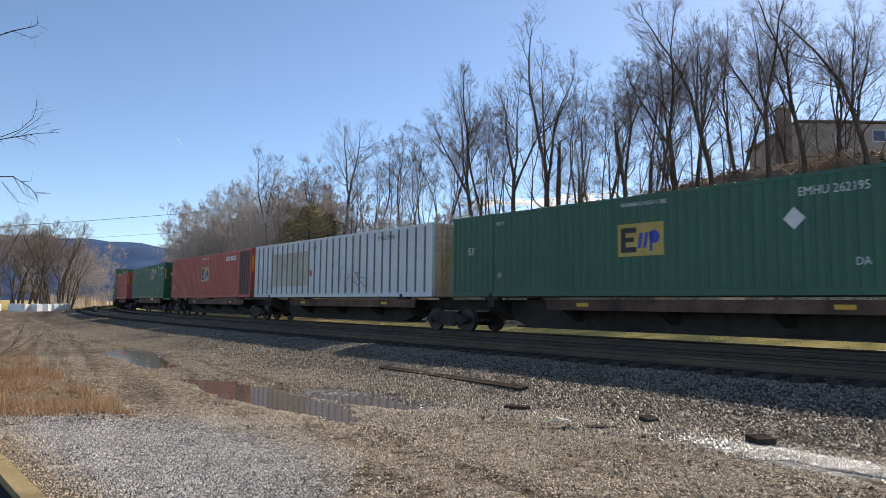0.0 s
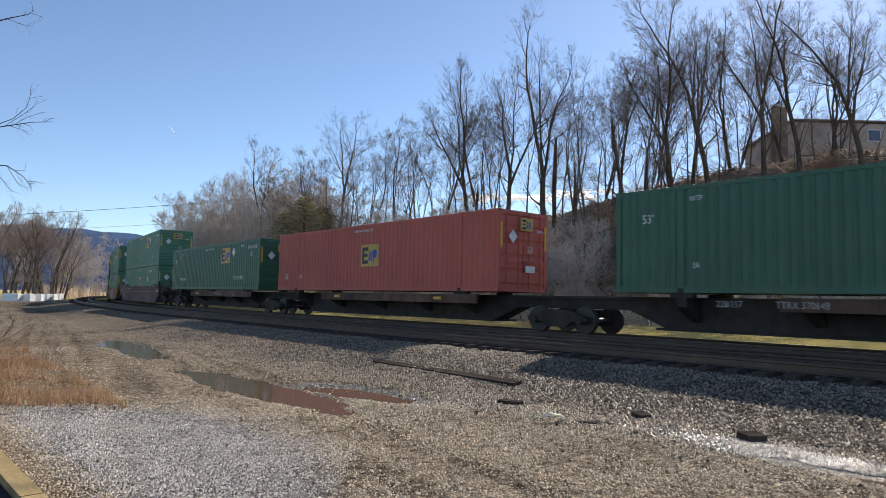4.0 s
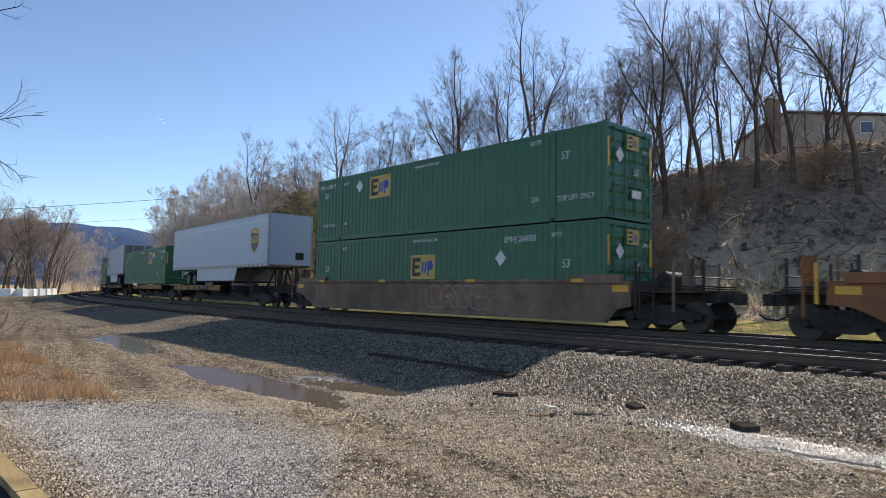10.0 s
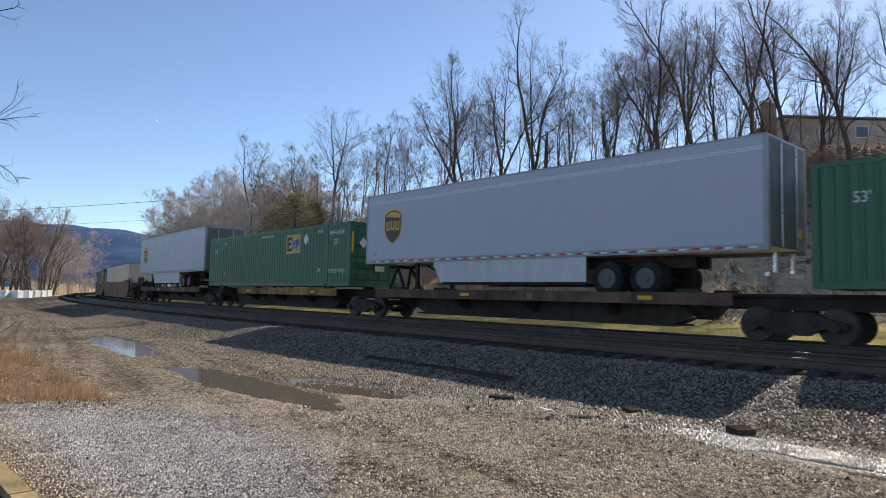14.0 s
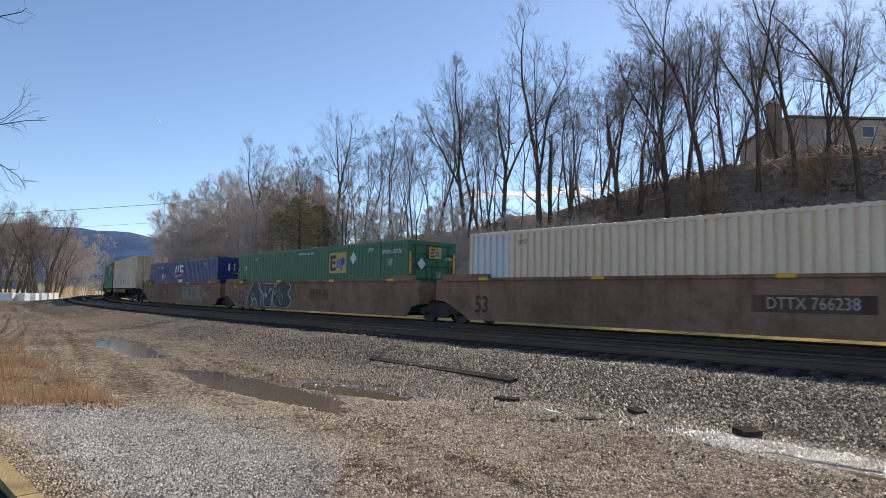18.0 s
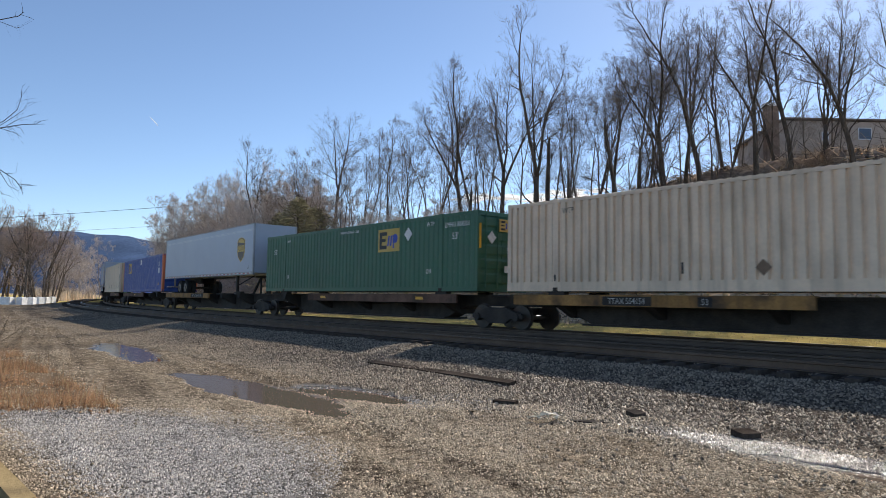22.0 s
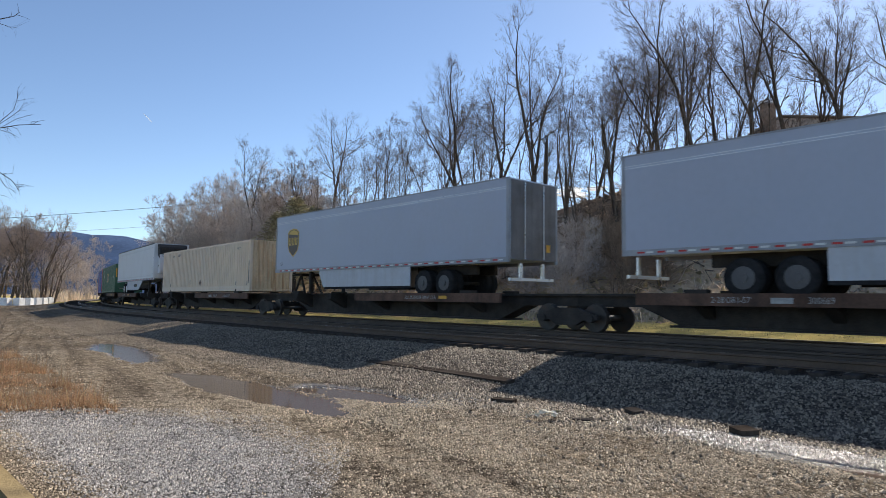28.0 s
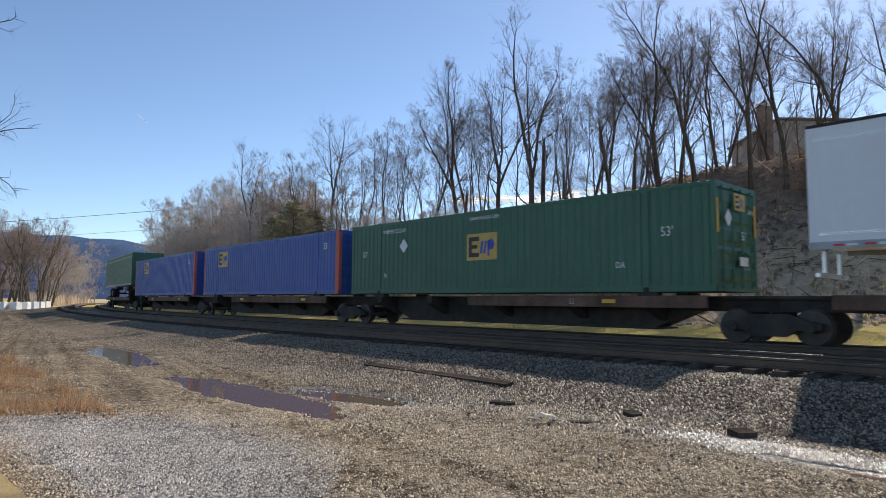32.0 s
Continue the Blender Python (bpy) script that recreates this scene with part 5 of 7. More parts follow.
def emblem(parent, x, z, w=1.45, h=0.94, panel="gold"):
    """A framed ochre panel with a dark bracket and a blue wave, drawn as plain shapes."""
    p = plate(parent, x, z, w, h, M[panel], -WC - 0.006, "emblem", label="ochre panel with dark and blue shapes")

    def dark():
        mb = MB()
        for a, b, c, d in ((-0.43, -0.08, 0.22, 0.38), (-0.43, -0.14, -0.06, 0.08), (-0.43, -0.08, -0.38, -0.22)):
            mb.box(a * w, b * w, -0.012, -0.007, c * h, d * h)
        mb.box(-0.43 * w, -0.32 * w, -0.0118, -0.0072, -0.38 * h, 0.38 * h)
        return mb

    def wave():
        mb = MB()
        for x in (-0.03, 0.09):
            mb.prism_y([((x - 0.03) * w, -0.26 * h), ((x + 0.04) * w, -0.26 * h), ((x + 0.09) * w, 0.2 * h), ((x + 0.02) * w, 0.2 * h)], -0.012, -0.007)
        mb.prism_y([(0.31 * w + 0.11 * w * math.cos(k * 0.524), 0.06 * h + 0.2 * h * math.sin(k * 0.524)) for k in range(12)], -0.012, -0.007)
        return mb.box(0.2 * w, 0.26 * w, -0.012, -0.007, -0.36 * h, 0.22 * h)
    part("emblem_bracket", shared(f"emblem_bracket|{w}", dark, M["dark_mark"]), None, p)
    part("emblem_wave", shared(f"emblem_wave|{w}", wave, M["logo_blue"]), None, p)
    return p


def rounded(poly, turns=2):
    """Cuts the corners of a closed outline."""
    for _ in range(turns):
        out = []
        for i, (x, z) in enumerate(poly):
            x1, z1 = poly[(i + 1) % len(poly)]
            out += [(0.75 * x + 0.25 * x1, 0.75 * z + 0.25 * z1), (0.25 * x + 0.75 * x1, 0.25 * z + 0.75 * z1)]
        poly = out
    return poly


def roof_ribs():
    """The corrugations of a container's roof, which show along its upper edge."""
    mb = MB()
    for k in range(62):
        x = -7.83 + k * 0.2567
        mb.loft([[(x - 0.075, y, HC - 0.014), (x - 0.045, y, HC + 0.004), (x + 0.045, y, HC + 0.004), (x + 0.075, y, HC - 0.014)] for y in (-WC + 0.035, WC - 0.035)], caps=True)
    return mb


def container(colour, label, pitch=0.285, end="door", words=(), emblems=(), diamonds=(), end_words=True, left_colour=None, right_colour=None, post_colour=None, end_colour=None, post_w=0.13, deep=0.036):
    """A 53 foot box. Its base is at z = 0; -y is the side towards the yard."""
    c = thing("shipping_container", label, "shipping container", "containers on the train")
    mt = M[colour]
    h, l2 = HC, L53 / 2
    pc = M[post_colour] if post_colour else mt
    rail = 0.29 if end == "plain" else 0.17
    for sy in (-1, 1):
        y = sy * WC
        spans = ((-l2 + 0.12, -6.2, left_colour), (-5.99, 5.99, None), (6.2, l2 - 0.12, right_colour))
        for x0, x1, cc in spans:
            mm = M[cc] if cc else mt
            part("side_panel", shared(f"side_panel|{x0:.2f}|{sy}|{pitch}|{deep}|{rail}", lambda: ribbed(x0, x1, rail - 0.01, h - 0.1, y, deep, pitch) if pitch else MB().box(x0, x1, *sorted((y - sy * 0.02, y - sy * 0.06)), 0.16, h - 0.1), mm), None, c)
        part("bottom_rail", shared(f"bottom_rail|{sy}|{rail}", lambda: MB().box(-l2, l2, *sorted((y, y - sy * 0.11)), 0.0, rail), mt), None, c)
        part("top_rail", shared(f"top_rail|{sy}", lambda: MB().box(-l2, l2, min(y, y - sy * 0.1), max(y, y - sy * 0.1), h - 0.12, h - 0.02), mt), None, c)
        for sx in (-1, 1):
            part("corner_post", shared(f"corner_post|{sx}|{sy}|{post_w}", lambda: MB().box(*sorted((sx * l2, sx * (l2 - (post_w if sx > 0 else 0.16)))), *sorted((y + sy * 0.002, y - sy * 0.16)), 0.004, h, 0.015), pc), None, c)
            part("side_post", shared(f"side_post|{sx}|{sy}", lambda: MB().box(sx * 6.096 - 0.11, sx * 6.096 + 0.11, *sorted((y + sy * 0.004, y - sy * 0.12)), 0.002, h + 0.012, 0.02), mt), None, c)
            for zz in (0.0, h - 0.1):
                part("corner_casting", shared(f"corner_casting|{sx}|{sy}|{zz}", lambda: MB().box(sx * 6.096 - 0.09, sx * 6.096 + 0.09, *sorted((y + sy * 0.012, y - sy * 0.1)), zz - 0.006, zz + 0.118, 0.01), M["steel_dark"] if zz == 0.0 else mt), None, c)
    if not pitch:
        for k in range(27):
            bx_ = -7.6 + k * 0.585
            part("batten", shared("batten", lambda: MB().box(-0.045, 0.045, -WC - 0.004, -WC + 0.05, 0.17, h - 0.12), M["batten"]), None, c, m=Matrix.Translation((bx_, 0, 0)))
        plate(c, -4.0, 1.45, 4.3, 1.75, M["faded_panel"], -WC + 0.02, "faded_patch", thick=0.006)
        plate(c, -1.55, 1.2, 0.4, 0.42, M["hazard"], -WC + 0.012, "sticker", True)
    part("roof", shared("roof", lambda: MB().box(-l2 + 0.05, l2 - 0.05, -WC + 0.06, WC - 0.06, h - 0.06, h - 0.012), mt), None, c)
    part("roof_ribs", shared("roof_ribs", roof_ribs, mt), None, c)
    part("floor", shared("floor", lambda: MB().box(-l2 + 0.1, l2 - 0.1, -WC + 0.1, WC - 0.1, 0.02, 0.12), M["steel_dark"]), None, c)
    em = M[end_colour] if end_colour else mt
    for sx in (-1, 1):
        x = sx * (l2 - 0.005)
        part("header", shared(f"header|{sx}", lambda: MB().box(*sorted((sx * l2 * 0.9995, x - sx * 0.1)), -WC + 0.15, WC - 0.15, h - 0.16, h - 0.008), em), None, c)
        part("sill", shared(f"sill|{sx}", lambda: MB().box(*sorted((sx * l2 * 0.9995, x - sx * 0.1)), -WC + 0.15, WC - 0.15, 0.006, 0.16), em), None, c)
        if end == "door" and sx > 0:
            for k in (-1, 1):
                d = part("door", shared(f"door|{k}", lambda: ribbed_end(*sorted((k * 0.012, k * (WC - 0.15))), 0.16, h - 0.16, x - 0.02, 0.03, 0.5, True), em), None, c)
                for yy in (0.28, 0.88):
                    part("lock_rod", shared(f"lock_rod|{k}|{yy}", lambda: MB().cyl((x + 0.02, k * yy), 0.022, 0.1, h - 0.1, 8, "z"), em), None, d)
                    part("rod_handle", shared(f"rod_handle|{k}|{yy}", lambda: MB().box(x + 0.02, x + 0.05, *sorted((k * yy, k * yy - k * 0.4)), 1.02, 1.07), em), None, d)
        else:
            part("end_panel", shared(f"end_panel|{sx}|{end}", lambda: ribbed_end(-WC + 0.15, WC - 0.15, 0.16, h - 0.16, x - 0.01 * sx, 0.045, 0.24, end == "level"), em), None, c)
    if end == "plain":
        for x, z, hh in ((-1.9, 0.62, 0.3), (-6.1, 0.42, 0.2), (6.1, 0.46, 0.2), (7.93, 1.1, 1.3)):
            plate(c, x, z, 0.06, hh, M["dark_mark"], -WC - 0.004, "lashing_slot")
    for text, size, x, z, mk in words:
        put_words(c, text, size, x, z, M[mk])
    for x, z, w, hh, panel in emblems:
        emblem(c, x, z, w, hh, panel)
    for x, z, s, mk in diamonds:
        plate(c, x, z, s, s * 1.1, M[mk], -WC - 0.01, "hazard_placard", True)
    if end_words:
        g = end_plate(c, 0.1, 2.42, 0.66, 0.46, M["gold"], l2 + 0.05, "end_emblem")
        part("emblem_bracket", shared("end_bracket", lambda: MB().box(0.007, 0.012, -0.26, -0.04, 0.1, 0.17).box(0.007, 0.012, -0.26, -0.08, -0.03, 0.03).box(0.007, 0.012, -0.26, -0.04, -0.17, -0.1), M["dark_mark"]), None, g)
        part("emblem_wave", shared("end_wave", lambda: MB().box(0.007, 0.012, 0.0, 0.06, -0.12, 0.1).box(0.007, 0.012, 0.12, 0.18, -0.16, 0.1), M["logo_blue"]), None, g)
        end_plate(c, -0.62, 1.95, 0.44, 0.48, M["white_mark"], l2 + 0.05, "end_placard", True)
        end_plate(c, 0.3, 0.82, 0.5, 0.24, M["white_mark"], l2 + 0.05, "data_plate")
        for yy in (-1.17, 1.17):
            end_plate(c, yy, 1.98, 0.1, 0.9, M["reflector"], l2 + 0.012, "reflective_strip")
        put_words(c, "53'", 0.32, l2 + 0.056, 1.5, M["white_mark"], 0.3, end=True)
        put_words(c, "EMHU", 0.18, l2 + 0.056, 2.2, M["white_mark"], 0.85, end=True)
    return c


def wheelset():
    mb = MB()
    for s in (-1, 1):
        y = s * 0.7525
        mb.cyl((0, 0), 0.455, *sorted((y - s * 0.075, y - s * 0.045)), 28, bevel=0.008)
        mb.cyl((0, 0), 0.42, *sorted((y - s * 0.045, y + s * 0.06)), 28, bevel=0.006)
        mb.cyl((0, 0), 0.12, *sorted((y + s * 0.06, y + s * 0.26)), 14)
        for k in range(3):
            a = 2 * math.pi * k / 3
            mb.box(0.24 * math.cos(a) - 0.02, 0.24 * math.cos(a) + 0.02, *sorted((y + s * 0.058, y + s * 0.066)), 0.24 * math.sin(a) - 0.02, 0.24 * math.sin(a) + 0.02)
    mb.cyl((0, 0), 0.085, -0.75, 0.75, 12)
    return mb


WHEELS = []


def truck(parent, x, name="truck"):
    """A two-axle bogie under a car, its middle at x. z = 0 is the rail head."""
    t = part(name, shared("truck_bolster", lambda: MB().box(-0.22, 0.22, -1.05, 1.05, 0.42, 0.72, 0.03).cyl((0, 0), 0.3, 0.7, 0.84, 16, "z"), M["steel_dark"]), None, parent, m=Matrix.Translation((x, 0, RAIL_FAR - DECK)))
    for s in (-1, 1):
        def frame_side():
            poly = [(-1.14, 0.38), (-0.95, 0.36), (-0.62, 0.36), (-0.36, 0.2), (0.36, 0.2), (0.62, 0.36), (0.95, 0.36), (1.14, 0.38), (1.14, 0.52), (0.78, 0.6), (0.42, 0.74), (-0.42, 0.74), (-0.78, 0.6), (-1.14, 0.52)]
            mb = MB().prism_y(poly, *sorted((s * 0.92, s * 1.07)))
            for k in (-0.889, 0.889):
                mb.cyl((k, 0.42), 0.13, *sorted((s * 0.9, s * 1.13)), 14)
            for k in (-0.17, 0.0, 0.17):
                mb.cyl((k, s * 1.0), 0.075, 0.26, 0.5, 10, "z")
            return mb
        part("side_frame", shared(f"side_frame|{s}", frame_side, M["steel_dark"]), None, t)
    for k in (-0.889, 0.889):
        w = part("wheelset", shared("wheelset", wheelset, M["wheel"]), None, t, m=Matrix.Translation((k, 0, 0.42)))
        WHEELS.append((w, k))
    return t


def coupler(parent, x, sx):
    part("coupler", shared(f"coupler|{sx}", lambda: MB().box(*sorted((0, sx * 0.75)), -0.09, 0.09, 0.78, 0.98, 0.02).box(*sorted((sx * 0.7, sx * 1.0)), -0.16, 0.12, 0.72, 1.02, 0.04), M["steel_dark"]), None, parent, m=Matrix.Translation((x, 0, 0)))
    def hose():
        pts = [Vector((0, -0.35, 0.75)), Vector((sx * 0.25, -0.36, 0.5)), Vector((sx * 0.55, -0.36, 0.36)), Vector((sx * 0.85, -0.34, 0.4)), Vector((sx * 1.0, -0.32, 0.5))]
        return MB().tube(pts, [0.025] * 5, 6)
    part("air_hose", shared(f"air_hose|{sx}", hose, M["tyre"]), None, parent, m=Matrix.Translation((x, 0, 0)))


def end_gear(parent, x, sx, colour, tall=1.9):
    """Platform, posts, brake stand and wheel, reservoir, pipes and ladder on a car's end."""
    p = part("end_platform", shared(f"end_platform|{sx}", lambda: MB().box(*sorted((0, sx * 1.9)), -1.35, 1.35, 1.02, 1.07), M["steel_dark"]), None, parent, m=Matrix.Translation((x, 0, 0)))
    for k, yy, mm in ((0.12, -1.33, "steel_dark"), (1.25, -1.33, colour), (0.12, 1.33, "steel_dark"), (1.25, 1.33, colour), (1.8, -0.75, "steel_dark")):
        part("post", shared(f"post|{tall}", lambda: MB().box(-0.035, 0.035, -0.035, 0.035, 0.5, tall, 0.01), M[mm]), None, p, m=Matrix.Translation((sx * k, yy, 0)))
    tank = part("reservoir", shared("reservoir", lambda: MB().cyl((0, 1.42), 0.21, -0.55, 0.55, 18, bevel=0.07), M["steel_dark"]), None, p, m=Matrix.Translation((sx * 0.42, 0.1, 0)))
    for yy in (-0.35, 0.35):
        part("strap", shared(f"tank_strap|{yy}", lambda: MB().cyl((0, 1.42), 0.222, yy - 0.03, yy + 0.03, 18).box(-0.16, 0.16, yy - 0.04, yy + 0.04, 1.07, 1.28), M["rail"]), None, tank)

    def brake():
        mb = MB()
        n, ring = 18, []
        for i in range(n + 1):
            a = 2 * math.pi * i / n
            ring.append(Vector((0, 0.28 * math.cos(a), 1.72 + 0.28 * math.sin(a))))
        mb.tube(ring, [0.018] * (n + 1), 5)
        for i in range(5):
            a = 2 * math.pi * i / 5
            mb.tube([Vector((0, 0, 1.72)), Vector((0, 0.28 * math.cos(a), 1.72 + 0.28 * math.sin(a)))], [0.014, 0.014], 4)
        return mb
    stand = part("brake_stand", shared("well_brake_stand", lambda: MB().box(-0.16, 0.1, -0.16, 0.16, 1.07, 1.5, 0.03).box(-0.12, 0.06, -0.24, 0.24, 1.5, 1.95, 0.05), M[colour]), None, p, m=Matrix.Translation((sx * 1.3, -0.55, 0)))
    part("brake_wheel", shared(f"brake_wheel|{sx}", brake, M["steel_dark"]), None, stand, m=Matrix.Translation((sx * 0.2, 0, 0)))

    def pipes():
        mb = MB()
        for k, (yy, zz) in enumerate(((-1.1, 1.16), (-0.95, 1.22), (0.7, 1.18), (1.05, 1.24))):
            mb.tube([Vector((0, yy, zz)), Vector((sx * 0.8, yy, zz + 0.02)), Vector((sx * 1.2, yy + 0.1, zz - 0.02)), Vector((sx * 1.85, yy + 0.1, zz - 0.04))], [0.022] * 4, 6)
        mb.tube([Vector((sx * 0.3, -1.36, 1.3)), Vector((sx * 1.1, -1.36, 1.3))], [0.018] * 2, 6)
        mb.tube([Vector((sx * 1.7, -1.2, 1.45)), Vector((sx * 1.7, 1.2, 1.45))], [0.02] * 2, 6)
        return mb.box(*sorted((sx * 0.75, sx * 1.05)), -0.95, -0.6, 1.07, 1.32, 0.02)
    part("pipework", shared(f"pipework|{sx}", pipes, M["wheel"]), None, p)

    def ladder():
        mb = MB()
        for xx in (0.0, 0.42):
            mb.box(*sorted((sx * xx, sx * (xx + 0.05))), -1.37, -1.33, 0.28, 1.72)
        for k in range(5):
            mb.tube([Vector((0, -1.36, 0.36 + 0.3 * k)), Vector((sx * 0.45, -1.36, 0.36 + 0.3 * k))], [0.014] * 2, 5)
        return mb
    part("ladder", shared(f"ladder|{sx}", ladder, M["steel_dark"]), None, p, m=Matrix.Translation((sx * 0.22, 0, 0)))
    for zz in (0.42, 0.75):
        part("step", shared("step", lambda: MB().box(-0.25, 0.25, -0.03, 0.03, -0.015, 0.015), M["steel_dark"]), None, p, m=Matrix.Translation((sx * 1.55, -1.33, zz)))
    if colour == "well_orange":
        part("yellow_handhold", shared("yellow_handhold", lambda: MB().box(-0.04, 0.04, -0.03, 0.03, 0.8, 1.75, 0.01), M["reflector"]), None, p, "yellow painted upright grab bar", m=Matrix.Translation((sx * 0.95, -1.4, 0)))
    return p


def spine_car(la, lb, side="spine", words=(), hitch=0, span=None):
    """One unit of an articulated skeleton car. It reaches from -la to lb; z = 0 is the rail head."""
    c = thing("spine_car", "skeleton intermodal rail car with a dark steel spine", "rail car", "cars of the train")

    def beam():
        poly = [(-la, 0.72), (-la + 2.2, 0.72), (-la + 3.4, 0.22), (lb - 3.4, 0.22), (lb - 2.2, 0.72), (lb, 0.72), (lb, 1.1), (-la, 1.1)]
        return MB().prism_y(poly, -0.36, 0.36).box(-la + 3.2, lb - 3.2, -0.62, 0.62, 0.18, 0.24).box(-la, lb, -0.5, 0.5, 1.04, 1.12)
    part("spine_beam", beam(), M["steel_dark"], c)
    x0, x1 = span or ((-7.5, 7.3) if hitch else (-3.6, 7.0))
    for s in (-1, 1):
        part("side_rail", shared(f"side_rail|{s}|{x0}", lambda: MB().box(x0, x1, *sorted((s * 1.20, s * 1.30)), 0.80, 1.12, 0.01).box(x0, x1, *sorted((s * 1.05, s * 1.21)), 1.09, 1.13), M[side]), None, c)
    for x in (-6.1, -3.0, 0.3, 3.4, 6.1):
        part("cross_arm", shared("cross_arm", lambda: MB().prism_x([(-1.25, 0.85), (-0.3, 0.4), (0.3, 0.4), (1.25, 0.85), (1.25, 1.12), (-1.25, 1.12)], -0.14, 0.14), M["steel_dark"]), None, c, m=Matrix.Translation((x, 0, 0)))
        for s in (-1, 1):
            if abs(x) > 6:
                part("container_seat", shared("container_seat", lambda: MB().box(-0.32, 0.32, -0.14, 0.14, 1.1, 1.225, 0.02), M["steel_dark"]), None, c, m=Matrix.Translation((x, s * 1.13, 0)))
    for x in (-2.2, 4.9):
        if not x0 < x < x1 or any(abs(x - w[2]) < 1.3 for w in words):
            continue
        part("reflector", shared("reflector", lambda: MB().box(-0.22, 0.22, -0.005, 0.005, -0.055, 0.055), M["reflector"]), None, c, m=Matrix.Translation((x, -1.307, 0.97)))
    for text, size, x in words:
        if side == "spine_y" and span:
            plate(c, x, 0.955, size * (0.55 * len(text) + 0.5), 0.26, M["steel_dark"], -1.3035, "number_board", label="black board behind the lettering", thick=0.003)
        put_words(c, text, size, x, 0.95, M["worn_mark"], -1.309)
    if hitch:
        def stand():
            mb = MB()
            for s in (-0.5, 0.5):
                mb.tube([Vector((-0.7 * hitch, s, 1.1)), Vector((0, s * 0.7, 2.05))], [0.07, 0.06], 6)
                mb.tube([Vector((0.35 * hitch, s, 1.1)), Vector((0, s * 0.7, 2.05))], [0.06, 0.06], 6)
            return mb.box(-0.35, 0.35, -0.55, 0.55, 2.02, 2.14, 0.03)
        part("trailer_hitch", stand(), M["steel_dark"], c, m=Matrix.Translation((hitch * 7.2, 0, 0)))
    return c


def well_car(la, lb, colour, top, label, words=(), reflectors=(-7.2, -2.6, 2.6, 7.2), steps=True):
    """One deep well unit with plate sides. z = 0 is the rail head."""
    c = thing("well_car", label, "rail car", "cars of the train")
    e = 8.75

    def sidewall(s):
        hi, lo = top - 0.71, 0.15
        poly = [(-e + 0.75, lo), (e - 0.55, lo), (e - 0.25, 0.52), (e + 0.2, 0.62), (e + 0.2, hi - 0.06), (e - 1.6, hi - 0.06), (e - 1.75, hi), (-e + 1.75, hi), (-e + 1.6, hi - 0.06), (-e - 0.95, hi - 0.06), (-e - 1.0, 0.8), (-e - 0.45, 0.74)]
        mb = MB().prism_y(poly, *sorted((s * 1.345, s * 1.375)))
        mb.box(-e + 1.75, e - 1.75, *sorted((s * 1.34, s * 1.46)), hi - 0.09, hi - 0.005)
        mb.box(-e + 0.75, e - 0.55, *sorted((s * 1.34, s * 1.45)), lo - 0.02, lo + 0.09)
        for k in range(-4, 5):
            mb.box(k * 1.7 - 0.05, k * 1.7 + 0.05, *sorted((s * 1.3, s * 1.346)), lo, hi - 0.05)
        return mb
    for s in (-1, 1):
        part("side_wall", shared(f"side_wall|{s}|{top}", lambda: sidewall(s), M[colour]), None, c)
        for sx in (-1, 1):
            part("corner_block", shared(f"corner_block|{s}|{sx}|{top}", lambda: MB().box(*((6.9, 8.7) if sx > 0 else (-9.35, -7.0)), *sorted((s * 1.32, s * 1.48)), top - 0.82, top - 0.58, 0.02), M[colour]), None, c)
    part("well_floor", shared("well_floor", lambda: MB().box(-e + 0.9, e - 0.9, -1.34, 1.34, 0.16, 0.22), M["steel_dark"]), None, c)
    for sx, l in ((-1, la), (1, lb)):
        part("end_sill", MB().box(*sorted((sx * (e - 0.15), sx * l)), -0.5, 0.5, 0.76, 1.1, 0.03), M["steel_dark"], c)
        part("bulkhead", shared(f"bulkhead|{sx}|{top}", lambda: MB().box(*sorted((sx * (e - 0.1), sx * (e + 0.2))), -1.34, 1.34, 0.62, top - 0.84), M[colour]), None, c)
    for x in reflectors:
        part("reflector", shared("reflector", lambda: MB().box(-0.22, 0.22, -0.005, 0.005, -0.055, 0.055), M["reflector"]), None, c, m=Matrix.Translation((x, -1.468 if abs(x) < 6.9 else -1.486, top - 0.75)))
    for x in (8.62, -9.3) if colour != "well_brown" else ():
        part("reflector", shared("end_reflector", lambda: MB().box(-0.26, 0.26, -0.004, 0.004, -0.09, 0.09), M["reflector"]), None, c, m=Matrix.Translation((x, -1.381, 1.12)))
    for text, size, x, z in words:
        put_words(c, text, size, x, z, M["worn_mark" if colour == "well_brown" else "white_mark"], -1.381)
        if text.startswith("DTTX"):
            plate(c, x, z, size * 6.6, size * 1.05, M["spine"], -1.3765, "number_board", label="darker painted board behind the number", thick=0.002)
    return c


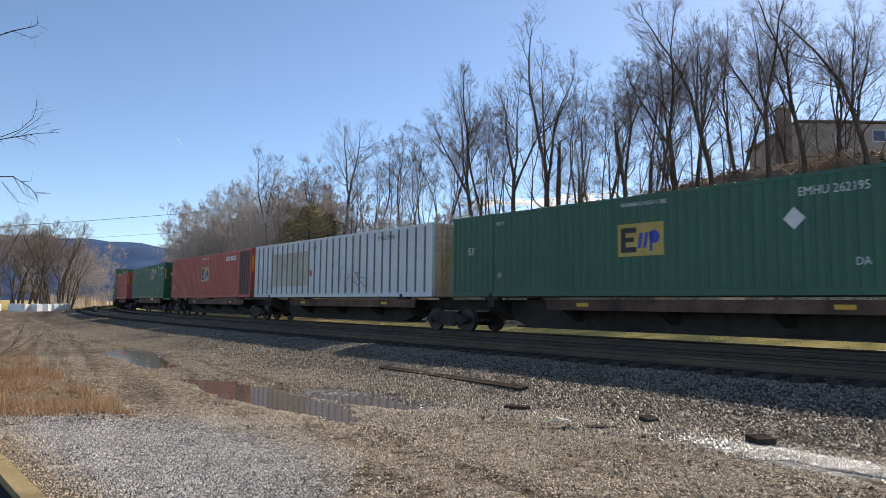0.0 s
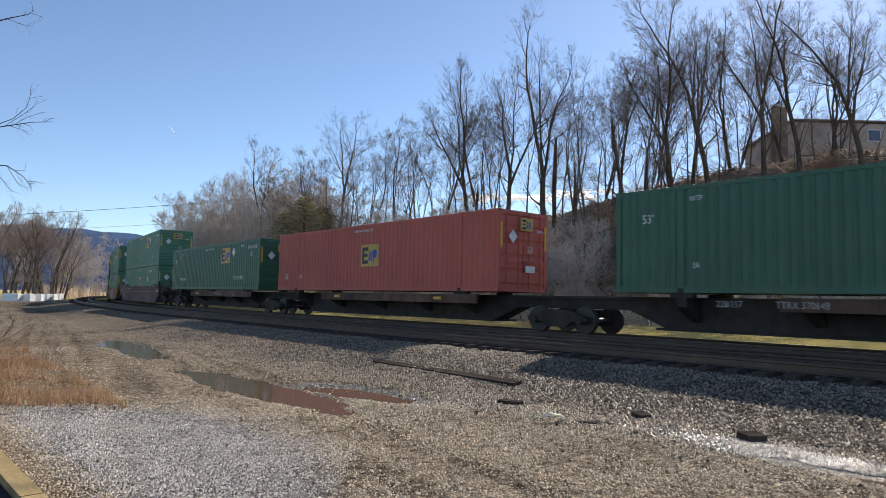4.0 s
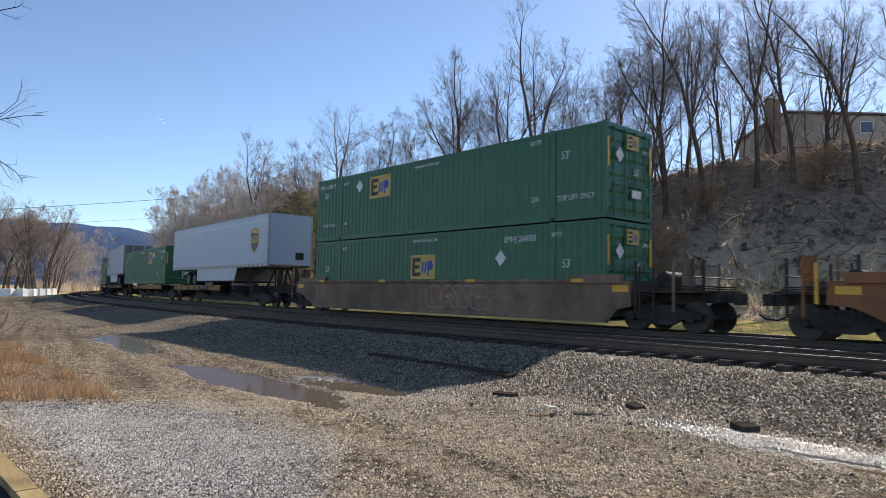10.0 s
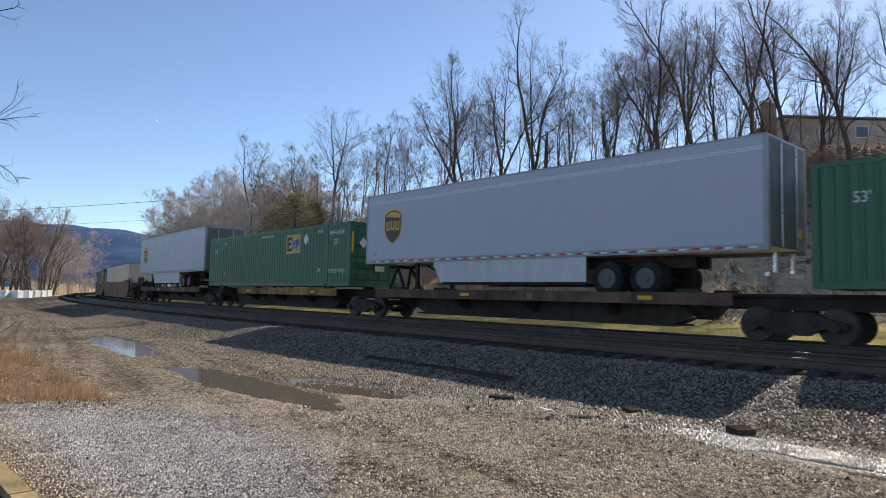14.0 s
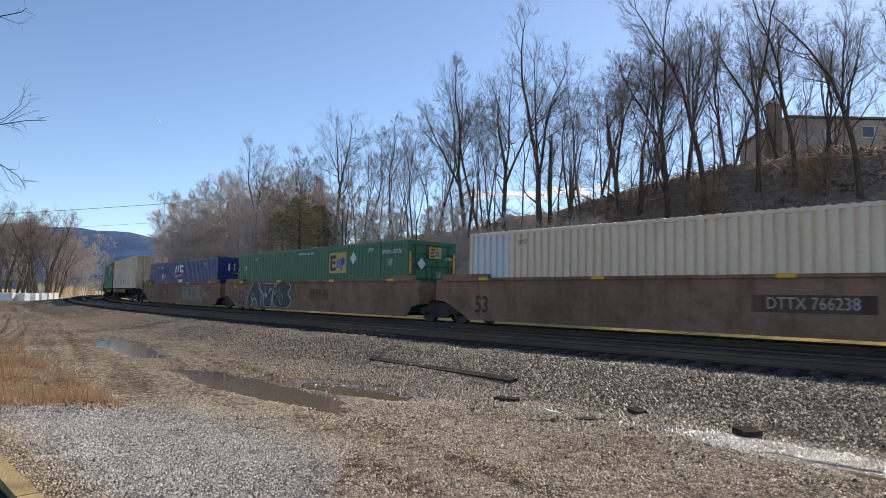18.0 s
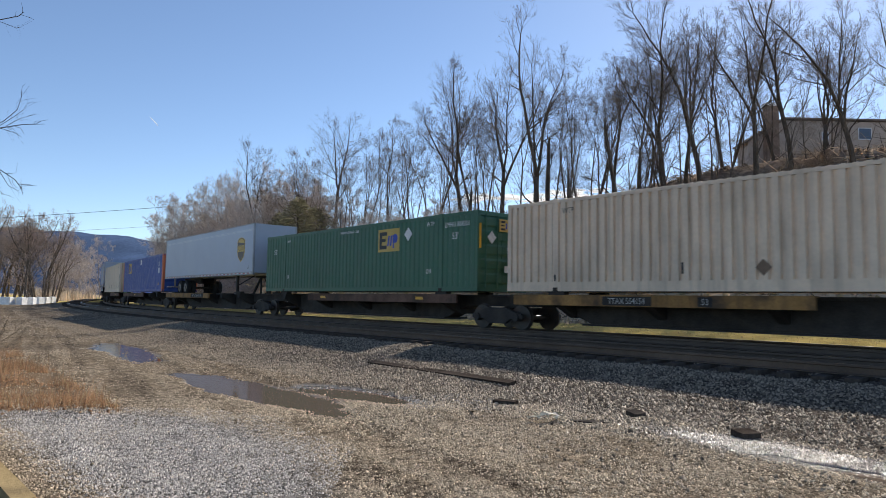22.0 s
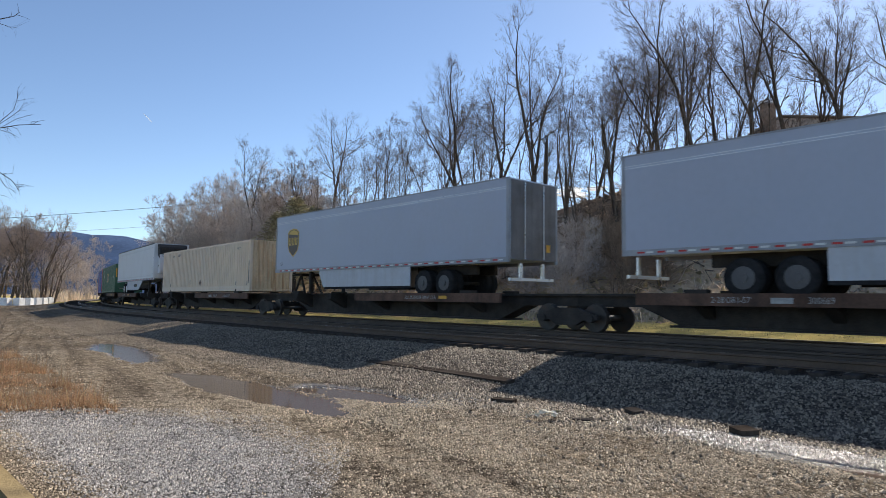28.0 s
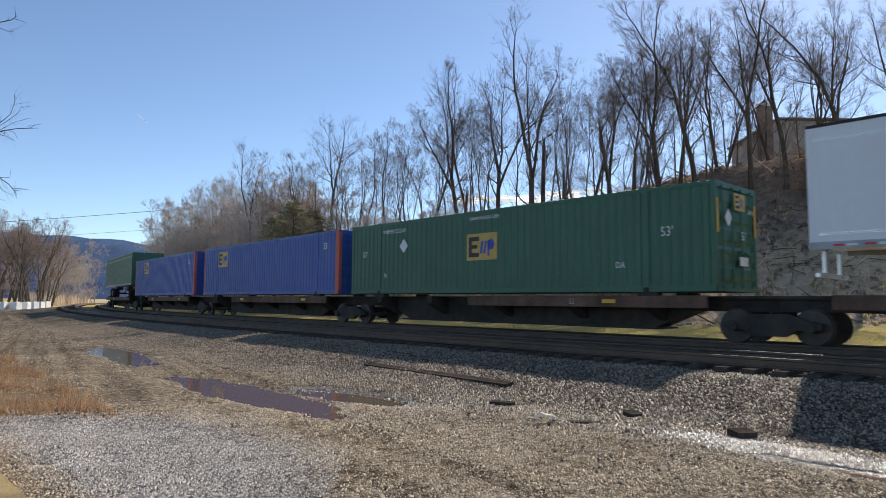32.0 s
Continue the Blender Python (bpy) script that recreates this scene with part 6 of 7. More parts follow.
def trailer(colour, label, nose, emblem_kind="shield", reefer=False, skirt=True, wheels_x=4.25):
    """A road trailer on a rail car. Its box's floor is at z = 0, the nose points to nose * x; wheels stand 1.04 below."""
    c = thing("semi_trailer", label, "semi trailer", "trailers on the train")
    mt, l2, h = M[colour], LT / 2, 2.88
    part("box_body", shared(f"box_body|{nose}", lambda: MB().box(-l2, l2, -1.3, 1.3, 0.12, h, 0.05), mt), None, c)
    for s in (-1, 1):
        part("side_rail", shared(f"bottom_side_rail|{s}", lambda: MB().box(-l2, l2, *sorted((s * 1.28, s * 1.318)), 0.0, 0.17), M["rail_grey"]), None, c)
        part("top_rail", shared(f"trailer_top_rail|{s}", lambda: MB().box(-l2 - 0.003, l2 + 0.003, *sorted((s * 1.25, s * 1.312)), h - 0.035, h + 0.012), M["rail_grey"]), None, c)
        for dz in (0.30, 0.365):
            part("trim_strip", shared(f"trim_strip|{s}|{dz}", lambda: MB().box(-l2 + 0.1, l2 - 0.1, *sorted((s * 1.295, s * 1.306)), h - dz - 0.018, h - dz), M["alu"]), None, c)
    for sx in (-1, 1):
        for s in (-1, 1):
            part("corner_post", shared(f"trailer_post|{sx}|{s}", lambda: MB().box(*sorted((sx * (l2 - 0.12), sx * (l2 + 0.012))), *sorted((s * 1.2, s * 1.312)), 0.0, h, 0.02), M["rail_grey"] if emblem_kind == "shield" else mt), None, c)
    n = 26
    for k in range(n):
        x = -l2 + 0.6 + k * (LT - 1.2) / (n - 1)
        part("red_tape", shared("red_tape", lambda: MB().box(-0.11, 0.11, -0.004, 0.004, -0.025, 0.025), M["red_tape"]), None, c, m=Matrix.Translation((x, -1.324, 0.085)))
        part("white_tape", shared("white_tape", lambda: MB().box(-0.11, 0.11, -0.004, 0.004, -0.025, 0.025), M["white_mark"]), None, c, m=Matrix.Translation((x + 0.26, -1.324, 0.085)))
    wx = -nose * wheels_x
    part("running_gear", MB().box(wx - 1.7, wx + 1.7, -0.55, -0.4, -0.35, 0.0).box(wx - 1.7, wx + 1.7, 0.4, 0.55, -0.35, 0.0).cyl((wx - 0.62, -0.66), 0.07, -1.1, 1.1, 10).cyl((wx + 0.62, -0.66), 0.07, -1.1, 1.1, 10), M["steel_dark"], c)
    for ax in (-0.62, 0.62):
        for s in (-1, 1):
            def tyres():
                return MB().cyl((0, 0), 0.51, *sorted((s * 0.62, s * 0.9)), 26, bevel=0.05).cyl((0, 0), 0.51, *sorted((s * 0.93, s * 1.22)), 26, bevel=0.05)
            w = part("wheel", shared(f"trailer_tyre|{s}", tyres, M["tyre"]), None, c, m=Matrix.Translation((wx + ax, 0, -0.66)))
            part("rim", shared(f"trailer_rim|{s}|{reefer}", lambda: MB().cyl((0, 0), 0.29, *sorted((s * 1.17, s * 1.225)), 22).cyl((0, 0), 0.12, *sorted((s * 1.2, s * 1.26)), 14), M["alu" if reefer else "rim"]), None, w)
    lx = nose * 5.2
    for s in (-1, 1):
        part("landing_leg", shared("landing_leg", lambda: MB().box(-0.07, 0.07, -0.07, 0.07, -0.98, 0.0, 0.01).box(-0.16, 0.16, -0.13, 0.13, -1.03, -0.97), M["steel_dark"]), None, c, m=Matrix.Translation((lx, s * 0.95, 0)))
    part("leg_brace", MB().tube([Vector((lx, -0.95, -0.6)), Vector((lx + nose * 0.9, -0.3, 0.0))], [0.035, 0.035], 5).tube([Vector((lx, 0.95, -0.6)), Vector((lx + nose * 0.9, 0.3, 0.0))], [0.035, 0.035], 5), M["steel_dark"], c)
    rx = -nose * (l2 - 0.1)
    part("rear_guard", MB().box(rx - 0.05, rx + 0.05, -1.15, 1.15, -0.62, -0.52).box(rx - 0.04, rx + 0.04, -0.65, -0.52, -0.62, 0.0).box(rx - 0.04, rx + 0.04, 0.52, 0.65, -0.62, 0.0), M["alu"], c)
    if skirt:
        a, b = wx + nose * 1.3, nose * 3.9
        tail = 1.6 if reefer else 0.4
        pts = [(a, 0.0), (a, -0.78), (b - nose * tail, -0.78), (b, -0.12), (b, 0.0)]
        if nose < 0:
            pts = pts[::-1]
        for s in (-1, 1):
            part("side_skirt", MB().prism_y(pts, *sorted((s * 1.26, s * 1.285))), M["white_grey"], c, "smooth pale panel hung below the trailer's side")
            part("skirt_edge", MB().box(*sorted((a, b - nose * (tail + 0.1))), *sorted((s * 1.25, s * 1.292)), -0.86, -0.76), M["tyre"], c, "black rubber lower edge")
    if emblem_kind == "shield":
        ex = nose * 6.4
        poly = [(-0.52, 0.42), (-0.5, -0.2), (-0.38, -0.48), (0, -0.74), (0.38, -0.48), (0.5, -0.2), (0.52, 0.42), (0.28, 0.56), (0, 0.6), (-0.28, 0.56)]
        e = part("emblem", shared("shield", lambda: MB().prism_y([(x * 1.0, z) for x, z in poly], -0.006, 0.006), M["brown"]), None, c, "brown and gold shield emblem", m=Matrix.Translation((ex, -1.309, 1.55)))
        part("emblem_rim", shared("rim_of_shield", lambda: MB().prism_y([(x * 1.09, z * 1.08) for x, z in poly], -0.004, 0.005), M["shield_gold"]), None, e)
        part("emblem_crest", shared("crest", lambda: MB().prism_y([(-0.48, 0.38), (0.46, 0.28), (0.48, 0.4), (0.26, 0.52), (0, 0.56), (-0.26, 0.52)], -0.009, -0.004), M["shield_gold"]), None, e)

        for x in (-0.3, 0.0, 0.3):
            part("emblem_mark", shared("shield_mark", lambda: MB().prism_y([(-0.12, -0.2), (0.11, -0.2), (0.11, 0.18), (0.04, 0.18), (0.04, -0.13), (-0.05, -0.13), (-0.05, 0.18), (-0.12, 0.18)], -0.01, -0.005), M["shield_gold"]), None, e, m=Matrix.Translation((x, 0, 0)))
        put_words(c, "53'", 0.24, nose * 7.55, 0.42, M["dark_mark"], -1.311)
    if reefer:
        fx = nose * l2
        part("cooling_unit", MB().prism_y([(fx, 0.5), (fx + nose * 0.62, 0.5), (fx + nose * 0.68, 0.7), (fx + nose * 0.62, 2.0), (fx, 2.0)][::int(-nose)], -1.0, 1.0), M["white"], c, "white and black refrigeration unit")
        part("grille", MB().prism_y([(fx + nose * 0.02, 1.99), (fx + nose * 0.62, 1.7), (fx + nose * 0.56, 2.6), (fx + nose * 0.4, 2.8), (fx + nose * 0.02, 2.84)][::int(-nose)], -1.04, 1.04), M["cloud"], c)
        for k in range(7):
            part("louvre", shared("louvre", lambda: MB().box(-0.012, 0.03, -0.85, 0.85, -0.02, 0.02), M["steel_dark"]), None, c, m=Matrix.Translation((fx + nose * 0.62, 0, 1.85 + 0.1 * k)))
        part("unit_latch", MB().box(*sorted((fx + nose * 0.25, fx + nose * 0.38)), -1.02, -0.99, 1.05, 1.17), M["cloud"], c)
        for k, ch in enumerate("PRIZ168085"):
            put_words(c, ch, 0.17, nose * (l2 - 0.14), 1.72 - 0.13 * k, M["dark_mark"], -1.325)
        for zz in (0.32, 0.36):
            part("rub_rail", shared(f"rub_rail|{zz}", lambda: MB().box(-l2 + 0.2, l2 - 0.9, -1.312, -1.298, zz, zz + 0.02), M["alu"]), None, c)
        part("black_top_rail", MB().box(-l2, l2, -1.318, -1.24, h - 0.05, h + 0.02), M["cloud"], c)
        lg = part("skirt_emblem", MB().prism_y(rounded([(-0.75, -0.13), (0.7, -0.13), (0.75, 0.13), (-0.7, 0.13)]), -0.003, 0.003), M["cloud"], c, "dark printed emblem on the skirt", m=Matrix.Translation((1.0, -1.292, -0.38)))
        part("emblem_leaf", MB().prism_y(rounded([(0.1, -0.1), (0.6, -0.05), (0.62, 0.1), (0.25, 0.08)]), -0.005, -0.0035), M["graf_olive"], lg)
        part("fuel_tank", MB().cyl((nose * 2.2, -0.35), 0.3, -1.1, -0.3, 16), M["alu"], c)
    else:
        fx = -nose * (l2 + 0.016)
        part("rear_door" if nose < 0 else "nose_panel", MB().box(*sorted((fx, fx + nose * 0.02)), -1.19, 1.19, 0.1, h - 0.05), M["white_grey"] if nose > 0 else M["door_grey"], c)
        gx = nose * (l2 + 0.016)
        part("nose_panel", MB().box(*sorted((gx, gx - nose * 0.02)), -1.19, 1.19, 0.1, h - 0.05), mt, c)
    if nose < 0 and not reefer:
        end_plate(c, 0.75, 0.55, 0.2, 0.26, M["reflector"], l2 + 0.03, "door_sticker")
        for yy in (-0.5, 0.5):
            part("door_rod", shared(f"door_rod|{yy}", lambda: MB().cyl((l2 + 0.04, yy), 0.018, 0.12, h - 0.1, 8, "z"), M["alu"]), None, c)
    return c


W_, D_ = "white_mark", "dark_mark"


def green_words(num, kind="P", extra=()):
    """White lettering; the kinds differ in where it stands."""
    out = [("WARNING HIGH CUBE", 0.17, -0.1, 2.62, W_), ("IA", 0.24, -5.65, 0.72, W_), ("WTP", 0.2, -5.65, 2.5, W_)]
    if kind == "P":
        return out + [("53'", 0.36, -7.05, 2.03, W_), ("53'", 0.36, 6.92, 2.02, W_), (num, 0.27, 7.02, 2.45, W_), ("WTP", 0.25, 5.5, 2.56, W_), ("DA", 0.26, 5.45, 0.75, W_), *extra]
    if kind == "Q":
        return out + [("53'", 0.36, -7.05, 1.6, W_), ("53'", 0.38, 6.68, 1.58, W_), (num, 0.3, 4.75, 2.44, W_), ("WTP", 0.24, 6.3, 2.5, W_), ("DA", 0.26, 5.3, 0.75, W_), *extra]
    if kind == "M":
        return out + [("53'", 0.36, -7.25, 2.1, W_), ("53'", 0.36, 6.62, 2.04, W_), (num, 0.26, -7.2, 2.52, W_), ("DA", 0.26, 5.4, 0.75, W_), ("WTP", 0.25, 5.4, 2.6, W_), *extra]
    return out + [("53'", 0.34, -7.08, 1.63, W_), ("53'", 0.38, 6.75, 1.62, W_), (num, 0.24, -5.0, 2.5, W_), ("DA", 0.26, 5.3, 0.76, W_), *extra]


LAYOUT = {"P": ((2.85, 2.1), (4.15, 2.27)), "Q": ((-0.2, 1.6), (3.9, 1.83)), "M": ((-3.1, 2.13), (-4.6, 2.3)), "N": ((-0.2, 1.61), (-4.49, 1.88))}


def green_box(num, kind="P", colour="green", extra=(), diamond=True, **kw):
    (ex, ez), (dx, dz) = LAYOUT[kind]
    return container(colour, "green 53 foot container with an ochre emblem and white lettering", words=green_words(num, kind, extra), emblems=((ex, ez, 1.45, 0.94, "gold"),),
                     diamonds=((dx, dz, 0.5, W_),) if diamond else (), **kw)


U = {1: 14.55, 2: -2.75, 3: -19.45, 4: -38.1, 5: -58.9, 6: -77.45, 7: -98.3, 8: -121.75, 9: -145.35, 10: -166.65, 11: -185.0, 12: -202.2, 13: -219.7, 14: -236.85, 15: -258.3,
     16: -277.95, 17: -297.4, 18: -318.95, 19: -336.5, 20: -354.45, 21: -371.4, 22: -390.2, 23: -409.35, 24: -430.05, 25: -449.45, 26: -468.45, 27: -486.9, 28: -504.05, 29: -522.0, 30: -539.9}

TOP_R, TOP_L = ("TOP LIFT ONLY", 0.24, 7.0, 0.69, W_), ("TOP LIFT ONLY", 0.2, -7.1, 0.69, W_)
CARGO = {}
CARGO[1] = [green_box("EMHU 262195", "Q")]
CARGO[2] = [container("white", "dirty white container with grey upright battens and a faded patch", pitch=0.0, words=(("EMHU 239636", 0.25, 5.0, 2.5, D_), ("53 102", 0.2, -1.2, 2.45, D_)), end_words=False, end_colour="rusty_end")]
CARGO[3] = [container("red", "faded red container with a dark maroon end section", words=(("53'", 0.34, -7.3, 0.76, W_), ("WARNING HIGH CUBE", 0.17, -0.2, 2.64, W_)), emblems=((-0.12, 1.58, 1.5, 0.95, "gold"),), right_colour="maroon")]
CARGO[4] = [green_box("EMHJ 643646", end="level")]
CARGO[5] = [container("red", "faded red container with white numbers", words=(("53'", 0.36, -7.1, 0.67, W_), ("DA", 0.28, -5.69, 0.66, W_), ("WARNING HIGH CUBE", 0.17, -0.2, 2.62, W_)), emblems=((0.34, 1.52, 1.3, 0.95, "gold"),))]
CARGO[6] = [green_box("EMHU 845258", "P", "green", (("TOP LIFT ONLY", 0.26, 5.02, 0.68, W_), ("TOP LIFT ONLY", 0.22, -5.38, 0.7, W_)))]
CARGO[7] = [green_box("EMHU 270774", "Q", "green3", end="level"), green_box("EMHJ 643307", "P", "green3", end="level")]
CARGO[8] = [green_box("EMHU 651482", "P", "green3"), green_box("EMHU 263016", "Q", "green3")]
CARGO[9] = [green_box("EMHJ 264028", "Q", "green2"), green_box("EMHU 653137", "M", "green2", (TOP_R, TOP_L))]
CARGO[11] = [green_box("EMHU 821018", "P", "green2")]
CARGO[13] = [green_box("EMHU 884001", "P", "green2", (TOP_R,))]
CARGO[15] = [container(end="plain", colour="tan", deep=0.075, label="cream ribbed container standing low in a well", words=(("WTP", 0.24, -5.6, 2.47, D_), ("WTP", 0.26, 6.3, 2.47, D_)), left_colour="white", end_words=False)]
CARGO[16] = [green_box("EMHU 610536", "P", "green2")]
CARGO[17] = [container("navy", "dark blue container with a white and orange emblem", words=(("WTP", 0.26, 5.63, 2.48, W_), ("WTP", 0.2, -5.7, 2.5, W_), ("450041", 0.26, -4.5, 2.49, W_)), diamonds=((-4.36, 1.82, 0.46, W_), (-3.7, 1.82, 0.46, "hazard")), end_words=False)]
CARGO[18] = [container(end="plain", colour="cream_dirty", deep=0.075, label="weathered cream container with rust-streaked end", end_colour="rusty_end", words=(("53'", 0.25, 7.65, 0.46, D_), ("WTP", 0.24, -5.6, 2.5, D_), ("WTP", 0.24, 6.35, 2.5, D_)), diamonds=((0.17, 0.59, 0.38, "well_grey"),), end_words=False)]
CARGO[19] = [green_box("EMHU 864201", "P")]
CARGO[21] = [container("blue", "blue container with orange corner posts and an ochre emblem", words=(("53", 0.5, 6.75, 2.12, W_), ("DA", 0.26, -5.6, 0.6, W_)), emblems=((-4.95, 2.1, 1.35, 0.9, "gold"),), post_colour="orange", post_w=0.4, end_words=False)]
CARGO[22] = [container(end="plain", colour="tan", deep=0.075, label="cream ribbed container with a rusty end", words=(("53'", 0.25, 7.65, 0.46, D_), ("WTP", 0.24, 6.37, 2.48, D_)), diamonds=((0.09, 0.59, 0.38, "well_grey"),), end_colour="rusty_end", end_words=False)]
CARGO[25] = [container(end="plain", colour="tan", deep=0.075, label="cream ribbed container with an orange-rusted end", words=(("53'", 0.25, 7.7, 0.44, D_), ("WTP", 0.26, 6.38, 2.47, D_), ("WTP", 0.26, -5.6, 2.47, D_), ("603476", 0.26, -4.3, 2.52, D_)), diamonds=((0.09, 0.56, 0.38, "well_grey"),), end_colour="rusty_end", end_words=False)]
CARGO[27] = [green_box("EMHU 262160", "N")]
CARGO[28] = [container("blue", "blue container with red corner posts", words=(("53", 0.4, 6.9, 2.2, W_),), emblems=((-5.07, 2.11, 1.35, 0.9, "gold"),), post_colour="red", post_w=0.3, end_words=False)]
CARGO[29] = [container("blue", "blue container with red corner posts", words=(("53", 0.4, 6.9, 2.2, W_),), emblems=((-4.46, 2.2, 1.35, 0.9, "gold"),), post_colour="red", post_w=0.25, end_words=False)]
PALE_T = "pale grey road trailer with a brown and gold shield"
for n, nose in ((10, 1), (12, -1), (14, -1), (20, 1), (23, 1), (24, -1)):
    CARGO[n] = [trailer("trailer", PALE_T, nose, skirt=n != 20)]
CARGO[26] = [trailer("trailer_white", "white refrigerated road trailer with a black cooling unit", 1, "", True)]
CARGO[30] = [trailer("green", "dark green road trailer riding a rail car", 1, "", skirt=False)]

WELLS = {7: ("well_maroon", 2.22, "faded maroon double-stack well car"), 8: ("well_orange", 2.1, "orange-brown double-stack well car with graffiti"), 9: ("well_grey", 2.1, "grey-brown double-stack well car with faded graffiti"),
         15: ("well_brown", 2.32, "brown plate-sided well car with white lettering"), 16: ("well_brown", 2.32, "brown plate-sided well car with white and black graffiti"), 17: ("well_brown", 2.32, "brown plate-sided well car with grey outline graffiti")}
BREAK_AFTER = {3, 6, 7, 8, 9, 14, 17, 22, 25}
SIDE = {n: "spine_y" for n in (10, 11, 13, 18, 20)}
SPAN = {n: (-7.8, 1.3) for n in (10, 18, 20, 21, 23, 26)} | {n: (-0.9, 7.8) for n in (22, 24, 25, 27)}  # where the side rails run
CAR_WORDS = {4: (("TTRX 370648", 0.24, -3.1), ("228/157", 0.24, -4.8)), 6: (("TTRX 370648", 0.26, 1.8), ("2-28/157", 0.26, 4.6)), 12: (("53", 0.26, 0.8),), 14: (("TTAX 554050", 0.26, 1.4), ("53", 0.26, 3.9)),
             10: (("TTAX 554050", 0.26, -1.6),), 18: (("TTAX 554154", 0.24, -3.6), ("53", 0.24, -1.3)), 23: (("2-28'OR1-57'", 0.22, -5.15), ("300669", 0.22, -3.1)), 25: (("300669", 0.22, 2.85), ("2-28' OR 1-57'", 0.22, 4.7)), 27: (("53", 0.24, 3.6),),
             20: (("ALL PURPOSE SPINE CAR", 0.2, -0.95), ("53", 0.24, -5.6)), 24: (("ALL PURPOSE SPINE CAR", 0.2, 3.6),),
             26: (("TTAX 654244", 0.24, -4.5), ("53", 0.22, -0.9))}
WELL_WORDS = {7: (("527447", 0.3, -4.5, 1.27), ("53", 0.58, -7.95, 0.66), ("53", 0.26, -8.5, 1.33), ("40", 0.2, -6.6, 1.33), ("45", 0.2, -7.4, 1.33)), 8: (("493540", 0.26, -4.66, 0.95),), 15: (("DTTX 766238", 0.4, 3.1, 0.9),), 17: (("DTTX 766238", 0.34, -3.56, 0.93),)}

TRAIN = []  # (thing, middle along the train, height above rail, half pivots)
for n in range(1, 31):
    u = U[n]
    kind = "well" if n in WELLS else "spine"

    def reach(sign):
        """How far the unit reaches past its middle, where its bogie stands, and whether a coupling follows."""
        o = n - sign
        cut = (n in BREAK_AFTER) if sign < 0 else ((n - 1) in BREAK_AFTER)
        if o not in U:
            return L53 / 2 + 0.9, L53 / 2 - 0.6, True
        gap = abs(U[o] - u) - L53
        if cut:
            if kind == "well":
                return L53 / 2 + 3.0, L53 / 2 + (1.6 if sign > 0 else 1.35), True
            return L53 / 2 + (1.0 if o in WELLS else gap / 2 - 0.45), L53 / 2 - 0.75, True
        return L53 / 2 + gap / 2, L53 / 2 + gap / 2, False
    lb, pb, cb = reach(1)
    la, pa, ca = reach(-1)
    if kind == "well":
        colour, top, lab = WELLS[n]
        car = well_car(la, lb, colour, top, lab, WELL_WORDS.get(n, ()))
    else:
        trailing = n in (10, 12, 14, 20, 23, 24, 26, 30)
        car = spine_car(la, lb, SIDE.get(n, "spine"), CAR_WORDS.get(n, ()), hitch=(1 if n in (10, 20, 23, 26, 30) else -1) if trailing else 0, span=SPAN.get(n))
    truck(car, -pa if ca else -la)
    if cb:
        truck(car, pb)
        coupler(car, lb - 0.5, 1)
        if kind == "well":
            end_gear(car, L53 / 2 + 0.9, 1, colour)
    if ca:
        coupler(car, -la + 0.5, -1)
        if kind == "well":
            end_gear(car, -L53 / 2 - 0.9, -1, colour)
    if (cb or ca) and kind == "spine":
        sx = 1 if cb else -1
        part("brake_stand", MB().box(-0.03, 0.03, -0.03, 0.03, 1.1, 1.7).box(0.35, 0.4, -0.03, 0.03, 1.1, 1.7).box(-0.03, 0.4, -0.025, 0.025, 1.66, 1.71).box(-0.03, 0.4, -0.025, 0.025, 1.4, 1.44), M["steel_dark"], car, m=Matrix.Translation((sx * (L53 / 2 + 0.35), -0.7, 0)))
    TRAIN.append((car, u, 0.0, (la + pa) / 2 if not ca else pa, pb))
    z = 1.235
    if kind == "well":
        z = 0.29
    if n in (10, 12, 14, 20, 23, 24, 26, 30):
        z = 2.17
    for k, load in enumerate(CARGO[n]):
        TRAIN.append((load, u, z + k * (HC + 0.045), (la + pa) / 2 if not ca else pa, pb))



# ---- spray paint on the wells ----


def ribbon(mb, pts, w, y):
    """A flat painted stroke along points in x, z."""
    left, right = [], []
    for i, (x, z) in enumerate(pts):
        a, b = pts[max(i - 1, 0)], pts[min(i + 1, len(pts) - 1)]
        dx, dz = b[0] - a[0], b[1] - a[1]
        n = math.hypot(dx, dz) or 1
        left.append((x - dz / n * w / 2, y, z + dx / n * w / 2))
        right.append((x + dz / n * w / 2, y, z - dx / n * w / 2))
    mb.loft([right, left], closed=False)


def blob(cx, cz, rx, rz, r, n=16):
    return [(cx + rx * math.cos(2 * math.pi * k / n) * r.uniform(0.8, 1.1), cz + rz * math.sin(2 * math.pi * k / n) * r.uniform(0.85, 1.08)) for k in range(n)]


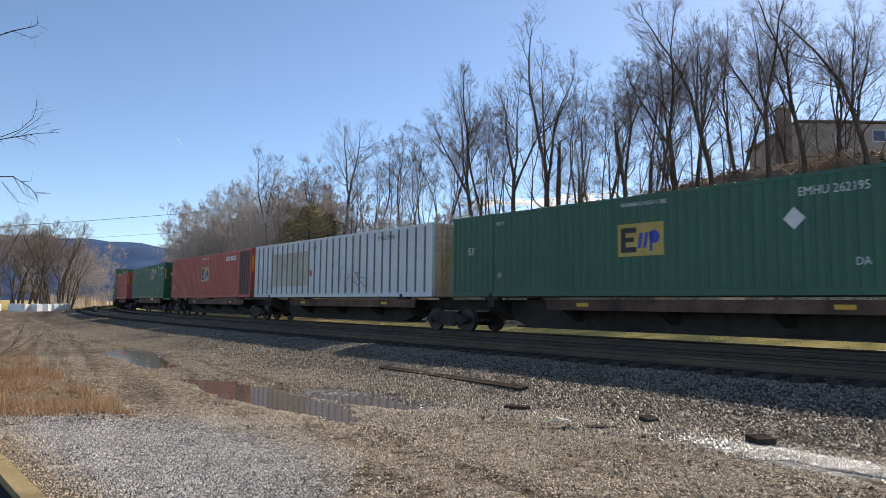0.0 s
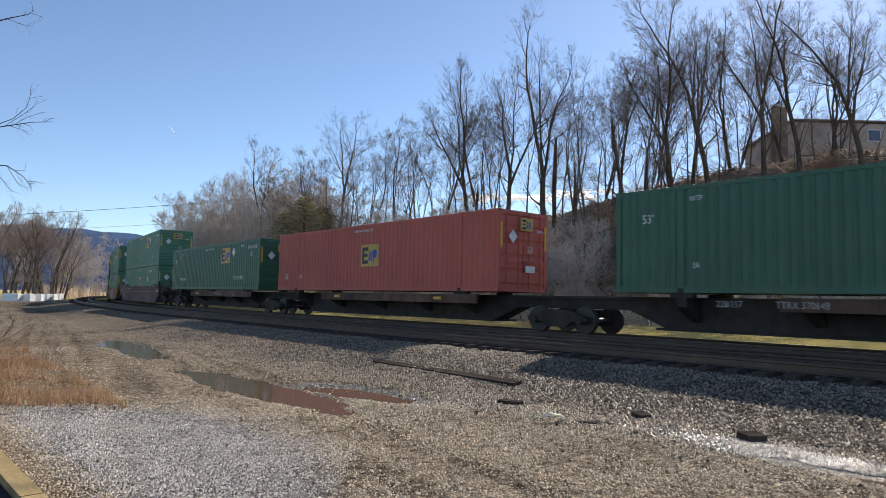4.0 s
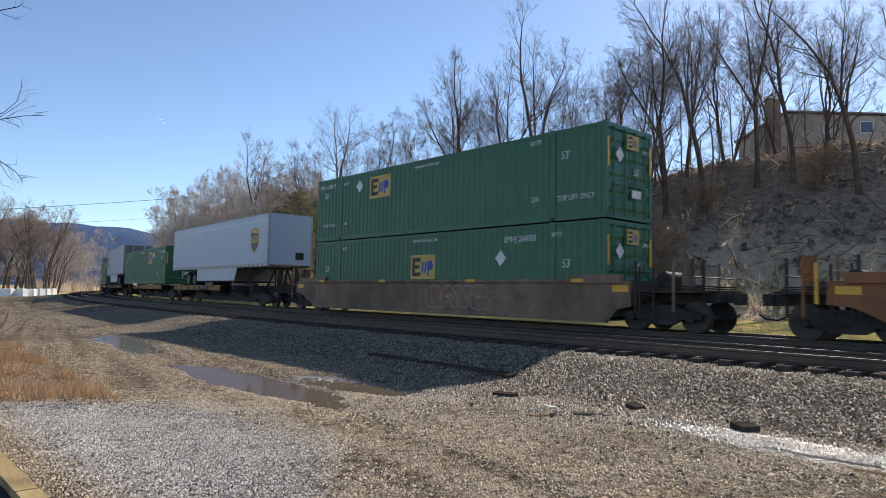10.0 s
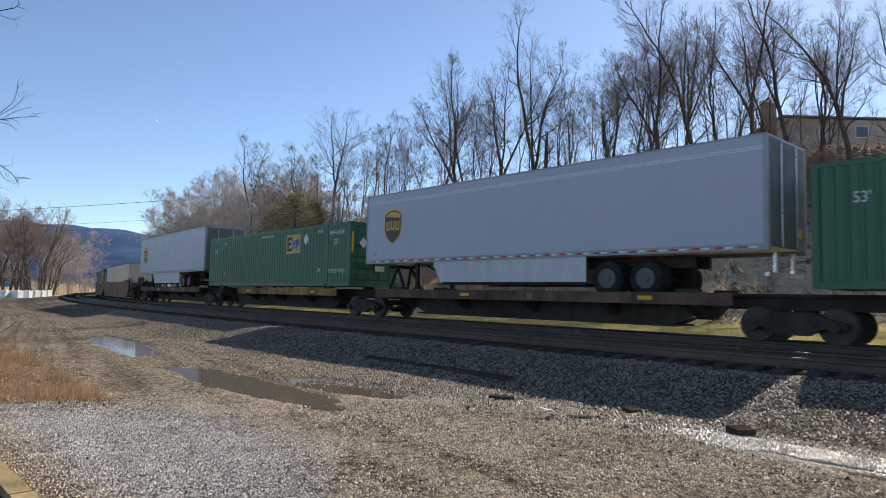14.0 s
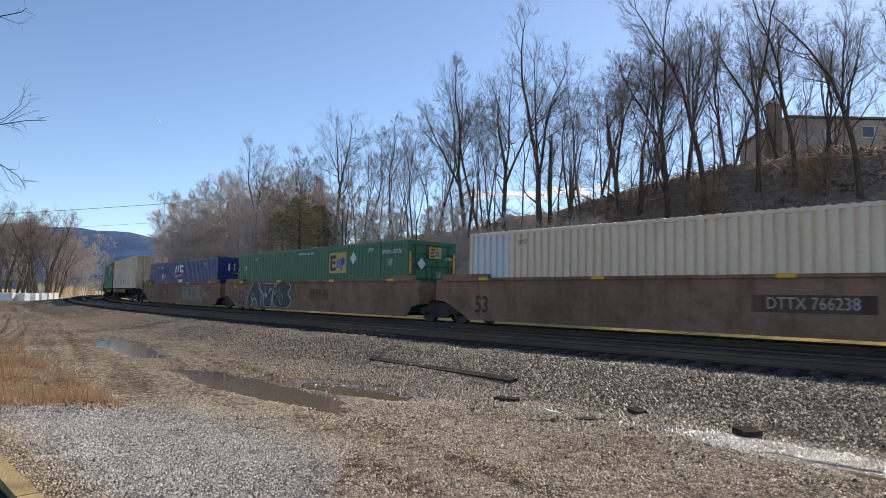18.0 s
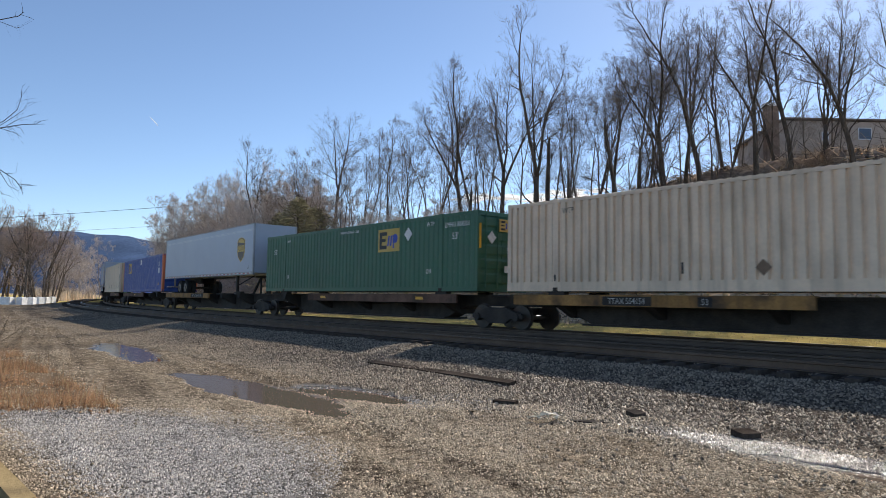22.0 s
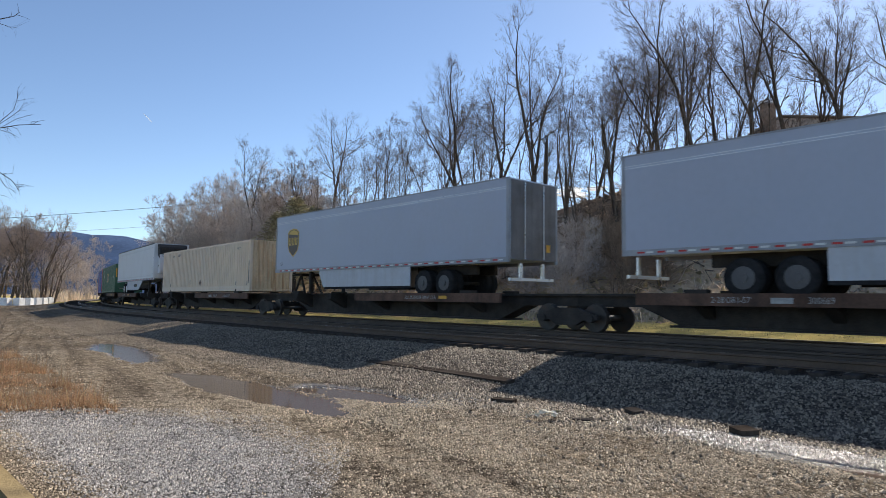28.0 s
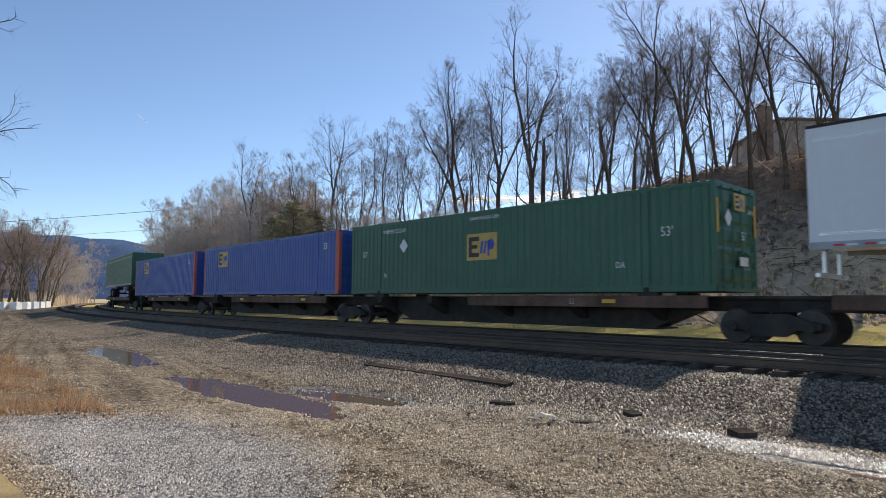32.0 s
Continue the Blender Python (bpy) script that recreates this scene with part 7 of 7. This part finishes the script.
# outlines of sprayed letter forms in a unit box
FORMS = {
    "arch": ((-0.05, 0), (0.0, 0.35), (0.12, 0.7), (0.4, 1.02), (0.7, 1.0), (0.98, 0.55), (1.02, 0), (0.7, 0.02), (0.6, 0.34), (0.42, 0.34), (0.34, 0.0)),
    "tee": ((0.25, 0), (0.78, 0.02), (0.74, 0.55), (1.1, 0.6), (1.05, 1.0), (0.5, 0.94), (-0.05, 1.0), (-0.1, 0.68), (0.26, 0.6)),
    "bow": ((0.0, 0), (0.95, -0.02), (1.15, 0.35), (0.85, 0.52), (1.05, 0.8), (0.8, 1.02), (0.1, 1.0), (-0.06, 0.6)),
    "spike": ((-0.1, 0.55), (0.15, 0.3), (0.45, 0.0), (0.72, 0.42), (0.95, 0.05), (1.25, 0.5), (1.1, 1.02), (0.92, 0.62), (0.62, 0.9), (0.55, 0.62), (0.32, 1.05), (0.25, 0.7)),
    "drop": ((0.1, 0.2), (0.5, -0.02), (0.95, 0.1), (1.05, 0.5), (0.7, 0.85), (0.25, 0.75), (0.0, 0.5)),
}


def spray(car, x0, x1, z0, z1, forms, seed, body, line, back, slant=0.0, stroke=0.07):
    """Graffiti: a tinted ground, filled letter forms, thick outlines and inner strokes."""
    r = random.Random(seed)
    n = 30
    g = part("graffiti", MB().add([(x, -1.381, z) for x, z in blob((x0 + x1) / 2, (z0 + z1) / 2, (x1 - x0) * 0.53, (z1 - z0) * 0.42, r, n)], [tuple(range(n))]), M[back], car, "sprayed graffiti letters")
    w, h = (x1 - x0) / len(forms), z1 - z0
    for k, form in enumerate(forms):
        bx0, bz0 = x0 + k * w - 0.08 * w, z0 + r.uniform(0, 0.06) * h
        q = [(bx0 + (u * 1.12 + slant * v + r.uniform(-0.05, 0.05)) * w, bz0 + v * h * r.uniform(0.93, 1.0)) for u, v in FORMS[form]]
        q = rounded(q)
        y = -1.384 - 0.0006 * k
        part("letter_body", MB().add([(x, y, z) for x, z in q], [tuple(range(len(q)))]), M[body], g)
        ln_ = MB()
        ribbon(ln_, q + q[:1], stroke, y - 0.0006)
        for _ in range(3):
            cx, cz, a = bx0 + w * r.uniform(0.25, 0.8), bz0 + h * r.uniform(0.3, 0.75), r.uniform(0, 6.28)
            ribbon(ln_, [(cx + w * 0.2 * math.cos(a + 0.55 * i) * (1 - 0.12 * i), cz + h * 0.2 * math.sin(a + 0.55 * i)) for i in range(5)], stroke * 0.75, y - 0.001)
        part("letter_outline", ln_, M[line], g)
        d = rounded([(bx0 + w * (0.35 + 0.22 * u), bz0 + h * (0.4 + 0.22 * v)) for u, v in FORMS["drop"]])
        part("letter_shade", MB().add([(x, y - 0.0013, z) for x, z in d], [tuple(range(len(d)))]), M[line if k % 2 else back], g)


CARS = {n: ob for n, ob in zip((k for k in range(1, 31)), [t[0] for t in TRAIN if t[0].name.startswith(("spine_car", "well_car"))])}
for s in (-1, 1):
    part("container_ledge", MB().box(-10.3, -5.8, *sorted((s * 1.3, s * 1.47)), 1.5, 1.7, 0.03), M["well_maroon"], CARS[7])
    part("end_plate", MB().prism_y([(-10.4, 0.95), (-9.6, 0.62), (-8.7, 0.62), (-8.7, 1.5), (-10.4, 1.5)], *sorted((s * 1.335, s * 1.37))), M["well_maroon"], CARS[7])
for k in range(24):
    part("red_tape", shared("well_tape", lambda: MB().box(-0.3, 0.3, -0.004, 0.004, -0.03, 0.03), M["faded_tape"]), None, CARS[7], m=Matrix.Translation((-9.1 + 0.78 * k, -1.38, 1.03)))
for n, x, y, z, w, h in ((23, -3.95, -1.309, 0.95, 0.5, 0.14), (25, 2.0, -1.309, 0.95, 0.5, 0.14), (7, -5.5, -1.381, 1.27, 0.34, 0.2)):
    plate(CARS[n], x, z, w, h, M["worn_mark"], y, "owner_mark", thick=0.003)
for n in (15, 17):
    put_words(CARS[n], "53", 0.8, -7.35, 0.66, M["dark_mark"], -1.39, bold=0.02)
put_words(CARS[16], "53", 0.95, -7.35, 0.64, M["dark_mark"], -1.39, bold=0.03)
put_words(CARS[16], "125 T", 0.26, -8.2, 1.32, M["white_mark"], -1.39)
sc_ = MB()
rq = random.Random(21)
for k in range(6):
    q0 = (1.9 + 0.2 * k + rq.uniform(-0.3, 0.3), 1.3 + rq.uniform(-0.3, 0.4))
    st, hd = [q0], rq.uniform(0, 6.28)
    for _ in range(9):
        hd += rq.uniform(-1.0, 1.0)
        st.append((st[-1][0] + 0.13 * math.cos(hd), st[-1][1] + 0.13 * math.sin(hd)))
    ribbon(sc_, st, 0.028, -WC - 0.012)
part("graffiti", sc_, M["well_grey"], CARGO[2][0], "thin scribbled graffiti")
plate(CARS[20], -4.8, 0.96, 3.9, 0.26, M["spine_y"], -1.303, "paint_panel", label="worn yellow painted stretch of side rail")
nv = CARGO[17][0]
for y0, y1, z0, z1, mm in ((-0.62, -0.52, 2.05, 2.5, "white_mark"), (-0.3, -0.2, 2.05, 2.5, "white_mark"), (0.05, 0.45, 2.05, 2.15, "white_mark"), (0.05, 0.15, 2.15, 2.5, "white_mark"), (0.15, 0.45, 2.4, 2.5, "white_mark"), (-0.4, 0.4, 1.85, 1.93, "orange")):
    end_plate(nv, (y0 + y1) / 2, (z0 + z1) / 2, y1 - y0, z1 - z0, M[mm], L53 / 2 + 0.012, "emblem_piece")
for yy in (-0.42, 0.42):
    end_plate(nv, yy, 1.2, 0.6, 0.62, M["white_mark"], L53 / 2 + 0.012, "end_placard", True)
spray(CARS[8], -2.75, 2.3, 0.2, 1.36, ("spike", "spike", "arch", "spike", "bow", "drop"), 5, "graf_violet", "graf_white", "graf_olive", 0.15, 0.13)
spray(CARS[16], -6.4, -1.6, 0.14, 1.56, ("arch", "tee", "bow"), 8, "graf_dark", "graf_white", "graf_teal", 0.06, 0.075)
spray(CARS[9], 0.2, 3.4, 0.35, 1.2, ("bow", "arch", "tee", "bow"), 12, "well_brown", "faded_mark", "well_grey", 0.0, 0.04)
spray(CARS[17], 5.7, 7.0, 0.62, 1.0, ("drop", "drop", "drop", "arch", "bow"), 31, "well_brown", "graf_pale", "well_brown", 0.0, 0.03)
put_words(CARS[17], "159", 0.22, 7.35, 1.28, M["graf_pale"], -1.386, "scribble")
for mm, wide, y in (("graf_pale", 0.105, -1.381), ("graf_dark", 0.075, -1.3855), ("graf_fill", 0.045, -1.39)):
    put_words(CARS[17], "SEKTOR", 1.12, 3.2, 0.84, M[mm], y, "graffiti", bold=wide)
for k, x in enumerate((0.75, 1.3, 1.95)):
    plate(CARS[16], x, 0.93, 0.42, 0.5, M["ghost"], -1.382, "faded_bar")
mk = CARGO[17][0]
for pl_, mm in (([(-1.0, 0.1), (-0.75, 0.1), (-0.62, 0.6), (-0.85, 0.6)], "white_mark"), ([(-0.4, 0.1), (-0.2, 0.1), (-0.1, 0.6), (-0.3, 0.6)], "white_mark"), ([(0.2, 0.1), (0.95, 0.1), (0.98, 0.25), (0.42, 0.28), (0.45, 0.46), (1.0, 0.46), (1.0, 0.6), (0.25, 0.6)], "white_mark"), ([(-1.0, -0.3), (0.6, -0.12), (1.0, -0.02), (-0.95, -0.1)], "orange"), ([(0.0, -0.6), (0.85, -0.6), (0.85, -0.42), (0.0, -0.42)], "white_mark")):
    part("emblem_piece", MB().prism_y(pl_, -0.004, 0.004), M[mm], mk, m=Matrix.Translation((-0.08, -WC - 0.006, 1.96)))
for x, z, w, h, mm in ((-0.16, 2.5, 0.42, 0.4, "white_mark"), (6.73, 1.64, 0.5, 0.42, "white_mark"), (6.7, 0.6, 0.2, 0.2, "gold")):
    plate(CARGO[21][0], x, z, w, h, M[mm], -WC - 0.006, "sticker")
for x, w, words in ((4.25, 0.62, "EMHU"), (5.15, 0.9, "250818")):
    plate(CARGO[3][0], x, 2.44, w, 0.26, M["white_mark"], -WC - 0.006, "number_panel")
    put_words(CARGO[3][0], words, 0.23, x, 2.44, M["dark_mark"], -WC - 0.014)
for n in (10, 20, 23):
    end_plate(CARGO[n][0], 0.55, 0.6, 0.5, 0.4, M["cloud"], LT / 2 + 0.03, "nose_box")


def motions():
    """The train runs past at a steady pace; wheels roll while they are near."""
    times = [0.5 * k for k in range(65)]
    for ob, u, z, pa, pb in TRAIN:
        rows = []
        for t in times:
            s = u + run(t)
            a, b = on_track(s - pa), on_track(s + pb)
            ang = math.atan2(b.y - a.y, b.x - a.x)
            mid = a + (b - a) * (pa / (pa + pb))
            rows.append((t, pose(mid.x, mid.y, DECK + z, 0, 0, math.degrees(ang))))
        walk(ob, rows)
    walk(trail, [(t, Matrix.Translation(at(288 - 1.09 * t, 226 - 1.03 * t, 3500))) for t in (0.0, 16.0, 32.0)])
    place = {ob: u for ob, u, z, pa, pb in TRAIN}
    for w, k in WHEELS:
        u = place[w.parent.parent] + w.parent.matrix_basis.translation.x
        rows = [(0.0, Matrix.Translation((k, 0, 0.42)))]
        near = [i / FPS for i in range(32 * FPS + 1) if -34 < u + run(i / FPS) < 27]
        ang = 0.0
        for i, t in enumerate(near):
            if i:
                ang += (run(t) - run(near[i - 1])) / 0.42
            if t > 0:
                rows.append((t, Matrix.Translation((k, 0, 0.42)) @ Matrix.Rotation(ang, 4, "Y")))
        if rows[-1][0] < 32.0:
            rows.append((32.0, rows[-1][1]))
        walk(w, rows)


motions()
